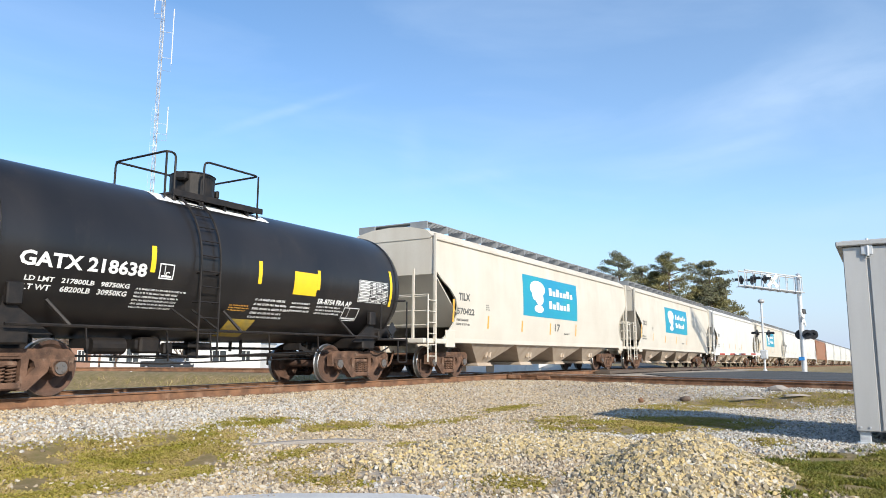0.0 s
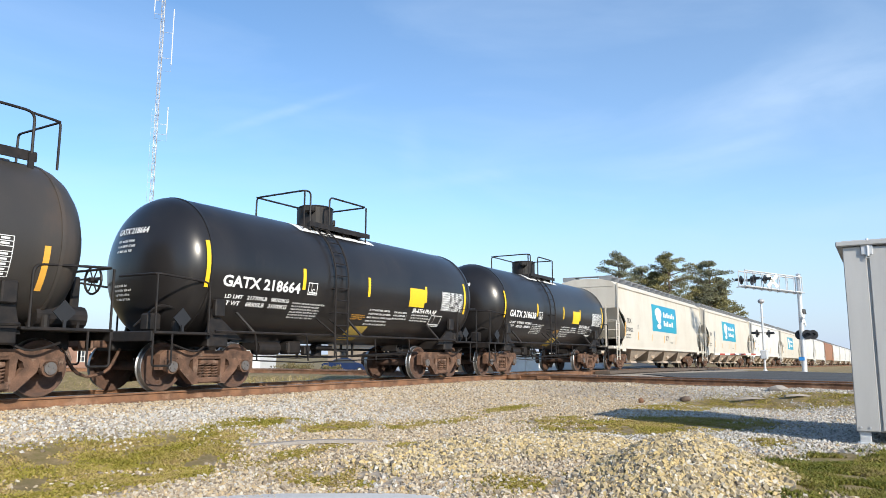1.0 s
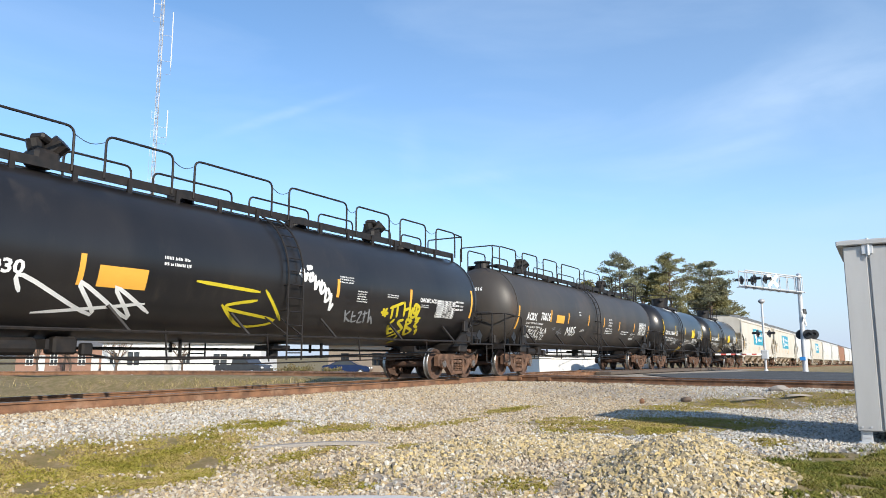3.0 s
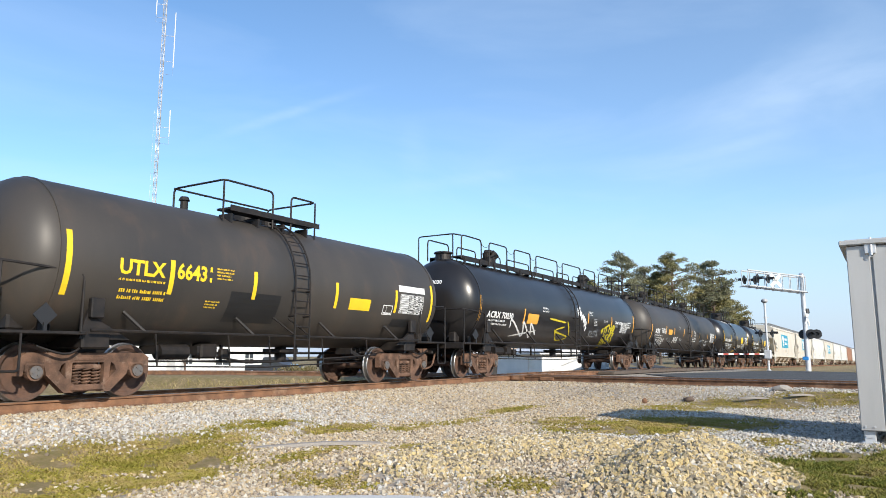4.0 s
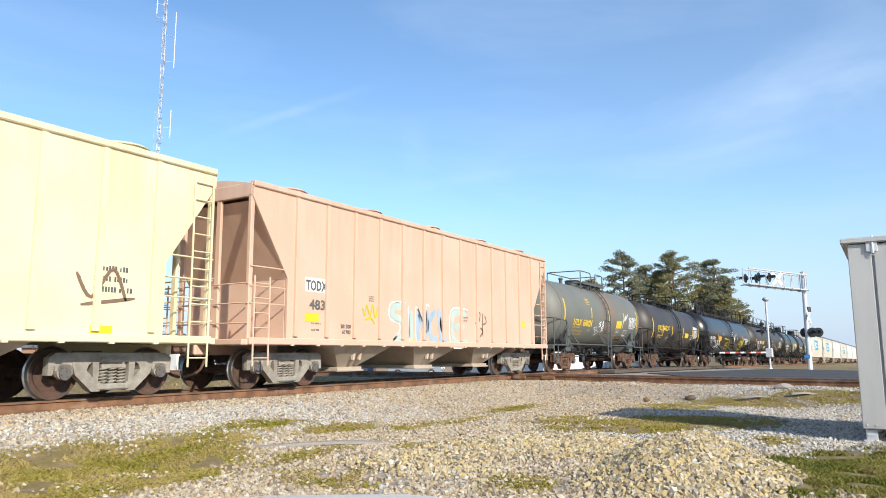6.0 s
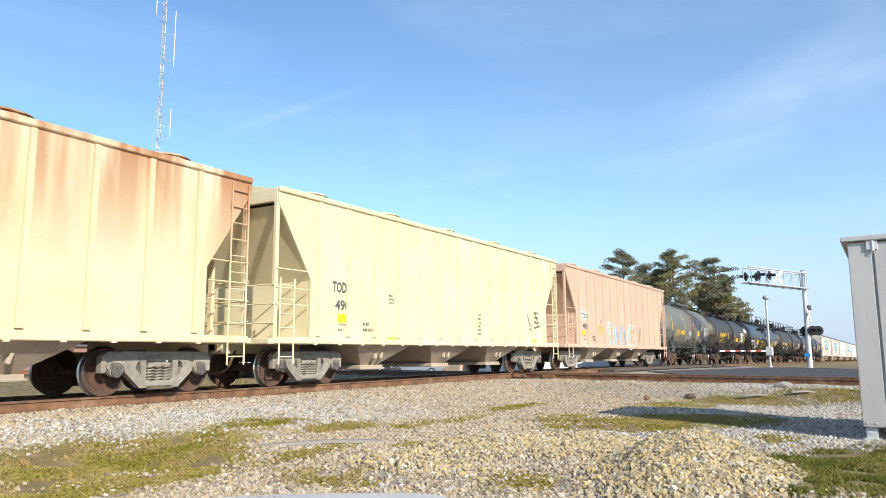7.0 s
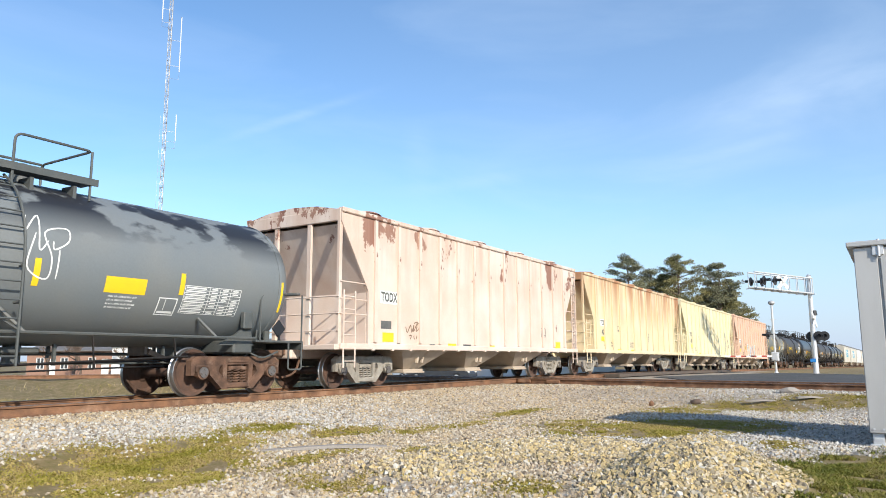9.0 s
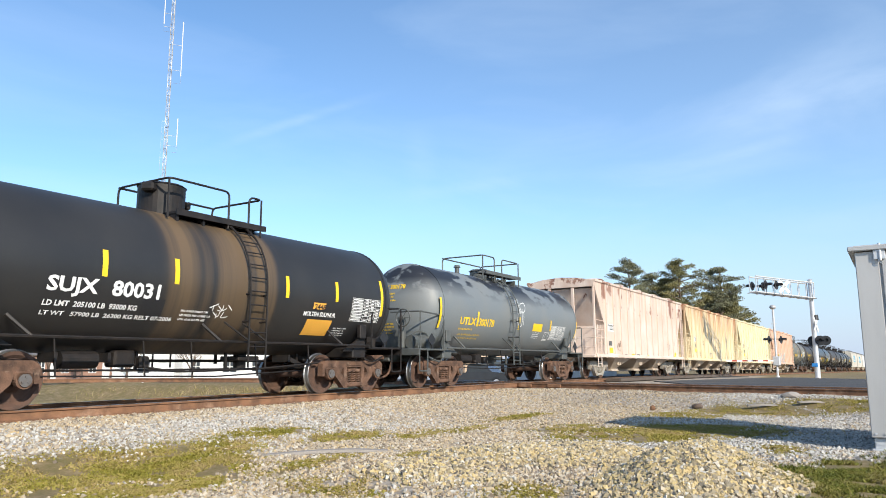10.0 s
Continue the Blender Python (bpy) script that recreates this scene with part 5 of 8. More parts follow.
def strip_mesh(name, line_a, line_b, z_off, mat, label, category):
    """A ribbon between two lines of (x, y), laid a little above the ground, with a skirt."""
    bm = bmesh.new()
    A = [bm.verts.new((p[0], p[1], ground_height(p[0], p[1]) + z_off)) for p in line_a]
    B = [bm.verts.new((p[0], p[1], ground_height(p[0], p[1]) + z_off)) for p in line_b]
    for k in range(len(A) - 1):
        bm.faces.new((A[k], A[k + 1], B[k + 1], B[k]))
    ex = bmesh.ops.extrude_face_region(bm, geom=bm.faces[:])
    bmesh.ops.translate(bm, verts=[v for v in ex["geom"] if isinstance(v, bmesh.types.BMVert)], vec=(0, 0, -0.12))
    bmesh.ops.recalc_face_normals(bm, faces=bm.faces[:])
    return tagged(part(name, bm, mat), label, category, kind="structure")


def road_edge(v, u0, u1, n=40):
    return [ROAD_A + ROAD_WAY * (u0 + (u1 - u0) * k / n) + ROAD_SIDE * v for k in range(n + 1)]


strip_mesh("road", [ROAD_A + ROAD_WAY * u + ROAD_SIDE * verge(u) for u in (-24 + 37.4 * k / 40 for k in range(41))], road_edge(ROAD_W, -24, 29.0), 0.03, MAT["asphalt"], "dark worn asphalt road over the level crossing", "road")
strip_mesh("road", road_edge(-3.0, 18.8, 80), road_edge(ROAD_W, 34.5, 80), 0.03, MAT["asphalt"], "dark worn asphalt road beyond the level crossing", "road")
strip_mesh("pavement", road_edge(ROAD_W + 0.05, -10, 27), road_edge(ROAD_W + 1.3, -10, 27), 0.05, MAT["concrete"], "pale concrete strip beside the road", "pavement")


def driveway():
    bm = bmesh.new()
    pts = [(3.2, 6.3), (4.15, 5.75), (4.65, 5.42), (5.15, 4.95), (5.45, 4.45), (5.68, 3.95), (5.75, 3.6), (5.6, 3.3), (4.6, 1.5), (2.5, 0.5), (0.5, 2.5), (1.0, 5.0)]
    top = [bm.verts.new((x, y, max(-0.60, ground_height(x, y) + 0.02))) for x, y in pts]
    bm.faces.new(top)
    ex = bmesh.ops.extrude_face_region(bm, geom=bm.faces[:])
    bmesh.ops.translate(bm, verts=[v for v in ex["geom"] if isinstance(v, bmesh.types.BMVert)], vec=(0, 0, -0.3))
    bmesh.ops.recalc_face_normals(bm, faces=bm.faces[:])
    tagged(part("pavement", bm, MAT["concrete"]), "pale grey driveway slab with a rounded end", "pavement", kind="structure")


driveway()


# ---- rails ----
def rail_profile():
    return [(-0.070, -0.175), (0.070, -0.175), (0.070, -0.165), (0.012, -0.145), (0.009, -0.045), (0.036, -0.035), (0.036, -0.006), (0.028, 0.0), (-0.028, 0.0), (-0.036, -0.006), (-0.036, -0.035), (-0.009, -0.045), (-0.012, -0.145), (-0.070, -0.165)]


def sweep(bm, path, profile, dz=0.0):
    rings = []
    for i, p in enumerate(path):
        d = (Vector(path[min(i + 1, len(path) - 1)]) - Vector(path[max(i - 1, 0)])).normalized()
        side = Vector((-d.y, d.x, 0)).normalized()
        rings.append([bm.verts.new(Vector(p) + side * a + Vector((0, 0, b + dz))) for a, b in profile])
    n = len(profile)
    for A, B in zip(rings, rings[1:]):
        for k in range(n):
            f = bm.faces.new((A[k], A[(k + 1) % n], B[(k + 1) % n], B[k]))
            f.material_index = 1 if k in (6, 7, 8) else 0
    bm.faces.new(rings[0][::-1])
    bm.faces.new(rings[-1])
    bmesh.ops.recalc_face_normals(bm, faces=bm.faces[:])
    return bm


RAILS = [MAT["rail"], MAT["rail_head"]]


def cross_rail(d):
    out = []
    for i, p in enumerate(CROSS):
        w = (CROSS[min(i + 1, len(CROSS) - 1)] - CROSS[max(i - 1, 0)]).normalized()
        out.append(Vector((p.x + w.y * d, p.y - w.x * d, -0.006)))
    return out


MAIN_RAILS, CROSS_RAILS = [], []
for y in (-0.755, 0.755):
    MAIN_RAILS.append(tagged(part("rail", sweep(bmesh.new(), [on_line(x, y) for x in [-220, 0] + list(range(24, 70, 3)) + [100, 200, 420]], rail_profile()), RAILS), "rusty brown steel running rail on ballast", "rail", "rails of the main line", "structure"))
for d in (0.0, 1.51):
    CROSS_RAILS.append(tagged(part("rail", sweep(bmesh.new(), cross_rail(d), rail_profile()), RAILS), "rusty rail of the crossing track", "rail", "rails of the crossing track", "structure"))


def guard_rails():
    """Check rails and heavy castings where the two tracks cross."""
    bm = bmesh.new()
    for y in (TRACK_Y - 0.755 + 0.11, TRACK_Y + 0.755 - 0.11):
        sweep(bm, [(20.5, y, -0.006), (27.0, y, -0.006)], rail_profile())
    near = cross_rail(0.12), cross_rail(1.39)
    for line in near:
        sweep(bm, [p + Vector((0, 0, -0.004)) for p in line if 8.5 < p.y < 16.5], rail_profile())
    for p in cross_rail(0.0) + cross_rail(1.51):
        if 9.5 < p.y < 15.5:
            box(bm, (p.x + 0.06, p.y, -0.10), (0.34, 0.5, 0.12), bevel=0.02)
    return tagged(part("diamond_crossing", bm, RAILS), "rusty steel diamond crossing of the two tracks", "rail crossing", kind="structure")


guard_rails()


def ties():
    me = finish(box(bmesh.new(), (0, 0, 0), (0.23, 2.55, 0.16), bevel=0.012), "tie", MAT["tie"])
    plate_me = finish(box(box(bmesh.new(), (0, 0, 0), (0.18, 0.34, 0.018)), (0.05, -0.1, 0.02), (0.025, 0.04, 0.03)), "tie_plate", MAT["rail"])
    rnd = random.Random(5)
    for k in range(70):
        x = 2.2 + 0.52 * k
        if 20.6 < x < 27.0:
            continue
        part("tie", me, None, MAIN_RAILS[0], m=pose(x, TRACK_Y + bend(x) + rnd.uniform(-0.05, 0.05), -0.259 + grade(x), 0, 0, rnd.uniform(-1.5, 1.5)))
        part("tie_plate", plate_me, None, MAIN_RAILS[0], m=pose(x, TRACK_Y + bend(x) - 0.755, -0.178 + grade(x)))
    line = cross_rail(0.755)
    length = 0.0
    for a, b in zip(line, line[1:]):
        if not (-6 < a.y < 9.6 or 15.2 < a.y < 20):
            continue
        n = max(1, round((b - a).length / 0.52))
        for k in range(n):
            p = a.lerp(b, k / n)
            ang = math.degrees(math.atan2(b.y - a.y, b.x - a.x))
            part("tie", me, None, CROSS_RAILS[0], m=pose(p.x, p.y, -0.262 + rnd.uniform(0, 0.015), 0, 0, ang + rnd.uniform(-2, 2)))


ties()


def crossing_planks():
    """Timber panels between and beside the rails where the road crosses the main line."""
    bm = bmesh.new()
    for y0, w in ((TRACK_Y - 1.25, 0.75), (TRACK_Y, 1.22), (TRACK_Y + 1.25, 0.75)):
        for k in range(-3, 8):
            x = 42.5 + 2.3 * k + (y0 - TRACK_Y) * 1.7
            box(bm, on_line(x, y0 - TRACK_Y) + Vector((0, 0, -0.09)), (2.27, w, 0.14), bevel=0.01)
    return tagged(part("crossing_panel", bm, MAT["tie"]), "weathered timber crossing panels between the rails", "crossing panel", kind="structure")


crossing_planks()


# ---- loose stone and turf ----
def stone_material(name, dark, mids, pale):
    m = bpy.data.materials.new(name)
    m.use_nodes = True
    nt = m.node_tree
    link, add = nt.links.new, nt.nodes.new
    b = nt.nodes["Principled BSDF"]
    g = add("ShaderNodeNewGeometry")
    r = add("ShaderNodeValToRGB")
    r.color_ramp.interpolation = "LINEAR"
    e = r.color_ramp.elements
    e[0].position, e[0].color = 0.0, dark
    e[1].position, e[1].color = 1.0, pale
    for p, c in mids:
        q = e.new(p)
        q.color = c
    link(g.outputs["Random Per Island"], r.inputs["Fac"])
    co = add("ShaderNodeTexCoord")
    n = add("ShaderNodeTexNoise")
    n.inputs["Scale"].default_value, n.inputs["Detail"].default_value = 45, 5
    link(co.outputs["Object"], n.inputs["Vector"])
    mr = add("ShaderNodeMapRange")
    mr.inputs["To Min"].default_value, mr.inputs["To Max"].default_value = 0.65, 1.3
    link(n.outputs["Fac"], mr.inputs["Value"])
    vm = add("ShaderNodeVectorMath")
    vm.operation = "SCALE"
    link(r.outputs["Color"], vm.inputs[0])
    link(mr.outputs["Result"], vm.inputs["Scale"])
    link(vm.outputs["Vector"], b.inputs["Base Color"])
    b.inputs["Roughness"].default_value = 0.9
    return m


CUBE = np.array([(x, y, z) for z in (-1, 1) for y in (-1, 1) for x in (-1, 1)], float) * 0.5
CUBE_F = np.array([(0, 2, 3, 1), (4, 5, 7, 6), (0, 1, 5, 4), (2, 6, 7, 3), (0, 4, 6, 2), (1, 3, 7, 5)])


def scatter_stones(name, places, lo, hi, seed, mat, label):
    rs = np.random.RandomState(seed)
    n = len(places)
    v = np.repeat(CUBE[None], n, 0) + rs.uniform(-0.22, 0.22, (n, 8, 3))
    size = rs.uniform(lo, hi, (n, 1)) * rs.uniform(0.6, 1.25, (n, 3))
    v *= size[:, None, :]
    q = rs.normal(size=(n, 4))
    q /= np.linalg.norm(q, axis=1)[:, None]
    w, x, y, z = q.T
    R = np.stack([1 - 2 * (y * y + z * z), 2 * (x * y - z * w), 2 * (x * z + y * w), 2 * (x * y + z * w), 1 - 2 * (x * x + z * z), 2 * (y * z - x * w), 2 * (x * z - y * w), 2 * (y * z + x * w), 1 - 2 * (x * x + y * y)], 1).reshape(n, 3, 3)
    v = np.einsum("nij,nkj->nki", R, v) + np.array(places)[:, None, :]
    f = (CUBE_F[None] + 8 * np.arange(n)[:, None, None]).reshape(-1, 4)
    me = bpy.data.meshes.new(name)
    me.from_pydata(v.reshape(-1, 3), [], f)
    me.materials.append(mat)
    return tagged(new(name, me), label, "gravel", kind="stuff")


def stone_places():
    rnd = random.Random(11)
    out = []
    while len(out) < 125000:
        a, r = radians(rnd.uniform(-5, 68)), 4.0 + 21.0 * rnd.random() ** 1.15
        x, y = r * math.cos(a), r * math.sin(a)
        if y > 14.6 or abs(y - TRACK_Y + 0.755) < 0.10 or abs(y - TRACK_Y - 0.755) < 0.1:
            continue
        u, v = road_uv(x, y)
        if verge(u) - 0.2 < v < ROAD_W:
            continue
        g = grass_amount(x, y)
        near = noise.noise((x * 1.3, y * 1.3, 7.7))
        if rnd.random() < g * 1.68 + near * 0.30 - (0.35 if pile(x, y) > 0.05 else 0) - (0.15 if y > 8.6 else 0):
            continue
        if x < 5.7 and y < 6.2 and y < 6.3 - 0.95 * max(0, x - 3.2):
            continue
        out.append((x, y, ground_height(x, y) + rnd.uniform(-0.008, 0.014)))
    return out


def pile_places():
    rnd = random.Random(12)
    out = []
    while len(out) < 32000:
        x, y = rnd.uniform(5.8, 10.5), rnd.uniform(0.4, 5.6)
        p = pile(x, y)
        if rnd.random() < (p - 0.03) * 5.0:
            out.append((x, y, ground_height(x, y) + rnd.uniform(-0.01, 0.03)))
    return out


STONE = stone_material("crushed_stone", (0.16, 0.125, 0.09, 1), ((0.15, (0.30, 0.24, 0.175, 1)), (0.45, (0.42, 0.345, 0.245, 1)), (0.6, (0.50, 0.365, 0.19, 1)), (0.75, (0.45, 0.39, 0.30, 1))), (0.55, 0.49, 0.40, 1))
HEAP_STONE = stone_material("yellow_crushed_stone", (0.13, 0.115, 0.095, 1), ((0.2, (0.34, 0.28, 0.18, 1)), (0.45, (0.47, 0.37, 0.20, 1)), (0.66, (0.56, 0.42, 0.19, 1)), (0.86, (0.46, 0.40, 0.30, 1))), (0.60, 0.56, 0.48, 1))
PALE_STONE = stone_material("pale_crushed_stone", (0.20, 0.185, 0.165, 1), ((0.2, (0.36, 0.335, 0.295, 1)), (0.5, (0.47, 0.44, 0.395, 1)), (0.75, (0.50, 0.475, 0.43, 1))), (0.58, 0.56, 0.52, 1))


def pale_spread(x, y):
    """How much of the paler stone lies here: round the cabinet and along the foot of the ballast."""
    k = 0.85 * smooth(8.8, 10.2, x) * smooth(5.5, 3.5, y)
    k += 0.75 * smooth(7.0, 8.3, y) * smooth(10.6, 9.4, y) * smooth(3.0, 6.0, x) * smooth(14.0, 10.0, x)
    return k + 0.3 * noise.noise((x * 0.9, y * 0.9, 3.3))


def split_stones():
    rnd = random.Random(31)
    tan, pale = [], []
    for p in stone_places():
        (pale if rnd.random() < pale_spread(p[0], p[1]) else tan).append(p)
    scatter_stones("ballast_gravel", tan, 0.014, 0.038, 3, STONE, "loose tan crushed stone spread beside the track")
    scatter_stones("pale_gravel", pale, 0.014, 0.036, 5, PALE_STONE, "loose pale grey crushed stone spread by the cabinet")


split_stones()
scatter_stones("gravel_heap", pile_places(), 0.018, 0.042, 4, HEAP_STONE, "heap of coarse yellowish crushed stone")


def grass_material(name, dark, mid, pale, dry):
    """Blades that differ one by one, in drifts of green, yellow and dead brown."""
    m = bpy.data.materials.new(name)
    m.use_nodes = True
    nt = m.node_tree
    link, add = nt.links.new, nt.nodes.new
    b = nt.nodes["Principled BSDF"]
    g = add("ShaderNodeNewGeometry")
    co = add("ShaderNodeTexCoord")
    n = add("ShaderNodeTexNoise")
    n.inputs["Scale"].default_value, n.inputs["Detail"].default_value = 1.7, 6
    n.inputs["Roughness"].default_value = 0.7
    link(co.outputs["Object"], n.inputs["Vector"])
    drift = add("ShaderNodeMapRange")
    drift.inputs["From Min"].default_value, drift.inputs["From Max"].default_value = 0.34, 0.66
    drift.inputs["To Max"].default_value = 0.62
    link(n.outputs["Fac"], drift.inputs["Value"])
    own = add("ShaderNodeMath")
    own.operation = "MULTIPLY_ADD"
    own.inputs[1].default_value = 0.38
    link(g.outputs["Random Per Island"], own.inputs[0])
    link(drift.outputs["Result"], own.inputs[2])
    r = add("ShaderNodeValToRGB")
    e = r.color_ramp.elements
    e[0].color, e[1].color = (*dark, 1), (*dry, 1)
    for p, c in ((0.35, mid), (0.62, pale)):
        q = e.new(p)
        q.color = (*c, 1)
    link(own.outputs[0], r.inputs["Fac"])
    link(r.outputs["Color"], b.inputs["Base Color"])
    b.inputs["Roughness"].default_value = 0.8
    b.inputs["Specular IOR Level"].default_value = 0.2
    return m


def turf(name, places, lo, hi, seed, label, mat, wide=(0.004, 0.010)):
    rs = np.random.RandomState(seed)
    p = np.array(places)
    n = len(p)
    a = rs.uniform(0, math.tau, n)
    h = rs.uniform(lo, hi, n)
    w = rs.uniform(*wide, n)
    lean = rs.normal(0, 0.9, (n, 2)) * h[:, None]
    dx = np.stack([np.cos(a) * w, np.sin(a) * w, np.zeros(n)], 1)
    tip = p + np.stack([lean[:, 0], lean[:, 1], h], 1)
    mid = p + np.stack([lean[:, 0] * 0.35, lean[:, 1] * 0.35, h * 0.6], 1)
    v = np.stack([p - dx, p + dx, mid + dx * 0.8, mid - dx * 0.8, tip], 1).reshape(-1, 3)
    faces = []
    for k in range(n):
        faces.append((5 * k, 5 * k + 1, 5 * k + 2, 5 * k + 3))
        faces.append((5 * k + 3, 5 * k + 2, 5 * k + 4))
    me = bpy.data.meshes.new(name)
    me.from_pydata(v, [], faces)
    me.materials.append(mat)
    return tagged(new(name, me), label, "grass", kind="stuff")


def turf_places(in_shade, count, seed):
    """The strip by the cabinet grows thick, its green darkened for shade; the rest is thin and half dead."""
    rnd = random.Random(seed)
    patches = [q for q in TURF if (q[1] < 1.2 and q[0] < 12) == in_shade]
    out = []
    while len(out) < count:
        cx, cy, rx, ry, k = patches[rnd.randrange(len(patches))]
        x, y = cx + rnd.gauss(0, 0.52) * rx, cy + rnd.gauss(0, 0.52) * ry
        if rnd.random() < (0.45 if in_shade else 0.50) + 1.3 * noise.noise((x * 2.6, y * 2.6, 1.5)):
            out.append((x, y, ground_height(x, y) - 0.004))
    return out


TURF_MAT = grass_material("winter_turf", (0.145, 0.145, 0.020), (0.265, 0.23, 0.04), (0.36, 0.28, 0.10), (0.33, 0.23, 0.14))
# darker blades: the shade on the cabinet strip is put into their colour
SHADE_TURF_MAT = grass_material("shade_darkened_turf", (0.065, 0.078, 0.014), (0.125, 0.135, 0.022), (0.20, 0.18, 0.04), (0.28, 0.21, 0.10))
HAY_MAT = grass_material("dry_grass", (0.20, 0.19, 0.05), (0.34, 0.28, 0.10), (0.44, 0.35, 0.17), (0.46, 0.36, 0.22))
turf("short_grass", turf_places(False, 170000, 21), 0.008, 0.034, 6, "thin yellowish green winter turf between the stones", TURF_MAT, (0.005, 0.014))
turf("damp_grass", turf_places(True, 30000, 23), 0.012, 0.055, 8, "thick dark green grass in front of the cabinet", SHADE_TURF_MAT, (0.004, 0.011))


def field_places():
    rnd = random.Random(22)
    out = []
    while len(out) < 32000:
        a, r = radians(rnd.uniform(24, 68)), rnd.uniform(18, 42)
        x, y = r * math.cos(a), r * math.sin(a)
        if y > 16.2 and off_cross(x, y) > 2.3 and rnd.random() < 0.45 + 0.9 * noise.noise((x * 0.35, y * 0.35, 2)):
            out.append((x, y, ground_height(x, y)))
    return out


turf("field_grass", field_places(), 0.08, 0.30, 7, "tall pale dry grass in the field beyond the track", HAY_MAT)


# ---- litter beside the track ----
def lump(name, label, category, x, y, size, mat, seed, lift=0.3):
    bm = bmesh.new()
    bmesh.ops.create_icosphere(bm, subdivisions=2, radius=0.5)
    for v in bm.verts:
        k = 1 + 0.35 * noise.noise(v.co * 2.2 + Vector((seed, seed * 2, 0)))
        v.co = Vector((v.co.x * size[0] * k, v.co.y * size[1] * k, v.co.z * size[2] * k))
    ob = part(name, bm, mat, m=pose(x, y, ground_height(x, y) + size[2] * lift, 0, 0, seed * 37))
    return tagged(ob, label, category)


lump("rusty_lump", "small rust-orange lump lying on the gravel", "litter", 18.2, 5.3, (0.16, 0.12, 0.18), MAT["rail"], 1)
lump("dark_stone", "dark broken stone lying on the grass", "stone", 18.7, 4.35, (0.30, 0.22, 0.16), MAT["bark"], 2)
lump("pale_stone", "pale rounded stone beside the rail", "stone", 19.9, 2.35, (0.5, 0.34, 0.18), MAT["old_board"], 3)


def board(name, label, x, y, length, yaw, tilt=0.0, w=0.14, t=0.04):
    bm = bmesh.new()
    n = 10
    pts = []
    for k in range(n + 1):
        u = k / n - 0.5
        pts.append((u * length, 0.05 * math.sin(u * 5), 0.03 * math.cos(u * 4) - 0.02))
    rings = []
    for px, py, pz in pts:
        rings.append([bm.verts.new((px, py + a * w / 2, pz + b * t / 2)) for a, b in ((-1, -1), (1, -1), (1, 1), (-1, 1))])
    for A, B in zip(rings, rings[1:]):
        for k in range(4):
            bm.faces.new((A[k], A[(k + 1) % 4], B[(k + 1) % 4], B[k]))
    bm.faces.new(rings[0][::-1])
    bm.faces.new(rings[-1])
    bmesh.ops.recalc_face_normals(bm, faces=bm.faces[:])
    return tagged(part(name, bm, MAT["old_board"], m=pose(x, y, ground_height(x, y) + 0.035, 0, tilt, yaw)), label, "board")


board("weathered_board", "grey weathered board half sunk in the turf", 7.6, 6.55, 1.9, -48)
board("weathered_board", "pale split board lying on the grass", 18.9, 2.75, 0.9, -72, 3)
board("weathered_board", "pale split board lying on the grass", 19.1, 1.75, 0.8, -60, 4)


# ---- signal cabinet ----
def signal_cabinet(m):
    cab = thing("signal_cabinet", "tall brushed aluminium railway signal cabinet on short legs", "cabinet", m=m)
    W, D, z0, z1 = 1.9, 1.5, 0.17, 2.70
    bm = bmesh.new()
    box(bm, (W / 2 + 0.02, -D / 2, (z0 + z1) / 2), (W, D, z1 - z0), bevel=0.012)
    part("body", bm, MAT["cabinet"], cab)
    bm = bmesh.new()
    box(bm, (0.005, -0.145, (z0 + z1) / 2), (0.035, 0.28, z1 - z0 - 0.02), bevel=0.006)
    part("corner_panel", bm, MAT["cabinet"], cab)
    bm = bmesh.new()
    box(bm, (0.0, -0.305 - 0.59, (z0 + z1) / 2), (0.045, 1.16, z1 - z0 - 0.04), bevel=0.008)
    door = part("door", bm, MAT["cabinet"], cab)
    bm = bmesh.new()
    box(bm, (-0.035, -0.26, z1 - 0.03), (0.03, 0.07, 0.20), bevel=0.006)
    box(bm, (-0.035, -0.34, z1 - 0.03), (0.03, 0.05, 0.20), bevel=0.006)
    rod(bm, (-0.05, -0.305, z1 - 0.15), (-0.05, -0.305, z1 + 0.09), 0.018, 10)
    pipe(bm, soften([(-0.05, -0.28, z1 - 0.12), (-0.05, -0.29, z1 - 0.18), (-0.05, -0.33, z1 - 0.17)], 0.02), 0.006, 5)
    part("hinge", bm, MAT["galvanised"], cab, "bright steel hinge")
    bm = bmesh.new()
    box(bm, (W / 2, -D / 2, z1 + 0.035), (W + 0.16, D + 0.16, 0.07), bevel=0.012)
    box(bm, (W / 2, -D / 2, z1 + 0.075), (W + 0.02, D + 0.02, 0.02), bevel=0.008)
    part("roof", bm, MAT["cabinet"], cab)
    for y in (-0.10, -D + 0.1):
        for x in (0.1, W - 0.1):
            bm = bmesh.new()
            box(bm, (x, y, z0 / 2), (0.10, 0.14, z0), bevel=0.008)
            box(bm, (x - 0.052, y, 0.09), (0.012, 0.10, 0.03))
            box(bm, (x, y, 0.012), (0.18, 0.2, 0.024), bevel=0.004)
            part("leg", bm, MAT["galvanised"], cab)
    for y in (-0.06, -0.17):
        bm = bmesh.new()
        rod(bm, (-0.012, y, z0 + 0.06), (-0.028, y, z0 + 0.06), 0.014, 8)
        part("bolt", bm, MAT["galvanised"], cab)
    return cab


signal_cabinet(pose(11.46, 0.405, -0.50, 0, 0, 0))


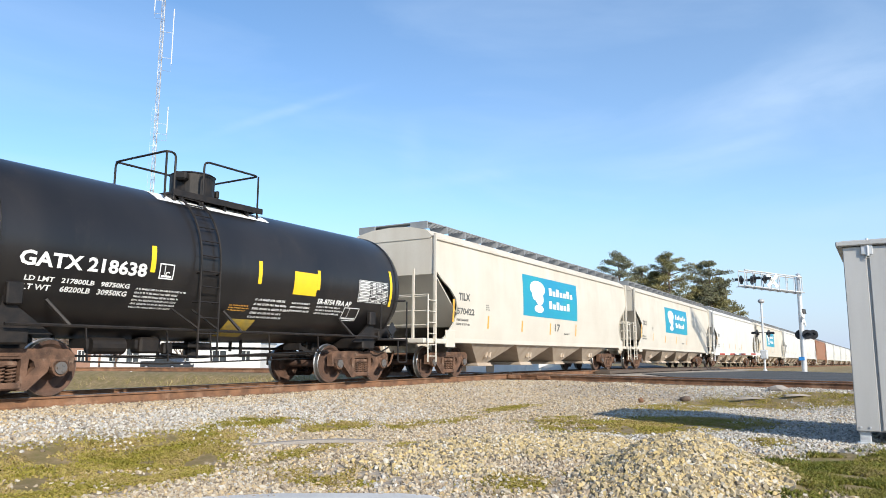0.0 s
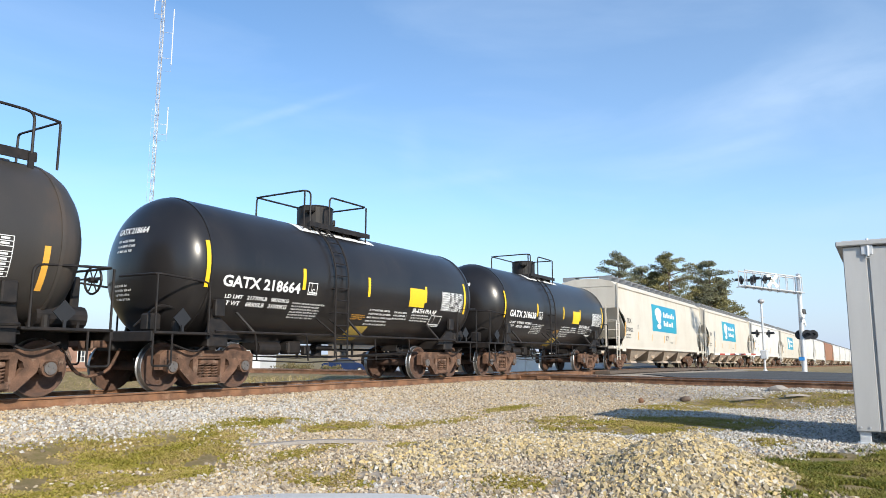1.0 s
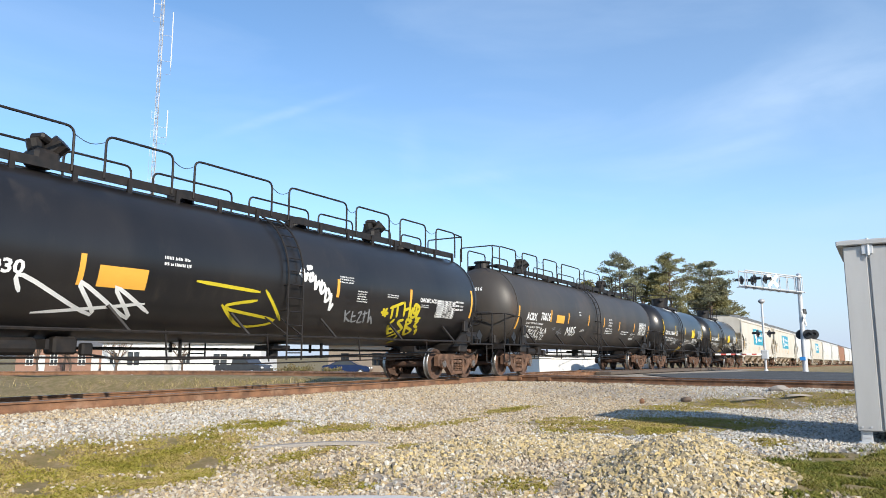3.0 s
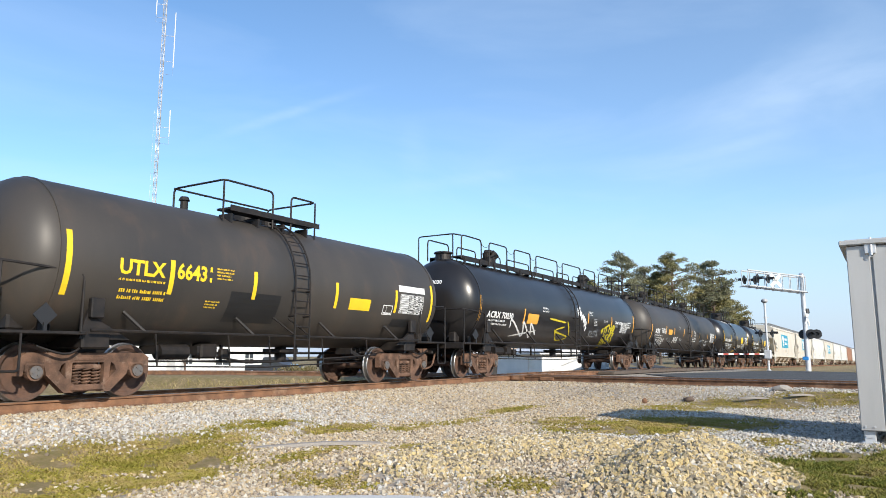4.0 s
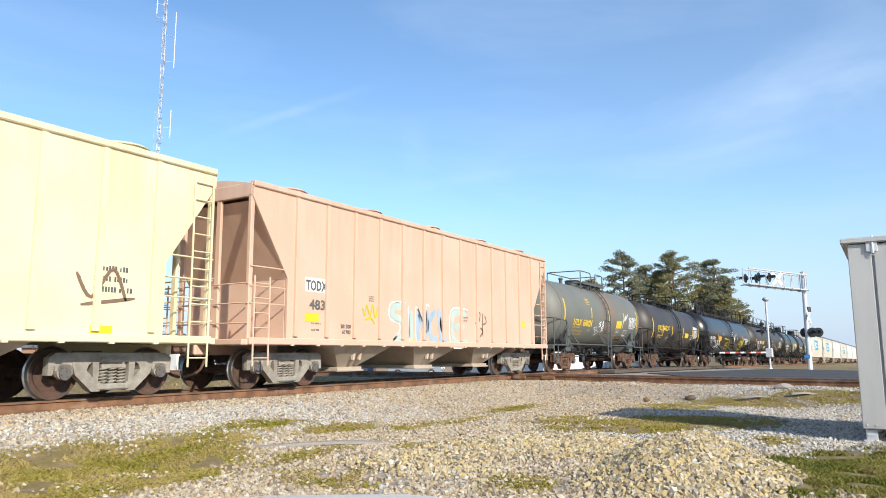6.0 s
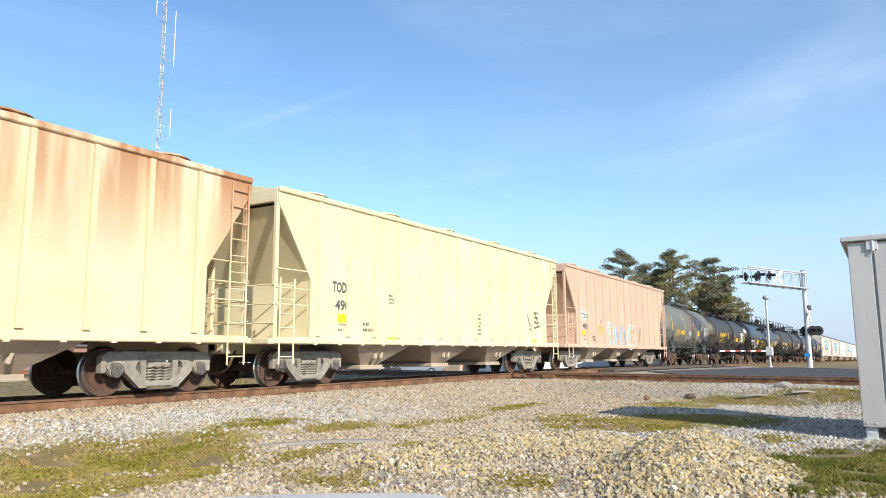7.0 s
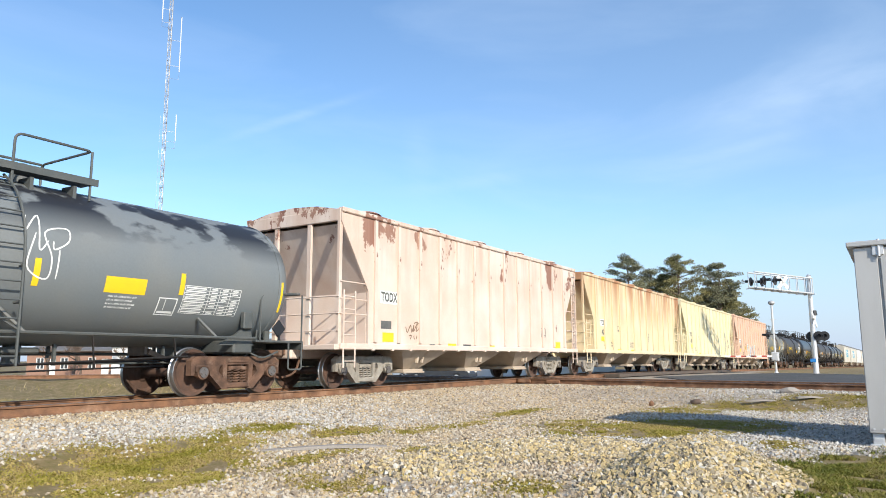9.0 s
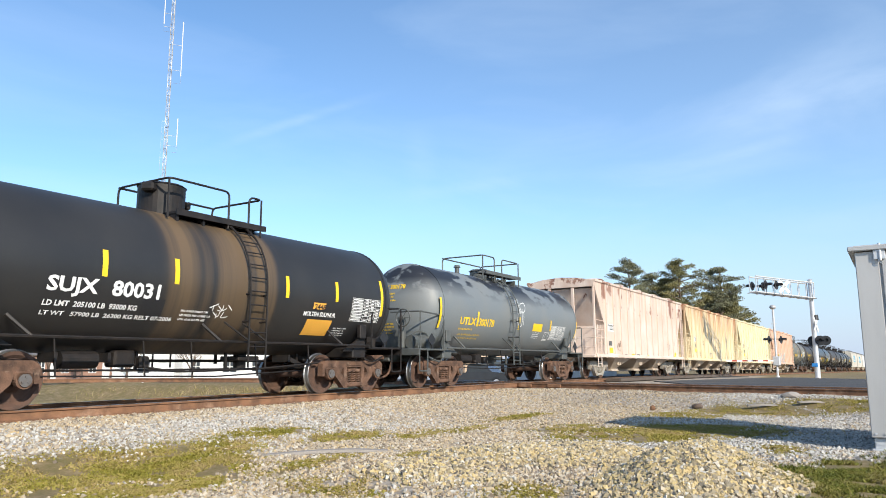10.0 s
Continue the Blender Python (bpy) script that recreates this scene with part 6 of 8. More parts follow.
# ---- level-crossing signals ----
def flasher(bm, c, way, r=0.26):
    """A round backplate with a lamp and a hood that points along way."""
    way = Vector(way).normalized()
    c = Vector(c)
    rod(bm, c - way * 0.015, c + way * 0.015, r, 20)
    rod(bm, c - way * 0.14, c, 0.11, 14)
    side = way.cross(Vector((0, 0, 1))).normalized()
    for k in range(9):
        a = radians(-20 + 220 * k / 8)
        p = c + 0.12 * (math.cos(a) * side + math.sin(a) * Vector((0, 0, 1)))
        q = c + 0.12 * (math.cos(a + 0.44) * side + math.sin(a + 0.44) * Vector((0, 0, 1)))
        ln = 0.34
        if k < 8:
            vs = [bm.verts.new(v) for v in (p, q, q + way * ln, p + way * ln)]
            bm.faces.new(vs)
            vs2 = [bm.verts.new(v) for v in (p * 1, p + way * ln, q + way * ln, q * 1)]
            for w in vs2:
                w.co += (w.co - c).normalized() * 0.008
            bm.faces.new(vs2)


def crossbuck(bm, c, across, s=0.6):
    across = Vector(across).normalized()
    up = Vector((0, 0, 1))
    n = across.cross(up)
    c = Vector(c)
    for d in ((across + up).normalized(), (across - up).normalized()):
        w = n.cross(d)
        q = []
        for o in (-0.012, 0.012):
            q.append([bm.verts.new(c + d * a * s + w * b * 0.11 + n * o) for a, b in ((-1, -1), (1, -1), (1, 1), (-1, 1))])
        bm.faces.new(q[0])
        bm.faces.new(q[1][::-1])
        for k in range(4):
            bm.faces.new((q[0][k], q[1][k], q[1][(k + 1) % 4], q[0][(k + 1) % 4]))


ARM_WAY = Vector((-0.75, 0.66, 0))
TRAFFIC = Vector((0.66, 0.75, 0))


def cantilever(m):
    c = thing("cantilever_signal", "silver cantilever level-crossing signal with dark flashing lamps", "crossing signal", m=m)
    steel, black = MAT["galvanised"], MAT["lamp_black"]
    bm = bmesh.new()
    rod(bm, (0, 0, -0.34), (0, 0, 6.25), 0.165, 20, 0.13)
    rod(bm, (0, 0, 6.25), (0, 0, 6.33), 0.17, 16, 0.05)
    part("post", bm, steel, c)
    bm = bmesh.new()
    for s in (-1, 1):
        for d in (Vector((1, 0, 0)), Vector((0, 1, 0))):
            q = d * s
            a, b = q * 0.155 + Vector((0, 0, -0.34)), q * 0.33 + Vector((0, 0, -0.34))
            n = Vector((-q.y, q.x, 0)) * 0.025
            A = [bm.verts.new(v + n) for v in (a + Vector((0, 0, 0.42)), a, b)]
            B = [bm.verts.new(v - n) for v in (a + Vector((0, 0, 0.42)), a, b)]
            bm.faces.new(A)
            bm.faces.new(B[::-1])
            for k in range(3):
                bm.faces.new((A[k], B[k], B[(k + 1) % 3], A[(k + 1) % 3]))
    bmesh.ops.recalc_face_normals(bm, faces=bm.faces[:])
    part("base_gusset", bm, MAT["galvanised"], c)
    L, z0, z1 = 4.35, 5.09, 6.05
    root = Vector((0, 0, 0))
    RISE = Vector((0, 0, 0.30))     # the arm climbs towards its tip
    for side in (-0.28, 0.28):
        bm = bmesh.new()
        o = TRAFFIC * side
        for z in (z0, z1):
            pipe(bm, [root + o + Vector((0, 0, z)), root + o + ARM_WAY * L + RISE + Vector((0, 0, z))], 0.05, 8)
        for k in range(8):
            a = (ARM_WAY * L + RISE) * k / 7
            pipe(bm, [o + a + Vector((0, 0, z0)), o + a + Vector((0, 0, z1))], 0.028, 6)
        part("arm", bm, steel, c)
    bm = bmesh.new()
    for k in range(8):
        a = (ARM_WAY * L + RISE) * k / 7
        pipe(bm, [a - TRAFFIC * 0.45 + Vector((0, 0, z0 - 0.03)), a + TRAFFIC * 0.5 + Vector((0, 0, z0 - 0.03))], 0.03, 6)
    for dy in (-0.18, 0.0, 0.18):
        a, b = TRAFFIC * dy + Vector((0, 0, z0 + 0.04)), ARM_WAY * L + RISE + TRAFFIC * dy + Vector((0, 0, z0 + 0.04))
        pipe(bm, [a, b], 0.03, 5)
    part("catwalk", bm, steel, c)
    for pos in (L - 0.45, L - 1.25):
        for s in (-1, 1):
            bm = bmesh.new()
            flasher(bm, ARM_WAY * (pos + 0.14 * s) + TRAFFIC * (-0.42 if s < 0 else 0.42) + Vector((0, 0, z0 + 0.72)), TRAFFIC * s + ARM_WAY * 0.55 * s, 0.28)
            part("flashing_lamp", bm, black, c, "dark hooded flashing lamp")
    bm = bmesh.new()
    crossbuck(bm, ARM_WAY * (L - 2.0) - TRAFFIC * 0.36 + Vector((0, 0, z0 + 0.65)), ARM_WAY, 0.52)
    part("crossbuck", bm, MAT["white"], c)
    bm = bmesh.new()
    crossbuck(bm, Vector((-0.24, -0.16, 3.45)), (0.985, -0.17, 0), 0.62)
    part("crossbuck", bm, MAT["white"], c)
    for s in (-1, 1):
        bm = bmesh.new()
        pipe(bm, [ARM_WAY * -0.1 * s + Vector((0, 0, 2.43)), -ARM_WAY * 0.45 + TRAFFIC * 0.35 * s + Vector((0, 0, 2.43))], 0.04, 6)
        flasher(bm, -ARM_WAY * 0.12 + TRAFFIC * 0.3 * s + Vector((0, 0, 2.45)), TRAFFIC * s - ARM_WAY * 0.8 * s, 0.30)
        flasher(bm, -ARM_WAY * 0.55 + TRAFFIC * 0.3 * s + Vector((0, 0, 2.45)), TRAFFIC * s - ARM_WAY * 0.8 * s, 0.30)
        part("flashing_lamp", bm, black, c, "dark hooded flashing lamp")
    bm = bmesh.new()
    rod(bm, (0.05, -0.12, 3.75), (0.05, -0.12, 4.05), 0.2, 20, 0.16)
    part("bell", bm, black, c)
    bm = bmesh.new()
    box(bm, (-0.2, 0.1, 0.95), (0.05, 0.34, 0.22), bevel=0.01)
    part("notice_plate", bm, MAT["blue_plate"], c, "small blue notice plate")
    return c


cantilever(pose(50.6, 4.36, -0.47))


def crossing_gate(m):
    c = thing("crossing_gate", "silver crossing gate mast with its striped arm lowered", "crossing gate", m=m)
    steel, black = MAT["galvanised"], MAT["lamp_black"]
    bm = bmesh.new()
    rod(bm, (0, 0, -0.28), (0, 0, 4.6), 0.075, 14)
    rod(bm, (0, 0, -0.32), (0, 0, 0.05), 0.30, 16, 0.10)
    part("mast", bm, steel, c)
    bm = bmesh.new()
    bmesh.ops.create_uvsphere(bm, u_segments=16, v_segments=10, radius=0.22, matrix=pose(0, 0, 4.74) @ Matrix.Diagonal((1, 1, 0.75, 1)))
    part("bell", bm, MAT["mast_steel"], c)
    bm = bmesh.new()
    box(bm, (0, 0, 1.05), (0.5, 0.45, 0.62), bevel=0.05)
    part("gate_machine", bm, steel, c)
    for s in (-1, 1):
        bm = bmesh.new()
        pipe(bm, [(0, 0, 2.55), Vector((0, 0, 2.55)) + ARM_WAY * 0.45 * s], 0.03, 6)
        flasher(bm, Vector((0, 0, 2.5)) + ARM_WAY * 0.5 * s, TRAFFIC * s + ARM_WAY * s * 0.6, 0.27)
        part("flashing_lamp", bm, black, c, "dark hooded flashing lamp")
    for k in range(9):
        bm = bmesh.new()
        a, b = ARM_WAY * (0.3 + 0.42 * k), ARM_WAY * (0.3 + 0.42 * (k + 1))
        o = Vector((0, 0, 1.08))
        mid = (a + b) / 2 + o
        yaw = math.degrees(math.atan2(ARM_WAY.y, ARM_WAY.x))
        box(bm, mid, ((b - a).length, 0.04, 0.10), (0, 0, yaw))
        part("gate_arm", bm, MAT["gate_red"] if k % 2 else MAT["white"], c)
    bm = bmesh.new()
    pipe(bm, [Vector((0, 0, 3.6)) - ARM_WAY * 0.25, Vector((0, 0, 3.6)) + ARM_WAY * 0.2], 0.02, 5)
    part("bracket", bm, steel, c)
    return c


crossing_gate(pose(54.3, 7.12, -0.32))


# ---- radio mast ----
def radio_mast(m):
    c = thing("radio_mast", "tall thin steel lattice radio mast with white aerials", "radio mast", m=m)
    H, w = 64.0, 0.30
    legs = [Vector((w * math.cos(a), w * math.sin(a), 0)) for a in (0.3, 0.3 + math.tau / 3, 0.3 + 2 * math.tau / 3)]
    for p in legs:
        bm = bmesh.new()
        pipe(bm, [p, p + Vector((0, 0, H))], 0.048, 5)
        part("leg", bm, MAT["mast_steel"], c)
    bm = bmesh.new()
    n = 76
    for k in range(n):
        z0, z1 = H * k / n, H * (k + 1) / n
        for i in range(3):
            a, b = legs[i], legs[(i + 1) % 3]
            if k % 2:
                a, b = b, a
            pipe(bm, [a + Vector((0, 0, z0)), b + Vector((0, 0, z1))], 0.028, 3)
            pipe(bm, [a + Vector((0, 0, z0)), b + Vector((0, 0, z0))], 0.03, 3)
    part("lattice", bm, MAT["mast_steel"], c)
    right = Vector((0.80, -0.60, 0))
    for z0, z1, d, brackets in ((46.3, 55.4, 1.55, (47.2, 51.4)), (35.2, 39.4, 1.5, (35.0, 36.6)), (54.6, 62.0, -1.3, (54.2, 56.4))):
        bm = bmesh.new()
        p = right * d
        rod(bm, p + Vector((0, 0, z0)), p + Vector((0, 0, z1)), 0.07, 8)
        part("aerial", bm, MAT["white"], c, "white tube aerial")
        for z in brackets:
            bm = bmesh.new()
            pipe(bm, [Vector((0, 0, z)), p + Vector((0, 0, z))], 0.03, 4)
            part("bracket", bm, MAT["mast_steel"], c)
        bm = bmesh.new()
        pipe(bm, [p + Vector((0, 0, z0)), p + Vector((0, 0, z0 - 1.2)), Vector((0, 0, z0 - 1.2))], 0.02, 4)
        part("bracket", bm, MAT["mast_steel"], c)
    bm = bmesh.new()
    for k in range(26):
        z = 15 + k * 0.95
        pipe(bm, [Vector((0, 0, z)), -right * 0.75 + Vector((0, 0, z))], 0.012, 3)
    pipe(bm, [-right * 0.75 + Vector((0, 0, 15)), -right * 0.75 + Vector((0, 0, 39))], 0.014, 3)
    part("cable_ladder", bm, MAT["mast_steel"], c)
    return c


radio_mast(pose(67.2, 92.2, -1.2))


# ---- trees ----
def tube(bm, pts, radii, n=7):
    rings = []
    for i, p in enumerate(pts):
        d = (Vector(pts[min(i + 1, len(pts) - 1)]) - Vector(pts[max(i - 1, 0)])).normalized()
        u = d.orthogonal().normalized()
        s = d.cross(u)
        rings.append([bm.verts.new(Vector(p) + radii[i] * (math.cos(k * math.tau / n) * u + math.sin(k * math.tau / n) * s)) for k in range(n)])
    for A, B in zip(rings, rings[1:]):
        for k in range(n):
            bm.faces.new((A[k], A[(k + 1) % n], B[(k + 1) % n], B[k]))


def pine(x, y, H, spreadr, seed, base=-1.2, low=0.30):
    rnd = random.Random(seed)
    c = thing("pine_tree", "tall dark green pine with a bare trunk and clumped crown", "tree", "pines beyond the crossing", m=pose(x, y, base, 0, 0, rnd.uniform(0, 360)))
    bm = bmesh.new()
    trunk = [Vector((0.15 * math.sin(k * 0.9 + seed), 0.15 * math.cos(k * 0.7 + seed), H * k / 9)) for k in range(10)]
    tube(bm, trunk, [0.32 * (1 - 0.085 * k) for k in range(10)], 8)
    clumps = []
    n = 40
    for k in range(n):
        t = low + (0.97 - low) * (k / (n - 1))
        z = H * t
        full = math.sin(math.pi * min(1, (t - low) / (1 - low) * 0.80 + 0.10))
        reach = spreadr * (0.35 + 0.8 * full) * rnd.uniform(0.45, 1.15)
        if t > 0.92:
            reach *= 0.6
        a = k * 2.4 + rnd.uniform(-0.6, 0.6)
        tip = Vector((reach * math.cos(a), reach * math.sin(a), z + rnd.uniform(-0.3, 0.8)))
        root = Vector((0, 0, z - reach * 0.22))
        mid = root.lerp(tip, 0.5) + Vector((0, 0, -0.15))
        tube(bm, [root, mid, tip], [0.10, 0.07, 0.03], 5)
        if t < low + 0.08 and rnd.random() < 0.5:
            continue                     # dead lower limbs
        clumps.append((tip, rnd.uniform(0.8, 1.35)))
        clumps.append((mid + Vector((rnd.uniform(-0.7, 0.7), rnd.uniform(-0.7, 0.7), 0.3)), rnd.uniform(0.6, 1.1)))
        for _ in range(3):
            q = root.lerp(tip, rnd.uniform(0.55, 0.95)) + Vector((-math.sin(a), math.cos(a), 0)) * rnd.uniform(-1.1, 1.1)
            twig = q + Vector((0, 0, rnd.uniform(0.0, 0.5)))
            tube(bm, [root.lerp(tip, 0.55), twig], [0.04, 0.02], 4)
            clumps.append((twig, rnd.uniform(0.55, 1.1)))
    clumps.append((Vector((0, 0, H - 0.2)), 0.9))
    part("trunk", bm, MAT["bark"], c)
    rs = np.random.RandomState(seed)
    V, F = [], []
    base_i = 0
    for p, r in clumps:
        m = int(70 * r + 22)
        d = rs.normal(size=(m, 3))
        d /= np.linalg.norm(d, axis=1)[:, None]
        pos = np.array(p) + d * (r * rs.uniform(0.25, 1.0, (m, 1))) * np.array([1, 1, 0.40])
        out = d * np.array([1, 1, 0.6]) + rs.normal(0, 0.35, (m, 3)) + np.array([0, 0, 0.25])
        out /= np.linalg.norm(out, axis=1)[:, None]
        side = np.cross(out, rs.normal(size=(m, 3)))
        side /= np.linalg.norm(side, axis=1)[:, None]
        ln = rs.uniform(0.20, 0.42, (m, 1))
        wd = rs.uniform(0.035, 0.085, (m, 1))
        quad = np.stack([pos - side * wd * 0.5, pos + side * wd * 0.5, pos + out * ln * 0.7 + side * wd, pos + out * ln, pos + out * ln * 0.7 - side * wd], 1)
        V.append(quad.reshape(-1, 3))
        F += [tuple(base_i + 5 * k + j for j in range(5)) for k in range(m)]
        base_i += 5 * m
    me = bpy.data.meshes.new("crown")
    me.from_pydata(np.concatenate(V), [], F)
    me.materials.append(MAT["needles_grey" if H > 19.7 and seed != 42 else "needles"])
    part("crown", me, None, c)


for i, (x, y, z, r) in enumerate(((136.2, 43.0, 20.2, 3.6), (148, 42.0, 18.8, 4.0), (139.6, 34.2, 19.9, 4.3), (143, 38.0, 17.0, 3.8), (147.0, 28.4, 19.0, 4.4), (157.6, 30.6, 16.4, 3.6), (150, 28.0, 13.6, 3.2), (166, 29.8, 12.6, 3.4), (143.2, 51.9, 15.9, 3.2), (176, 29.6, 11.0, 3.2), (160, 33, 15.0, 4.0))):
    pine(x, y, z + 1.2, r, 40 + i)


def bare_tree(x, y, H, seed, base=-1.1):
    rnd = random.Random(seed)
    c = thing("bare_tree", "leafless grey-brown winter tree beyond the field", "tree", "bare trees beyond the field", m=pose(x, y, base))
    bm = bmesh.new()

    def grow(p, d, ln, r, depth):
        q = p + d * ln
        tube(bm, [p, p.lerp(q, 0.5) + Vector((rnd.uniform(-1, 1), rnd.uniform(-1, 1), 0)) * ln * 0.06, q], [r, r * 0.85, r * 0.7], 5 if depth < 3 else 3)
        if depth < 5:
            for _ in range(3 if depth < 4 else 2):
                e = (d + Vector((rnd.uniform(-1, 1), rnd.uniform(-1, 1), rnd.uniform(-0.25, 0.6))) * 0.75).normalized()
                grow(q, e, ln * rnd.uniform(0.6, 0.85), r * 0.62, depth + 1)
    grow(Vector((0, 0, 0)), Vector((0, 0, 1)), H * 0.24, H * 0.03, 0)
    part("trunk", bm, MAT["bark"], c)


for i, (x, y, H) in enumerate(((40.5, 72.0, 5.2), (42.5, 69.5, 4.6), (45.5, 66.5, 5.0), (44.5, 74, 5.5), (186, 24.5, 11.0), (49.5, 61.5, 4.4))):
    bare_tree(x, y, H, 70 + i)


def bush(x, y, r, seed, mat, base):
    rs = np.random.RandomState(seed)
    c = thing("bush", "scrubby olive and brown bush beside the far road", "bush", m=pose(x, y, base))
    m = 2600
    d = rs.normal(size=(m, 3))
    d /= np.linalg.norm(d, axis=1)[:, None]
    d[:, 2] = np.abs(d[:, 2])
    lump_k = 1 + 0.3 * np.sin(d[:, :1] * 7 + seed) * np.cos(d[:, 1:2] * 6)
    pos = d * r * rs.uniform(0.5, 1.0, (m, 1)) * lump_k * np.array([1.5, 1.5, 0.8])
    side = rs.normal(size=(m, 3)) * 0.05
    up = rs.normal(size=(m, 3)) * 0.06 + d * 0.1
    q = np.stack([pos - side, pos + side, pos + up], 1).reshape(-1, 3)
    me = bpy.data.meshes.new("foliage")
    me.from_pydata(q, [], [(3 * k, 3 * k + 1, 3 * k + 2) for k in range(m)])
    me.materials.append(mat)
    part("foliage", me, None, c)


bush(45.0, 41.8, 1.3, 3, MAT["needles_dry"], -1.1)
bush(46.8, 39.5, 1.0, 4, MAT["needles_dry"], -1.1)


# ---- buildings beyond the field ----
def house(p, q, depth, h, wall, roof, label, windows, doors=(), pitch=0.9, base=-1.15, siding=False):
    """A low house whose front runs from p to q; windows and doors are (along, width, sill, height)."""
    p, q = Vector((*p, 0)), Vector((*q, 0))
    L = (q - p).length
    way = (q - p).normalized()
    m = Matrix.Translation((p.x, p.y, base)) @ Matrix(((way.x, -way.y, 0, 0), (way.y, way.x, 0, 0), (0, 0, 1, 0), (0, 0, 0, 1)))
    c = thing("house", label, "house", m=m)
    holes = sorted([(a - w / 2, a + w / 2, s, s + hh) for a, w, s, hh in list(windows) + list(doors)])
    bm = bmesh.new()
    x = 0.0
    for a, b, s, t in holes:
        if a > x:
            box(bm, ((x + a) / 2, 0.12, h / 2), (a - x, 0.24, h))
        if s > 0.02:
            box(bm, ((a + b) / 2, 0.12, s / 2), (b - a, 0.24, s))
        box(bm, ((a + b) / 2, 0.12, (t + h) / 2), (b - a, 0.24, h - t))
        x = b
    if x < L:
        box(bm, ((x + L) / 2, 0.12, h / 2), (L - x, 0.24, h))
    if siding:
        for k in range(int(h / 0.22)):
            box(bm, (L - (L - x) / 2, -0.008, 0.1 + 0.22 * k), (max(0.1, L - x), 0.02, 0.19), (4, 0, 0))
    box(bm, (0.12, depth / 2, h / 2), (0.24, depth - 0.5, h))
    box(bm, (L - 0.12, depth / 2, h / 2), (0.24, depth - 0.5, h))
    box(bm, (L / 2, depth - 0.12, h / 2), (L, 0.24, h))
    part("wall", bm, MAT[wall], c)
    bm = bmesh.new()
    prismy = [(-0.35, h), (depth / 2, h + pitch), (depth + 0.35, h), (depth + 0.35, h - 0.12), (-0.35, h - 0.12)]
    A = [bm.verts.new((-0.3, y, z)) for y, z in prismy]
    B = [bm.verts.new((L + 0.3, y, z)) for y, z in prismy]
    bm.faces.new(A)
    bm.faces.new(B[::-1])
    for k in range(5):
        bm.faces.new((A[k], B[k], B[(k + 1) % 5], A[(k + 1) % 5]))
    bmesh.ops.recalc_face_normals(bm, faces=bm.faces[:])
    part("roof", bm, MAT[roof], c)
    for a, w, s, hh in windows:
        bm = bmesh.new()
        for dx in (-w / 2 + 0.04, 0, w / 2 - 0.04):
            box(bm, (a + dx, 0.06, s + hh / 2), (0.07, 0.1, hh))
        for dz in (0.04, hh / 2, hh - 0.04):
            box(bm, (a, 0.06, s + dz), (w, 0.1, 0.07))
        win = part("window", bm, MAT["dark_trim"] if wall == "stucco" else MAT["white"], c)
        bm = bmesh.new()
        box(bm, (a, 0.14, s + hh / 2), (w - 0.02, 0.02, hh - 0.02))
        part("pane", bm, MAT["pane"], win)
    for a, w, s, hh in doors:
        bm = bmesh.new()
        box(bm, (a, 0.10, s + hh / 2), (w - 0.02, 0.06, hh - 0.02))
        part("door", bm, MAT["dark_trim"] if wall == "stucco" else MAT["white"], c)
    return c


house((44.3, 83.0), (50.5, 73.2), 8, 3.0, "brick", "roof_grey", "row of low red brick houses with white windows", [(1.5, 0.9, 0.9, 1.3), (4.2, 0.9, 0.9, 1.3), (7.3, 0.9, 0.9, 1.3), (10.3, 0.9, 0.9, 1.3)], [(2.8, 0.9, 0, 2.05), (8.8, 0.9, 0, 2.05)])
house((45.2, 68.6), (48.6, 63.2), 7, 3.4, "white_board", "roof_grey", "white boarded house with shaded windows", [(1.2, 0.9, 1.0, 1.3), (3.2, 1.4, 0.9, 1.5)], [(5.2, 0.9, 0, 2.05)], siding=True)
house((50.3, 65.0), (55.6, 56.6), 8, 3.3, "white_board", "roof_grey", "long low white boarded building", [(2.0, 1.0, 1.0, 1.2), (5.6, 1.6, 0.9, 1.3), (8.4, 1.0, 1.0, 1.2)], [(3.8, 0.9, 0, 2.05)], siding=True)
house((57.0, 48.5), (54.3, 31.9), 9, 3.0, "stucco", "roof_grey", "beige stucco house with dark-framed windows", [(2.5, 1.2, 0.9, 1.2), (7.0, 1.2, 0.9, 1.2), (15.2, 1.35, 0.85, 1.15)], [(12.7, 0.95, 0, 2.1)], base=-1.1)
house((55.0, 31.2), (48.6, 21.5), 6, 1.9, "white_board", "roof_white", "low white painted outbuilding beside the beige house", [], [(10.2, 0.9, 0, 1.7)], pitch=0.35, base=-1.0)


def wheelie_bin(x, y):
    c = thing("rubbish_bin", "dark grey wheeled rubbish bin by the white wall", "bin", m=pose(x, y, ground_height(x, y), 0, 0, 30))
    bm = bmesh.new()
    r = bmesh.ops.create_cone(bm, cap_ends=True, segments=4, radius1=0.36, radius2=0.46, depth=0.95, matrix=pose(0, 0, 0.5, 0, 0, 45))
    part("body", bm, MAT["dark_trim"], c)
    bm = bmesh.new()
    box(bm, (0, 0, 1.01), (0.7, 0.72, 0.08), (0, 4, 0), bevel=0.02)
    part("lid", bm, MAT["dark_trim"], c)


wheelie_bin(49.6, 26.0)


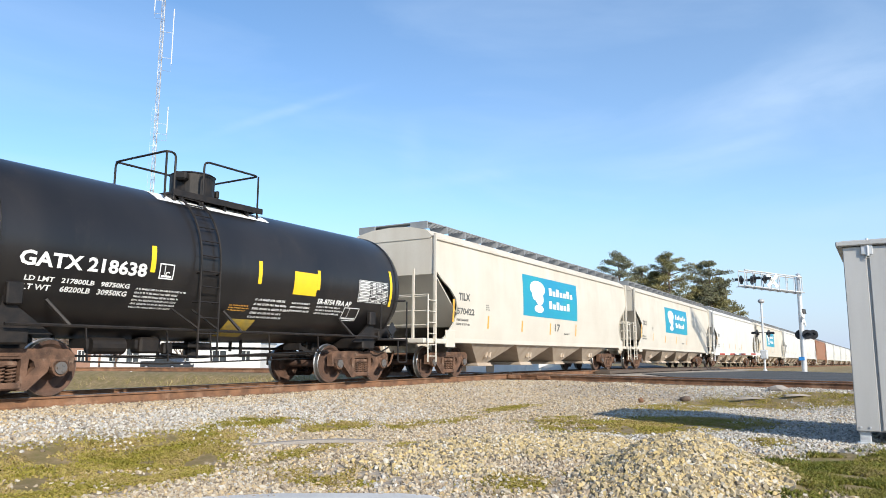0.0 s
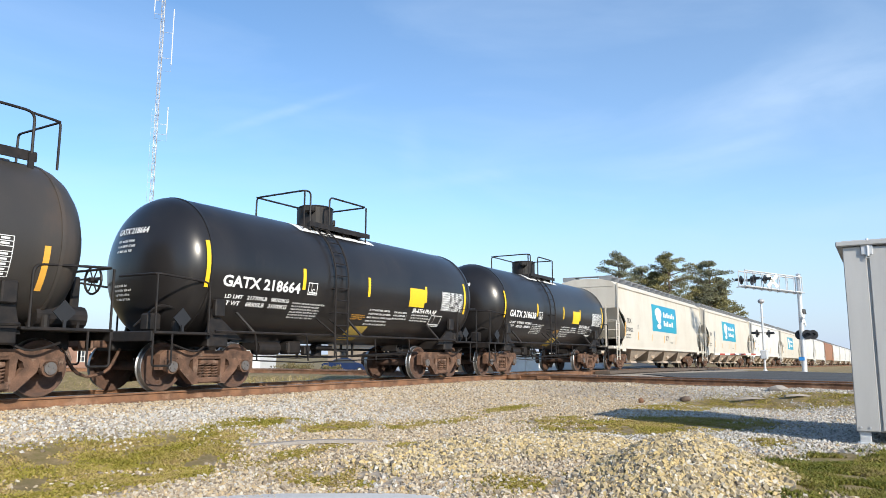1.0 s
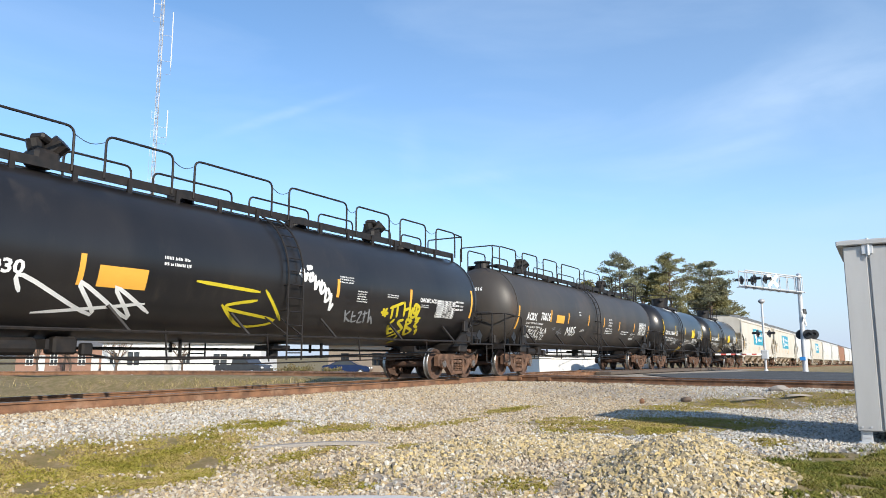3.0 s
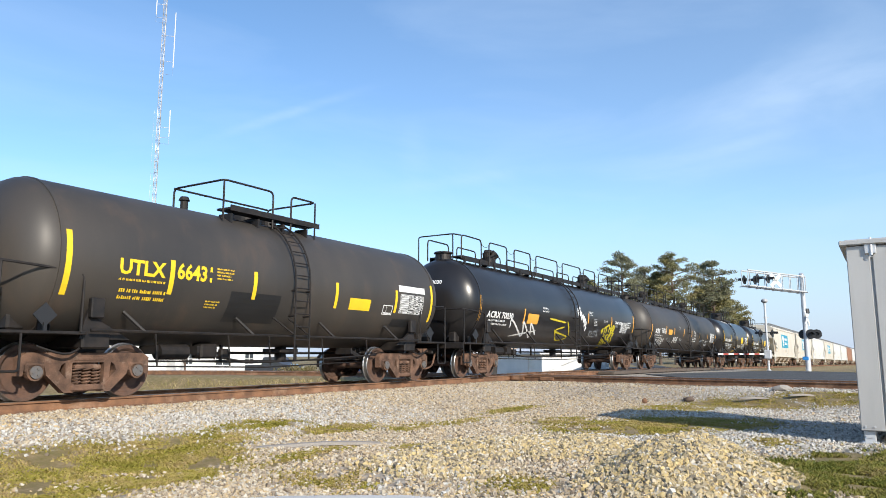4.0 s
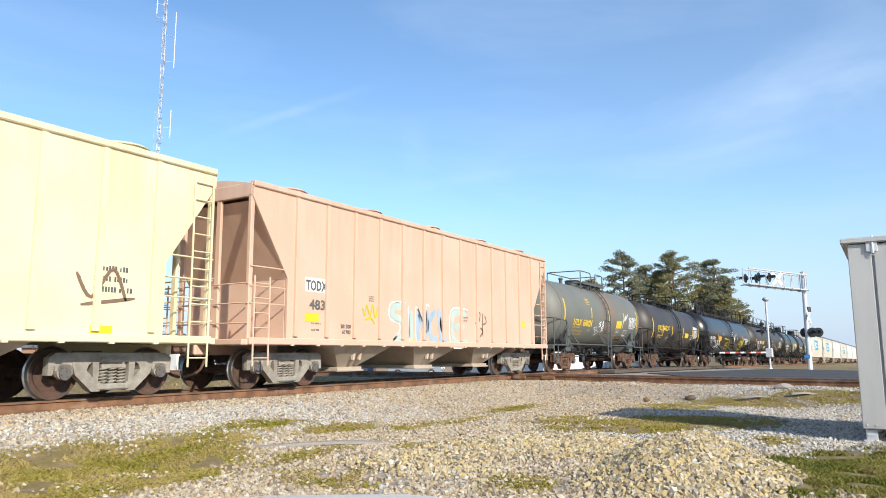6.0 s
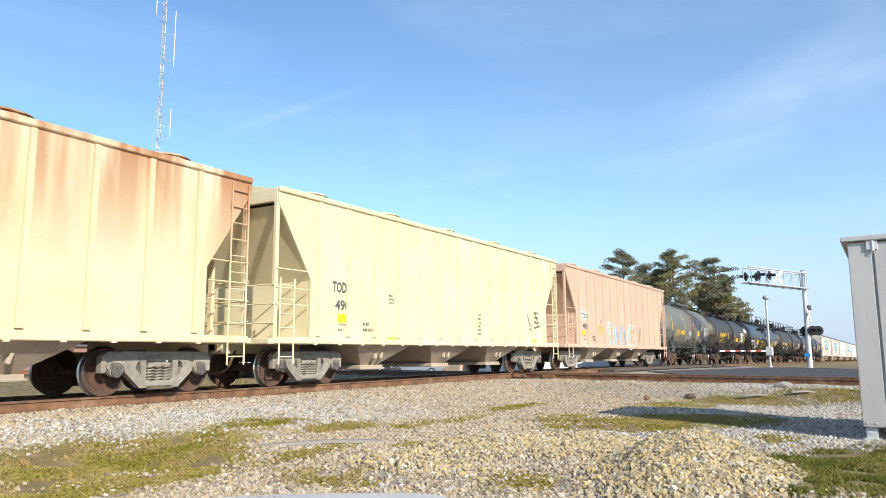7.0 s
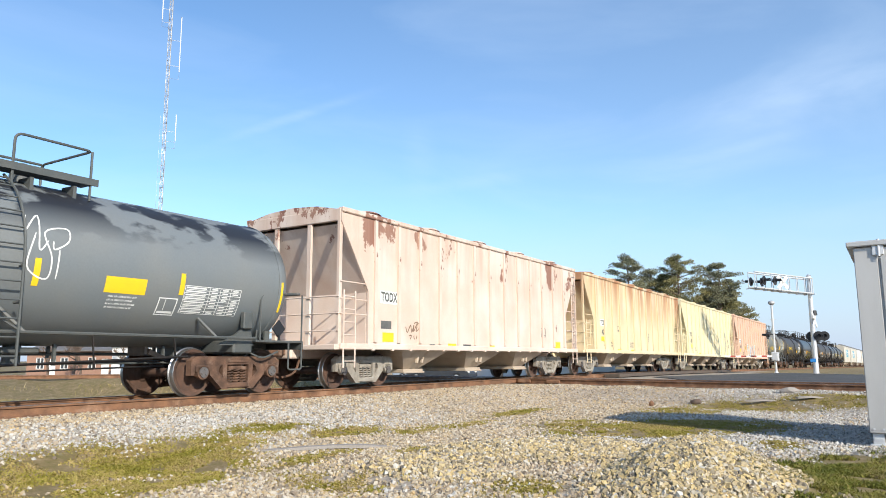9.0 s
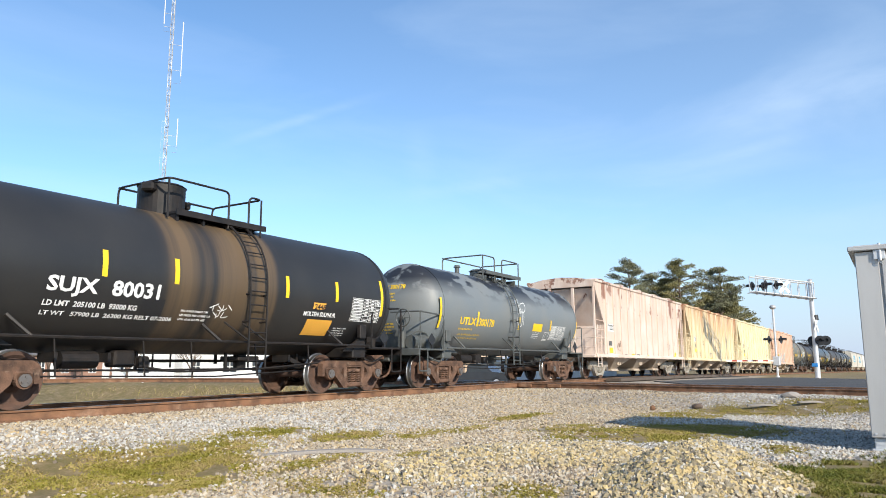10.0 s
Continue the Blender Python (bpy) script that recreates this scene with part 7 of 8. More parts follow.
# ---- cars beyond the tracks ----
def motor_car(m, paint, label, name="parked_car", pickup=False):
    c = thing(name, label, "car" if not pickup else "pickup truck", m=m)
    bm = bmesh.new()
    if pickup:
        out = [(-2.7, 0.45), (-2.72, 1.05), (-0.75, 1.08), (-0.62, 1.72), (0.75, 1.74), (1.35, 1.15), (2.5, 1.02), (2.7, 0.75), (2.68, 0.42)]
    else:
        out = [(-2.25, 0.35), (-2.3, 0.75), (-2.15, 0.98), (-1.55, 1.05), (-0.75, 1.43), (0.35, 1.45), (1.15, 1.02), (2.05, 0.88), (2.28, 0.66), (2.25, 0.35)]
    prism(bm, out, -0.88, 0.88)
    bmesh.ops.bevel(bm, geom=[e for e in bm.edges], offset=0.06, segments=2, affect="EDGES")
    part("body", bm, MAT[paint], c, smooth=False)
    for s in (-1, 1):
        bm = bmesh.new()
        if pickup:
            w = [(-0.55, 1.15), (-0.5, 1.62), (0.68, 1.64), (1.15, 1.15)]
        else:
            w = [(-1.4, 1.05), (-0.7, 1.36), (0.3, 1.38), (0.95, 1.03)]
        prism(bm, w, s * 0.885, s * 0.892)
        part("side_window", bm, MAT["pane"], c)
        for x in ((-1.75, 1.75) if pickup else (-1.4, 1.4)):
            bm = bmesh.new()
            r = 0.38 if pickup else 0.32
            rod(bm, (x, s * 0.72, r), (x, s * 0.91, r), r, 20)
            tyre = part("wheel", bm, MAT["lamp_black"], c)
            bm = bmesh.new()
            rod(bm, (x, s * 0.90, r), (x, s * 0.92, r), r * 0.62, 14)
            part("rim", bm, MAT["galvanised"], tyre)
        bm = bmesh.new()
        box(bm, ((2.62 if pickup else 2.2), s * 0.62, 0.82 if pickup else 0.72), (0.12, 0.34, 0.16), bevel=0.03)
        part("headlight", bm, MAT["white"], c)
    return c


motor_car(pose(50.2, 33.6, -1.08, 0, 0, -68), "car_silver", "silver saloon car parked before the beige house")
motor_car(pose(54.0, 43.6, -1.12, 0, 0, -62), "car_blue", "dark blue saloon car parked before the houses")
PICKUP = motor_car(pose(47.0, 43.7, -1.12, 0, 0, -86), "car_grey", "dark grey pickup truck driving past the houses", "pickup_truck", True)


def traffic_cone(x, y):
    c = thing("marker_post", "short orange and white marker post in the field", "marker post", m=pose(x, y, ground_height(x, y)))
    bm = bmesh.new()
    rod(bm, (0, 0, 0), (0, 0, 0.55), 0.13, 12, 0.09)
    part("base", bm, MAT["gate_red"], c)
    bm = bmesh.new()
    rod(bm, (0, 0, 0.55), (0, 0, 1.0), 0.05, 10)
    part("post", bm, MAT["white"], c)


traffic_cone(26.9, 37.8)

# ---- the train: centre of each car along the track at the clip's start ----
TRAIN = []


def place(car, s0):
    car.matrix_basis = car_pose(s0)
    TRAIN.append((car, s0))


def black_sulphur_car(s0, number, weights, placard=0.0):
    car, at = tank_car(s0, "glossy black tank car with white lettering and yellow placards", 4.37, 6.36, 1.46, 2.40, 5.82, shift=0.30)
    plate(car, at, -1.70, 1.20, 1.36, 1.98, MAT["white"], "crown_patch")
    strips(car, at, [(-4.82, -0.45, 0.47)], MAT["yellow"])
    letters(car, at, "GATX " + number, -4.44, -0.38, 0.31, MAT["white"], 2.20, 0.012)
    letters(car, at, weights[0], -4.30, -0.62, 0.11, MAT["white"], 1.80, 0.012)
    letters(car, at, weights[1], -4.29, -0.77, 0.13, MAT["white"], 1.78, 0.012)
    outline_box(car, at, -1.99, -1.68, -0.39, -0.11, MAT["white"])
    letters(car, at, "C", -1.86, -0.35, 0.14, MAT["white"], 0.09, 0.012)
    strips(car, at, [(-2.13, -0.29, 0.18), (0.44 - placard * 0.3, -0.28, 0.2), (2.26 + placard, -0.27, 0.18), (5.09, -0.49, 0.45)], MAT["yellow"])
    print_bars(car, at, [(-2.37, -1.3, -0.59, -1.02, 6), (0.44, 1.59, -0.58, -1.1, 5), (1.52, 2.32, -0.59, -0.87, 3), (2.35, 3.45, -0.63, -0.88, 3)], MAT["white"])
    print_bars(car, at, [(-0.19, 0.41, -0.76, -0.93, 3)], MAT["orange_tape"])
    letters(car, at, "SR-8754 FRA AP", 2.32, -0.58, 0.17, MAT["white"], 1.23, 0.012)
    outline_box(car, at, 3.34, 3.93, -0.97, -0.61, MAT["white"])
    plate(car, at, 1.46 + placard, 2.21 + placard, -0.42, 0.09, MAT["yellow"], "placard")
    plate(car, at, 0.00, 0.71, -1.72, -1.10, MAT["faded_yellow"], "old_placard")
    data_table(car, at, 3.75, 4.94, -0.43, 0.10, MAT["white"])
    R, cz, cyl, shift = car_dims[car.name]
    head_letters(car, R, cz, cyl, shift, "GATX " + number, -0.55, 0.62, 0.17, MAT["white"], 0.95)
    place(car, s0)


black_sulphur_car(10.22, "218638", ("LD LMT   217800LB   98750KG", "LT WT    68200LB   30950KG"))
black_sulphur_car(-2.50, "218664", ("LD LMT   217700LB   98700KG", "LT WT    68300LB   31000KG"), 0.62)


def tank(key_label, s0, half_tc, half_len, R, cz, tank_half, paint, head, head_mat, **more):
    car, at = tank_car(s0, key_label, half_tc, half_len, R, cz, tank_half, paint, **more)
    _, _, cyl, shift = car_dims[car.name]
    head_letters(car, R, cz, cyl, shift, head, -0.6, 0.55, 0.17, MAT[head_mat], 1.0)
    place(car, s0)
    return car, at



car, at = tank("dull brown-black long tank car with scrawled white graffiti", -18.55, 7.6, 9.76, 1.44, 2.42, 9.15, "tank_dull", "ACRX 70016", "white", style="long", brake=1, gear=(-8.2, -0.40, 0.06, 8.2, 0.79, 0))
letters(car, at, "ACRX", -7.50, -0.43, 0.37, MAT["white"], 0.87, 0.012)
letters(car, at, "70016", -6.26, -0.39, 0.39, MAT["white"], 0.88, 0.012)
letters(car, at, "LD LMT  178700 LB   81050 KG", -7.50, -0.58, 0.09, MAT["white"], 1.52, 0.012)
letters(car, at, "LT WT  92300 LB  42300 KG", -7.50, -0.73, 0.10, MAT["white"], 1.53, 0.012)
strips(car, at, [(-8.2, -0.83, 0.03), (-5.3, -0.42, 0.02), (-3.5, -0.42, 0.0), (-1.16, -0.43, 0.02), (0.88, -0.41, 0.01)], MAT["orange_tape"])
strips(car, at, [(3.13, -0.51, -0.07), (5.53, -0.49, -0.07), (8.12, -0.81, -0.08)], MAT["orange_tape"])
plate(car, at, -4.75, -3.95, -0.44, -0.13, MAT["orange_tape"], "placard")
print_bars(car, at, [(-2.37, -2.04, 0.11, -0.07, 3), (-1.97, -1.44, -0.6, -0.74, 3), (1.2, 2.42, -0.44, -0.77, 3)], MAT["white"])
print_bars(car, at, [(1.52, 2.03, -0.01, -0.41, 3), (3.57, 4.83, -0.52, -0.74, 2)], MAT["white"])
data_table(car, at, 6.37, 7.60, -0.62, 0.00, MAT["white"])
outline_box(car, at, 5.20, 5.88, -0.94, -0.60, MAT["white"])
scrawl(car, at, [[(-7.41, -0.83), (-7.15, -1.19), (-7.2, -0.87), (-6.96, -1.16), (-7.04, -0.79)], [(-6.84, -1.17), (-6.98, -0.83), (-6.88, -0.82), (-6.83, -0.96), (-6.92, -0.99), (-6.68, -1.16)], [(-6.78, -0.84), (-6.64, -1.16), (-6.49, -1.14)], [(-6.71, -0.99), (-6.6, -0.97)], [(-6.78, -0.84), (-6.65, -0.82)], [(-6.44, -0.84), (-6.55, -0.89), (-6.47, -1.09), (-6.28, -1.14)], [(-6.41, -0.79), (-6.22, -1.16)], [(-6.25, -0.78), (-6.3, -0.96), (-6.01, -1.15), (-6.08, -0.84), (-6.01, -1.06), (-5.84, -1.14)], [(-6.0, -0.78), (-5.93, -0.73), (-5.91, -0.88), (-5.79, -0.92), (-5.84, -1.0)], [(-5.84, -0.75), (-5.72, -0.99)], [(-5.69, -0.74), (-5.76, -0.87), (-5.54, -0.98)], [(-5.48, -0.95), (-5.55, -0.7), (-5.35, -0.94)], [(-5.86, -1.06), (-5.74, -1.26), (-5.62, -1.25)], [(-5.69, -1.05), (-5.56, -1.04)], [(-5.63, -1.04), (-5.5, -1.24)], [(-5.52, -1.06), (-5.4, -1.04), (-5.39, -1.24), (-5.23, -1.23)]], 0.05, MAT["white"], "white spray-painted scrawl")
scrawl(car, at, [[(-3.31, -0.97), (-3.46, -0.59), (-3.21, -0.81), (-3.19, -0.57), (-2.95, -0.95)], [(-3.02, -0.56), (-2.84, -0.94)], [(-3.02, -0.56), (-2.83, -0.6), (-2.91, -0.71), (-2.67, -0.81), (-2.81, -0.94)], [(-2.52, -0.55), (-2.72, -0.59), (-2.58, -0.72), (-2.44, -0.83), (-2.6, -0.93)]], 0.06, MAT["white"], "white spray-painted scrawl")
scrawl(car, at, [[(-4.37, -0.97), (-4.17, -0.66), (-4.16, -1.01), (-3.95, -0.78)], [(-4.4, -0.8), (-3.82, -0.88)], [(-4.96, -0.71), (-4.67, -0.62), (-4.84, -0.75), (-4.61, -0.69)]], 0.03, MAT["grey_spray"], "thin grey spray-painted scrawl")

car, at = tank("black long acid tank car with yellow and white graffiti", -38.1, 7.6, 9.78, 1.44, 2.42, 8.98, "tank_black", "ACRX 70030", "white", style="long", shift=-0.12, brake=1, gear=(-8.2, -0.40, 0.06, 8.2, 0.79, 0))
strips(car, at, [(1.4, -0.35, 0.08), (4.48, -0.36, 0.07), (7.87, -0.57, 0.3)], MAT["orange_tape"])
strips(car, at, [(-8.3, -0.64, 0.19), (-5.0, -0.59, -0.07)], MAT["orange_tape"])
letters(car, at, "ACRX 70030", -7.79, -0.49, 0.30, MAT["white"], 1.89, 0.012)
print_bars(car, at, [(-7.64, -6.19, -0.55, -0.81, 2), (-3.47, -2.8, 0.07, -0.15, 2)], MAT["white"])
plate(car, at, -4.70, -3.77, -0.59, -0.22, MAT["orange_tape"], "placard")
letters(car, at, "CHROMIC ACID", 4.95, -0.23, 0.16, MAT["white"], 0.87, 0.012)
print_bars(car, at, [(5.01, 5.5, -0.3, -0.41, 2), (6.9, 7.45, -0.09, -0.43, 3), (1.44, 2.11, 0.17, -0.02, 3), (2.15, 2.61, -0.13, -0.44, 5), (3.39, 3.94, -0.13, -0.24, 2)], MAT["white"])
data_table(car, at, 5.85, 6.87, -0.63, -0.13, MAT["white"])
scrawl(car, at, [[(3.26, -0.61), (3.6, -0.64)], [(3.37, -0.72), (3.48, -0.49)], [(3.53, -0.74), (3.31, -0.51)], [(3.6, -0.49), (4.18, -0.3)], [(3.71, -0.45), (3.8, -0.79)], [(3.91, -0.39), (4.02, -0.73)], [(4.21, -0.29), (4.33, -0.69)], [(4.28, -0.51), (4.49, -0.44)], [(4.47, -0.27), (4.59, -0.74)], [(4.62, -0.41), (4.67, -0.67), (4.86, -0.65), (4.81, -0.37)], [(4.97, -0.51), (4.74, -0.56), (4.73, -0.33), (4.97, -0.41), (4.95, -0.7), (5.17, -0.7)], [(3.99, -0.79), (3.86, -0.99), (4.12, -1.28), (4.27, -1.13), (3.98, -1.08)], [(4.41, -0.79), (4.19, -0.86), (4.57, -1.08), (4.38, -1.23)], [(4.52, -0.74), (4.86, -1.28), (5.05, -1.12), (4.67, -0.98), (4.81, -0.82), (4.53, -0.76)], [(4.96, -0.79), (5.12, -0.81), (5.05, -0.93), (5.25, -1.01)], [(5.26, -1.16), (5.3, -1.08), (5.4, -1.29)], [(4.24, -1.43), (4.6, -1.25), (4.69, -1.78), (4.8, -1.54)]], 0.09, MAT["yellow_spray"], "yellow spray-painted scrawl")
scrawl(car, at, [[(0.05, 0.05), (0.16, 0.21), (0.23, -0.05), (0.32, 0.15)], [(0.09, 0.03), (0.37, 0.1)], [(0.43, 0.15), (0.37, -0.03), (0.49, 0.0), (0.47, 0.17)], [(0.57, 0.11), (0.58, -0.22), (0.69, -0.03), (0.77, -0.28)], [(0.79, 0.02), (0.79, -0.29), (0.92, -0.18), (0.84, -0.04)], [(0.96, -0.14), (0.99, -0.47), (1.12, -0.36), (1.01, -0.15)], [(1.16, -0.26), (1.23, -0.67), (1.29, -0.5)], [(0.29, 0.27), (0.47, 0.27), (0.3, 0.21)]], 0.08, MAT["white"], "white spray-painted scrawl")
scrawl(car, at, [[(1.82, -0.64), (2.0, -0.97)], [(2.02, -0.65), (1.92, -0.81), (2.19, -0.95)], [(2.12, -0.65), (2.23, -0.93), (2.4, -0.91)], [(2.19, -0.79), (2.31, -0.77)], [(2.35, -0.7), (2.47, -0.66), (2.47, -0.94), (2.65, -0.93)], [(2.58, -0.61), (2.72, -0.95)], [(2.54, -0.71), (2.72, -0.67)], [(2.73, -0.57), (2.91, -0.94), (2.89, -0.76), (3.1, -0.98)]], 0.05, MAT["grey_spray"], "faded grey spray-painted scrawl")
scrawl(car, at, [[(-5.88, -0.79), (-5.9, -0.51), (-4.56, -1.14), (-4.98, -0.53), (-3.83, -1.19), (-4.33, -0.57), (-3.49, -1.04)], [(-5.56, -1.16), (-3.66, -0.84)]], 0.07, MAT["white"], "white spray-painted scrawl")
scrawl(car, at, [[(-2.72, -0.32), (-1.06, -0.41)], [(-1.96, -0.74), (-1.17, -1.25), (-0.35, -1.04), (-1.87, -0.8), (-1.07, -0.59)], [(-0.92, -0.35), (-0.17, -1.03)]], 0.07, MAT["yellow_spray"], "yellow spray-painted scrawl")

car, at = tank("dull black tank car with yellow lettering", -54.75, 4.6, 6.72, 1.41, 2.31, 6.25, "tank_dull", "UTLX 66431", "yellow", style="low", shift=0.1, gear=(-1.67, -0.25, 0.33, 1.15, 0.65, -0.3))
strips(car, at, [(-5.26, -0.66, 0.41), (-3.3, -0.51, 0.12), (-1.27, -0.47, 0.1), (1.32, -0.51, 0.1), (3.74, -0.5, 0.1), (5.46, -0.69, 0.37)], MAT["yellow"])
letters(car, at, "UTLX", -4.37, -0.21, 0.36, MAT["yellow"], 0.93, 0.012)
letters(car, at, "66431", -3.20, -0.20, 0.39, MAT["yellow"], 0.81, 0.012)
print_bars(car, at, [(-4.35, -3.38, -0.29, -0.37, 1), (-4.3, -3.03, -0.47, -0.72, 2), (-2.28, -1.80, 0.08, -0.17, 4), (-2.44, -2.02, -0.57, -0.75, 3)], MAT["yellow"])
plate(car, at, 1.83, 2.65, -0.51, -0.22, MAT["yellow"], "placard")
plate(car, at, 3.86, 5.10, 0.08, 0.25, MAT["white"], "white_plate")
data_table(car, at, 3.93, 5.03, -0.49, 0.01, MAT["white"])
outline_box(car, at, 3.20, 3.62, -0.57, -0.31, MAT["white"])
plate(car, at, -1.87, -0.48, -1.01, -0.34, MAT["dark_patch"], "repainted_patch")
plate(car, at, 3.74, 4.79, -0.90, -0.66, MAT["dark_patch"], "repainted_patch")

car, at = tank("weathered grey-brown tank car with rust stains and yellow lettering", -67.9, 4.14, 6.3, 1.41, 2.42, 5.9, "tank_olive", "UTLX 630024", "yellow", style="low", frame="grey_steel", shift=0.03, gear=(-1.39, -0.11, 0.45, 1.46, 0.60, -0.35))
letters(car, at, "UTLX", -3.77, -0.51, 0.36, MAT["yellow"], 0.95, 0.012)
letters(car, at, "630024", -2.68, -0.52, 0.39, MAT["yellow"], 1.09, 0.012)
strips(car, at, [(-4.78, -0.38, 0.53), (-1.73, -0.15, 0.29), (0.58, -0.17, 0.29), (2.72, -0.16, 0.29)], MAT["yellow"])
strips(car, at, [(4.84, -0.42, 0.48)], MAT["yellow"])
print_bars(car, at, [(-3.76, -2.8, -0.58, -0.68, 1), (-2.21, -1.58, 0.71, 0.39, 4)], MAT["yellow"])
print_bars(car, at, [(-3.71, -2.33, -0.72, -1.04, 2), (-1.98, -1.55, -0.65, -0.81, 3)], MAT["faded_yellow"])
plate(car, at, 1.66, 2.44, -0.48, -0.13, MAT["yellow"], "placard")
print_bars(car, at, [(1.68, 2.25, -0.49, -0.72, 4)], MAT["white"])
data_table(car, at, 3.54, 4.63, -0.45, 0.11, MAT["white"])
plate(car, at, 2.22, 2.99, -1.15, -0.90, MAT["lamp_black"], "black_plate")
print_bars(car, at, [(2.31, 2.91, -0.92, -1.1, 2)], MAT["orange_tape"])
print_bars(car, at, [(1.71, 2.18, -0.75, -0.95, 2), (3.02, 3.38, -0.93, -1.16, 3)], MAT["faded_yellow"])
outline_box(car, at, 2.91, 3.41, -0.87, -0.55, MAT["white"])
scrawl(car, at, [[(-0.46, -0.27), (-0.7, -0.35), (-0.47, -0.43), (-0.68, -0.51)], [(-0.69, -0.25), (-0.47, -0.51)], [(-0.28, -0.24), (-0.16, -0.28), (-0.28, -0.37), (-0.08, -0.43), (-0.29, -0.52), (0.01, -0.71)], [(-0.28, -0.76), (-0.06, -0.48)]], 0.06, MAT["white"], "white spray-painted scrawl")
scrawl(car, at, [[(2.71, 0.18), (2.86, -0.08), (3.0, 0.2), (2.96, -0.1)], [(3.07, 0.19), (3.13, 0.01), (3.23, 0.23)], [(3.39, 0.29), (3.34, 0.08)], [(2.58, -0.5), (2.67, 0.01)]], 0.05, MAT["white"], "white spray-painted scrawl")
scrawl(car, at, [[(-1.34, -0.47), (-0.87, -0.8), (-0.53, -0.74), (-1.22, -0.59), (-0.88, -0.51), (-0.92, -0.7)], [(-1.0, -0.91), (-0.71, -0.85), (-0.89, -0.98)]], 0.02, MAT["white"], "thin white chalk drawing")

car, at = ribbed_hopper(-82.3, "faded salmon-pink ribbed covered hopper car with coloured graffiti", 5.72, 7.77, "hop_pink")
plate(car, at, -5.73, -4.97, 2.09, 2.41, MAT["white"], "number_board")
letters(car, at, "TODX", -5.70, 2.13, 0.31, MAT["stencil_dark"], 0.69, 0.012)
letters(car, at, "483", -5.58, 1.71, 0.30, MAT["stencil_dark"], 0.52, 0.012)
plate(car, at, -5.72, -5.27, 1.43, 1.62, MAT["yellow"], "reflector_plate")
plate(car, at, -3.52, -3.08, 1.00, 1.07, MAT["yellow"], "reflector_plate")
plate(car, at, -1.63, -1.21, 0.98, 1.08, MAT["yellow"], "reflector_plate")
plate(car, at, 1.10, 1.50, 1.01, 1.09, MAT["yellow"], "reflector_plate")
print_bars(car, at, [(-5.51, -5.15, 1.42, 1.34, 1), (-5.5, -5.22, 1.28, 1.2, 1)], MAT["stencil_dark"])
letters(car, at, "201300", -4.51, 1.32, 0.13, MAT["stencil_dark"], 0.38, 0.012)
letters(car, at, "61700", -4.45, 1.19, 0.13, MAT["stencil_dark"], 0.31, 0.012)
plate(car, at, 5.11, 5.46, 1.63, 1.81, MAT["yellow"], "reflector_plate")
print_bars(car, at, [(-3.44, -3.2, 2.14, 1.98, 3), (1.02, 1.53, 1.99, 1.65, 4)], MAT["stencil_dark"])
scrawl(car, at, [[(-1.95, 1.95), (-2.36, 1.94), (-2.44, 1.71), (-2.0, 1.55), (-2.02, 1.2), (-2.43, 1.04)], [(-1.63, 1.87), (-1.59, 1.08)], [(1.37, 1.9), (0.59, 1.86), (0.65, 1.09), (1.43, 1.08)], [(0.64, 1.49), (1.25, 1.54)]], 0.19, MAT["teal_spray"], "faded teal spray-painted lettering shape")
scrawl(car, at, [[(-1.26, 1.03), (-1.26, 1.87), (-0.88, 1.16), (-0.8, 1.93)], [(-0.36, 1.95), (-0.68, 1.61), (-0.6, 1.19), (-0.26, 1.1)], [(-0.21, 2.02), (-0.1, 1.05)], [(0.14, 2.01), (-0.08, 1.56), (0.21, 1.06)]], 0.17, MAT["blue_spray"], "faded blue spray-painted lettering shape")
scrawl(car, at, [[(-1.86, 2.07), (-2.51, 2.02), (-2.58, 1.64), (-2.15, 1.5), (-2.17, 1.27), (-2.55, 0.97)], [(-1.73, 1.98), (-1.66, 1.0), (-1.46, 1.01)], [(-1.36, 0.99), (-1.36, 1.99), (-0.85, 1.31), (-0.88, 2.02), (-0.7, 2.03)], [(1.46, 2.04), (0.47, 1.98), (0.49, 0.96), (1.57, 0.97)]], 0.05, MAT["white"], "pale outline of the spray-painted lettering")
scrawl(car, at, [[(1.93, 1.89), (2.21, 1.98), (2.12, 1.68), (1.88, 1.65)], [(2.36, 1.98), (2.37, 1.26)], [(2.51, 1.92), (2.61, 1.71), (2.41, 1.63)], [(2.0, 1.51), (2.01, 1.23)], [(2.22, 1.52), (2.37, 1.41), (2.17, 1.23)]], 0.05, MAT["stencil_brown"], "dark spray-painted numerals")
scrawl(car, at, [[(-3.69, 1.85), (-3.6, 1.64), (-3.54, 1.91), (-3.39, 1.65), (-3.3, 1.93), (-3.18, 1.61), (-3.09, 1.89)], [(-3.61, 1.54), (-3.35, 1.6), (-3.21, 1.45)]], 0.05, MAT["yellow_spray"], "thin yellow and brown scrawl")
place(car, -82.3)

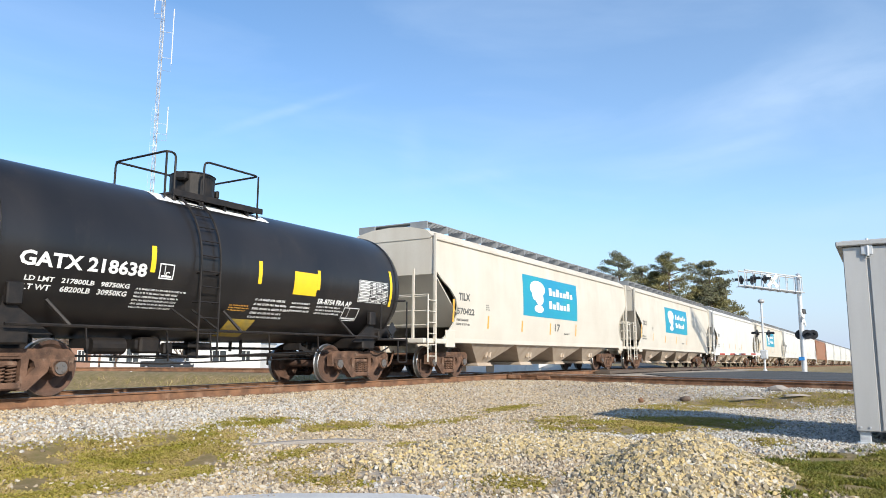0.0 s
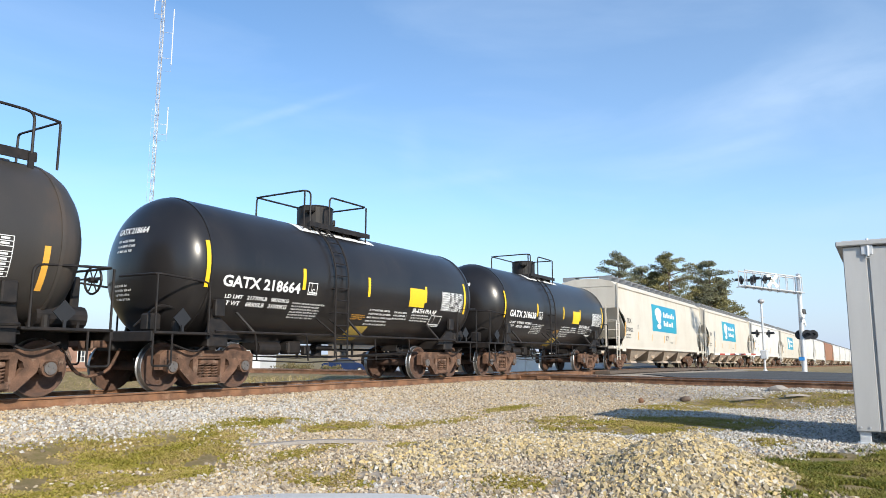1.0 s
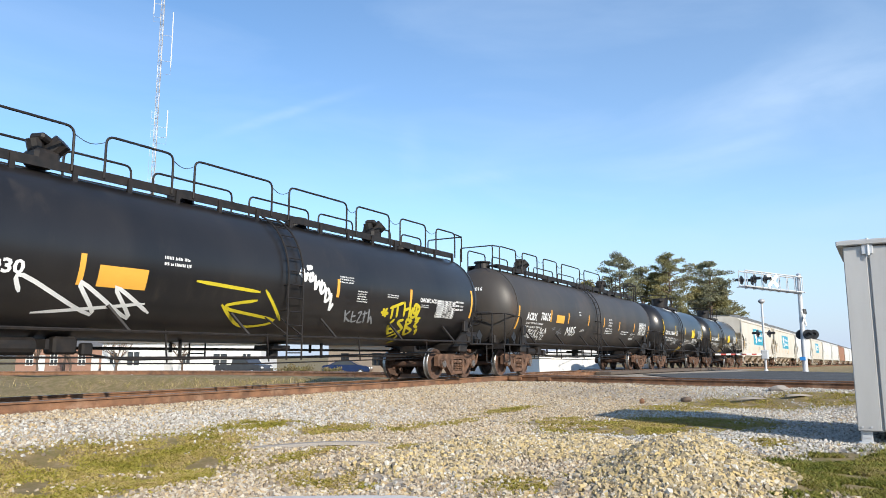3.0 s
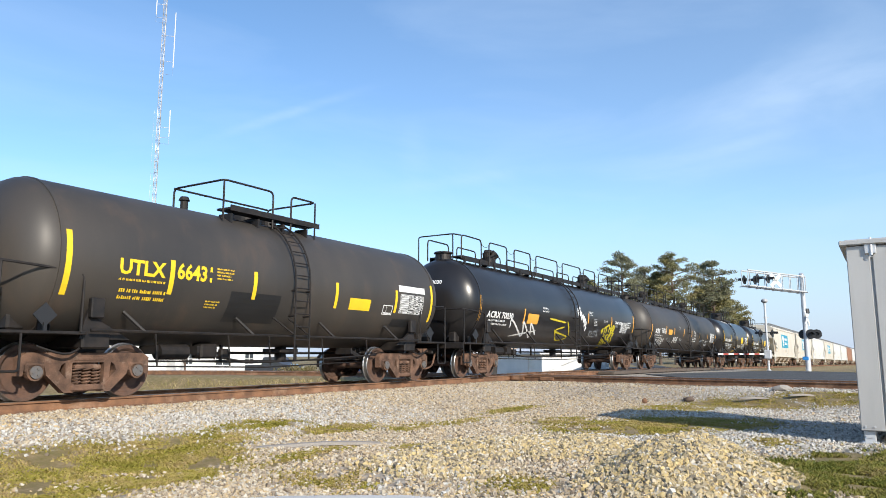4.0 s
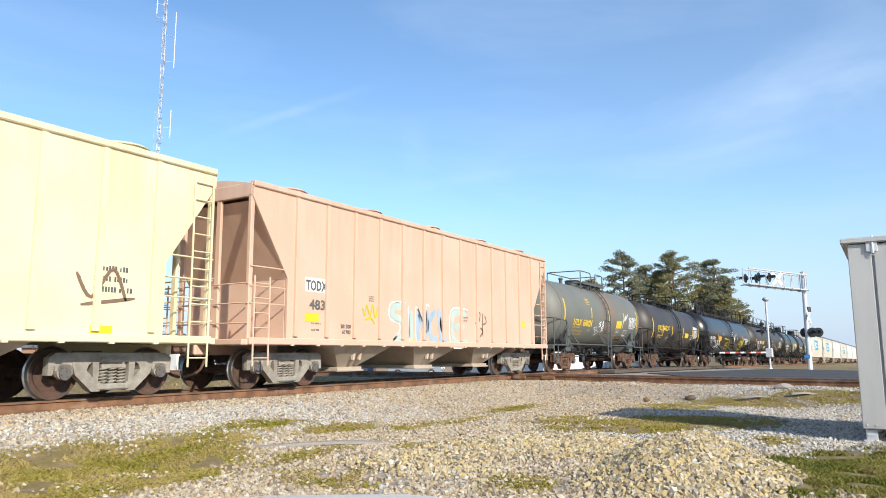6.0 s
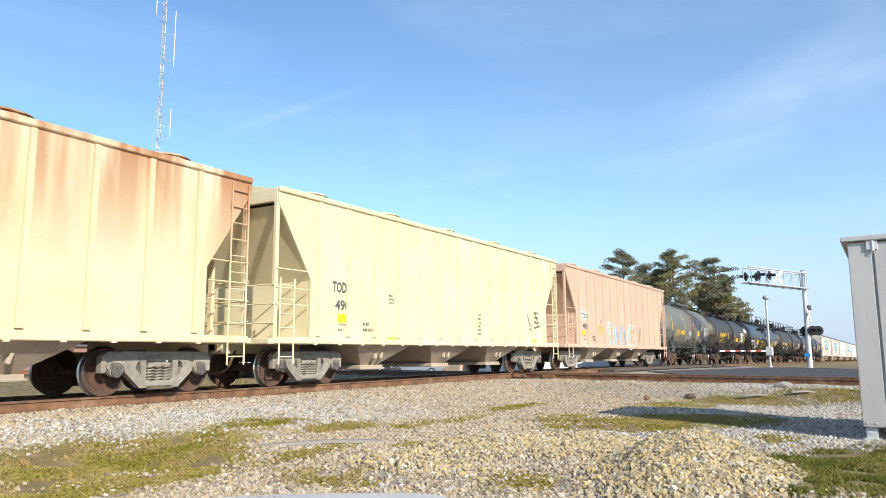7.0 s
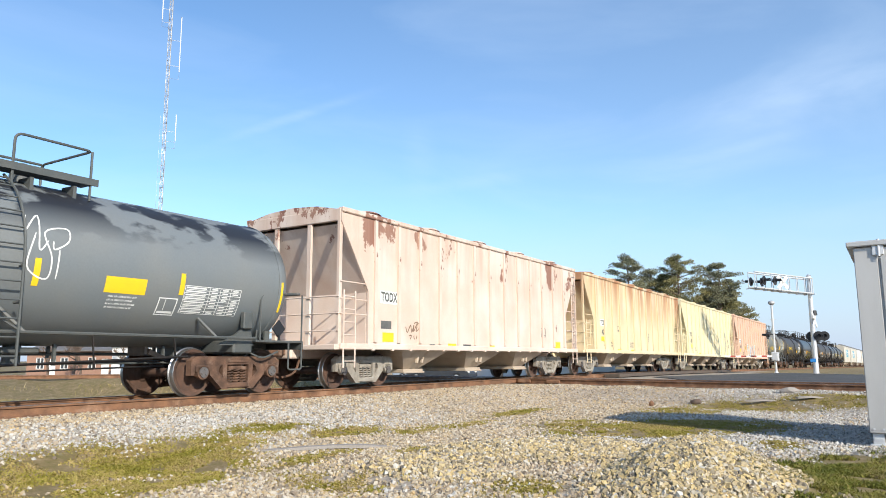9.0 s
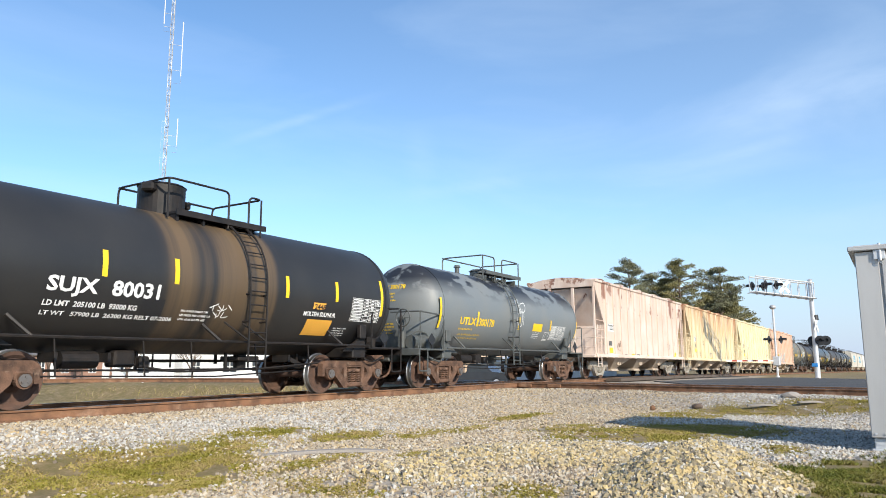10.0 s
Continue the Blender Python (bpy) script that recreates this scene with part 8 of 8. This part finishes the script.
car, at = ribbed_hopper(-98.05, "pale yellow ribbed covered hopper car", 5.88, 7.93, "hop_yellow")
letters(car, at, "TODX", -5.69, 2.12, 0.34, MAT["stencil_dark"], 0.68, 0.012)
letters(car, at, "490", -5.59, 1.71, 0.33, MAT["stencil_dark"], 0.52, 0.012)
plate(car, at, -5.51, -5.10, 1.42, 1.62, MAT["yellow"], "reflector_plate")
plate(car, at, -3.56, -3.15, 1.04, 1.11, MAT["yellow"], "reflector_plate")
print_bars(car, at, [(-5.47, -5.15, 1.4, 1.31, 1), (-5.47, -5.19, 1.27, 1.18, 1), (-4.55, -4.12, 1.45, 1.17, 2), (-3.49, -3.22, 2.19, 1.92, 3)], MAT["stencil_dark"])
print_bars(car, at, [(1.1, 1.47, 1.9, 1.21, 6), (5.09, 5.88, 2.17, 1.65, 3)], MAT["stencil_dark"])
plate(car, at, 5.07, 5.46, 1.04, 1.19, MAT["yellow"], "reflector_plate")
scrawl(car, at, [[(4.79, 2.02), (5.06, 1.64), (5.42, 2.12), (5.68, 1.61)], [(4.89, 1.51), (5.85, 1.66)]], 0.06, MAT["stencil_brown"], "dark spray-painted scrawl")
place(car, -98.05)

car, at = ribbed_hopper(-113.86, "yellow ribbed covered hopper car with rust running down from its roof", 5.96, 8.01, "hop_rust")
plate(car, at, -5.72, -4.95, 2.08, 2.38, MAT["white"], "number_board")
letters(car, at, "TODX", -5.69, 2.13, 0.30, MAT["stencil_dark"], 0.70, 0.012)
letters(car, at, "427", -5.59, 1.73, 0.30, MAT["stencil_dark"], 0.49, 0.012)
plate(car, at, -5.66, -5.26, 1.43, 1.63, MAT["yellow"], "reflector_plate")
plate(car, at, -3.51, -3.03, 0.98, 1.11, MAT["yellow"], "reflector_plate")
plate(car, at, -1.62, -1.12, 0.98, 1.11, MAT["yellow"], "reflector_plate")
print_bars(car, at, [(-5.42, -5.12, 1.43, 1.36, 1), (-5.41, -5.17, 1.28, 1.21, 1), (-1.73, -1.04, 1.45, 1.18, 3), (1.07, 1.54, 1.97, 1.5, 5)], MAT["stencil_dark"])
letters(car, at, "201000", -4.45, 1.35, 0.11, MAT["stencil_dark"], 0.37, 0.012)
letters(car, at, "62000", -4.39, 1.21, 0.11, MAT["stencil_dark"], 0.30, 0.012)
outline_box(car, at, -3.47, -3.23, 1.91, 2.17, MAT["stencil_dark"])
place(car, -113.86)

car, at = ribbed_hopper(-129.63, "pale pink ribbed covered hopper car with blistered paint", 5.65, 7.7, "hop_patch")
plate(car, at, -5.73, -4.98, 2.07, 2.39, MAT["white"], "number_board")
letters(car, at, "TODX", -5.69, 2.13, 0.33, MAT["stencil_dark"], 0.69, 0.012)
plate(car, at, -5.70, -5.26, 1.44, 1.64, MAT["stencil_dark"], "repainted_patch")
plate(car, at, -3.49, -3.21, 1.00, 1.09, MAT["stencil_dark"], "repainted_patch")
plate(car, at, -1.68, -1.22, 1.02, 1.11, MAT["stencil_dark"], "repainted_patch")
plate(car, at, -5.63, -5.16, 1.12, 1.35, MAT["yellow"], "reflector_plate")
plate(car, at, -2.53, -2.08, 1.02, 1.12, MAT["yellow"], "reflector_plate")
plate(car, at, -0.04, 0.29, 1.03, 1.10, MAT["yellow"], "reflector_plate")
plate(car, at, 5.05, 5.58, 1.06, 1.29, MAT["yellow"], "reflector_plate")
outline_box(car, at, 3.86, 4.25, 1.45, 1.76, MAT["stencil_dark"])
scrawl(car, at, [[(-4.63, 1.53), (-4.55, 1.38), (-4.41, 1.57), (-4.35, 1.39), (-4.25, 1.58), (-4.27, 1.41), (-4.09, 1.63), (-4.14, 1.42), (-3.97, 1.56), (-4.12, 1.66), (-4.24, 1.62)], [(-4.47, 1.3), (-4.37, 1.3), (-4.42, 1.2)], [(-4.26, 1.31), (-4.23, 1.2)], [(-4.1, 1.31), (-4.15, 1.21)]], 0.03, MAT["stencil_brown"], "thin brown spray-painted scrawl")
place(car, -129.63)

car, at = tank("slate-grey tank car with a black-stained top and yellow lettering", -143.85, 4.42, 6.45, 1.36, 2.30, 5.76, "tank_grey", "UTLX 300178", "yellow", style="low", frame="grey_steel", shift=0.24, brake=-1, gear=(-1.48, -0.65, -0.10, 1.2, 0.63, -0.3))
letters(car, at, "UTLX", -3.86, -0.45, 0.31, MAT["yellow"], 0.97, 0.012)
letters(car, at, "300178", -2.71, -0.46, 0.33, MAT["yellow"], 1.01, 0.012)
strips(car, at, [(-4.99, -0.62, 0.27), (-2.79, -0.49, -0.02), (0.12, -0.48, -0.05), (2.79, -0.43, -0.03)], MAT["yellow"])
strips(car, at, [(5.3, -0.63, 0.02)], MAT["yellow"])
print_bars(car, at, [(-3.84, -2.85, -0.57, -0.68, 1)], MAT["yellow"])
print_bars(car, at, [(-3.77, -2.1, -0.75, -1.01, 2)], MAT["faded_yellow"])
plate(car, at, 1.27, 2.05, -0.49, -0.21, MAT["yellow"], "placard")
print_bars(car, at, [(1.37, 2.03, -0.53, -0.8, 4)], MAT["white"])
outline_box(car, at, 2.36, 2.76, -0.85, -0.50, MAT["white"])
data_table(car, at, 2.86, 4.20, -0.78, -0.24, MAT["white"])
scrawl(car, at, [[(-0.06, 0.63), (-0.11, 0.34), (0.12, 0.65), (0.12, 0.09), (0.26, 0.24)], [(0.07, 0.35), (-0.05, -0.18), (0.27, -0.36), (0.32, -0.03), (0.21, 0.37), (0.57, 0.48), (0.59, 0.27), (0.36, 0.11), (0.34, 0.24)], [(0.42, -0.35), (0.44, 0.12)]], 0.025, MAT["white"], "thin white spray-painted scrawl")

car, at = tank("black molten sulphur tank car streaked with brown stains", -156.8, 4.4, 6.45, 1.39, 2.28, 6.05, "tank_stained", "SUJX 80031", "white", style="dome", gear=(-0.93, 0.55, 1.10, 1.45, 0.58, -0.50))
letters(car, at, "SUJX", -3.42, -0.44, 0.33, MAT["white"], 0.86, 0.012)
letters(car, at, "80031", -2.32, -0.45, 0.36, MAT["white"], 0.93, 0.012)
letters(car, at, "LD LMT  205100 LB  93000 KG", -3.42, -0.69, 0.13, MAT["white"], 1.65, 0.012)
letters(car, at, "LT WT   57900 LB  26300 KG RELT 07-2006", -3.41, -0.86, 0.11, MAT["white"], 2.42, 0.012)
strips(car, at, [(-2.5, -0.15, 0.3), (-1.08, -0.15, 0.32), (1.74, -0.19, 0.28), (3.36, -0.17, 0.3), (5.1, -0.42, 0.5)], MAT["yellow"])
plate(car, at, -1.70, -1.25, -0.76, -0.45, MAT["lamp_black"], "repainted_patch")
print_bars(car, at, [(-0.86, -0.11, -0.61, -0.87, 3), (3.49, 4.03, -0.79, -1.05, 4)], MAT["white"])
plate(car, at, 2.60, 3.01, -0.38, -0.23, MAT["orange_tape"], "placard_panel")
letters(car, at, "2448", 2.64, -0.38, 0.17, MAT["lamp_black"], 0.38, 0.012)
letters(car, at, "MOLTEN SULPHUR", 2.33, -0.54, 0.14, MAT["white"], 1.07, 0.012)
plate(car, at, 2.51, 3.35, -1.04, -0.62, MAT["orange_tape"], "placard")
data_table(car, at, 3.94, 5.04, -0.59, -0.03, MAT["white"])
scrawl(car, at, [[(-0.25, -0.54), (-0.04, -0.44)], [(-0.16, -0.48), (-0.15, -0.59)], [(-0.05, -0.48), (0.07, -0.58), (-0.05, -0.57)], [(0.08, -0.46), (0.09, -0.57), (0.18, -0.51)], [(0.19, -0.45), (0.32, -0.56)], [(-0.14, -0.61), (0.01, -0.7), (0.04, -0.58)], [(-0.04, -0.64), (-0.02, -0.75)], [(0.13, -0.6), (0.1, -0.72), (0.26, -0.69)]], 0.02, MAT["white"], "thin white chalk scrawl")


def logo_panel(car, at, x0, x1, v0, v1):
    """A blue-green panel with a pale round mark and two pale bars for its words."""
    panel = part("logo_panel", panel_on(bmesh.new(), at, x0, x1, v0, v1, 0.004), MAT["logo"], car, "blue to teal painted sign panel")
    w, h = x1 - x0, v1 - v0
    bm = bmesh.new()
    for cx, cv, rx, rv in ((0.24, 0.70, 0.13, 0.20), (0.27, 0.45, 0.07, 0.16), (0.26, 0.20, 0.08, 0.10), (0.19, 0.62, 0.05, 0.22)):
        ring = [bm.verts.new(at(x0 + w * (cx + rx * math.cos(k * math.tau / 18)), v0 + h * (cv + rv * math.sin(k * math.tau / 18)), 0.009)) for k in range(18)]
        bm.faces.new(ring)
    part("emblem", bm, MAT["white"], panel)
    bm = bmesh.new()
    for row, ends in ((0.58, (0.44, 0.93)), (0.24, (0.44, 0.84))):
        x = ends[0]
        k = 0
        while x < ends[1] - 0.03:
            hh = 0.20 if k in (0, 2, 5) else 0.13
            panel_on(bm, at, x0 + w * x, x0 + w * (x + 0.052), v0 + h * row, v0 + h * (row + hh), 0.009, 2)
            x += 0.068
            k += 1
    part("word_bar", bm, MAT["white"], panel)


def cream_hopper(k):
    s0 = 26.26 + 19.4 * k
    paint = "hop_brown" if k == 6 else "hop_white" if k in (0, 1, 3) else "hop_plain"
    label = {"hop_brown": "rust-brown smooth-sided covered hopper car", "hop_plain": "white smooth-sided covered hopper car", "hop_white": "cream smooth-sided covered hopper car with a blue-green sign"}[paint]
    car, at = smooth_hopper(label, 7.38, 9.7, paint)
    if paint != "hop_brown":
        letters(car, at, "TILX", -7.62, 2.31, 0.31, MAT["stencil_dark"], 0.69, 0.012)
        if k == 0:
            letters(car, at, "570422", -7.72, 1.89, 0.26, MAT["stencil_dark"], 1.08, 0.012)
        if k == 0:
            letters(car, at, "17", -0.29, 1.60, 0.37, MAT["stencil_dark"], 0.63, 0.012)
        strips(car, at, [(-7.92, 1.64, 2.31), (-5.7, 1.51, 1.91), (-3.14, 1.49, 1.87), (-0.62, 1.45, 1.88), (2.05, 1.45, 1.92)], MAT["orange_tape"])
        print_bars(car, at, [(-7.72, -6.82, 1.75, 1.49, 2), (-5.89, -5.62, 2.27, 2.05, 3), (0.8, 1.41, 1.54, 1.41, 1)], MAT["stencil_dark"])
        if paint == "hop_white":
            logo_panel(car, at, -3.07, 2.20, 2.07, 3.55)
    place(car, s0)


for k in range(12):
    cream_hopper(k)


# ---- movement ----
def motions():
    for car, s0 in TRAIN:
        walk(car, [(0.25 * k, car_pose(s0 + SPEED * 0.25 * k)) for k in range(41)])
    for w, x, r in WHEELSETS:
        step = 2
        turn = math.degrees(SPEED / r / FPS)
        walk(w, [(k / FPS, pose(x, 0, r, 0, (turn * k + 40 * x) % 360, 0)) for k in range(0, 301)])
    a, b = Vector((47.0, 43.7)), Vector((48.2, 27.0))
    rows = []
    for t in (0, 10):
        p = a.lerp(b, (t - 4.8) / 5.2)
        rows.append((t, pose(p.x, p.y, -1.1, 0, 0, -86)))
    walk(PICKUP, rows)


motions()
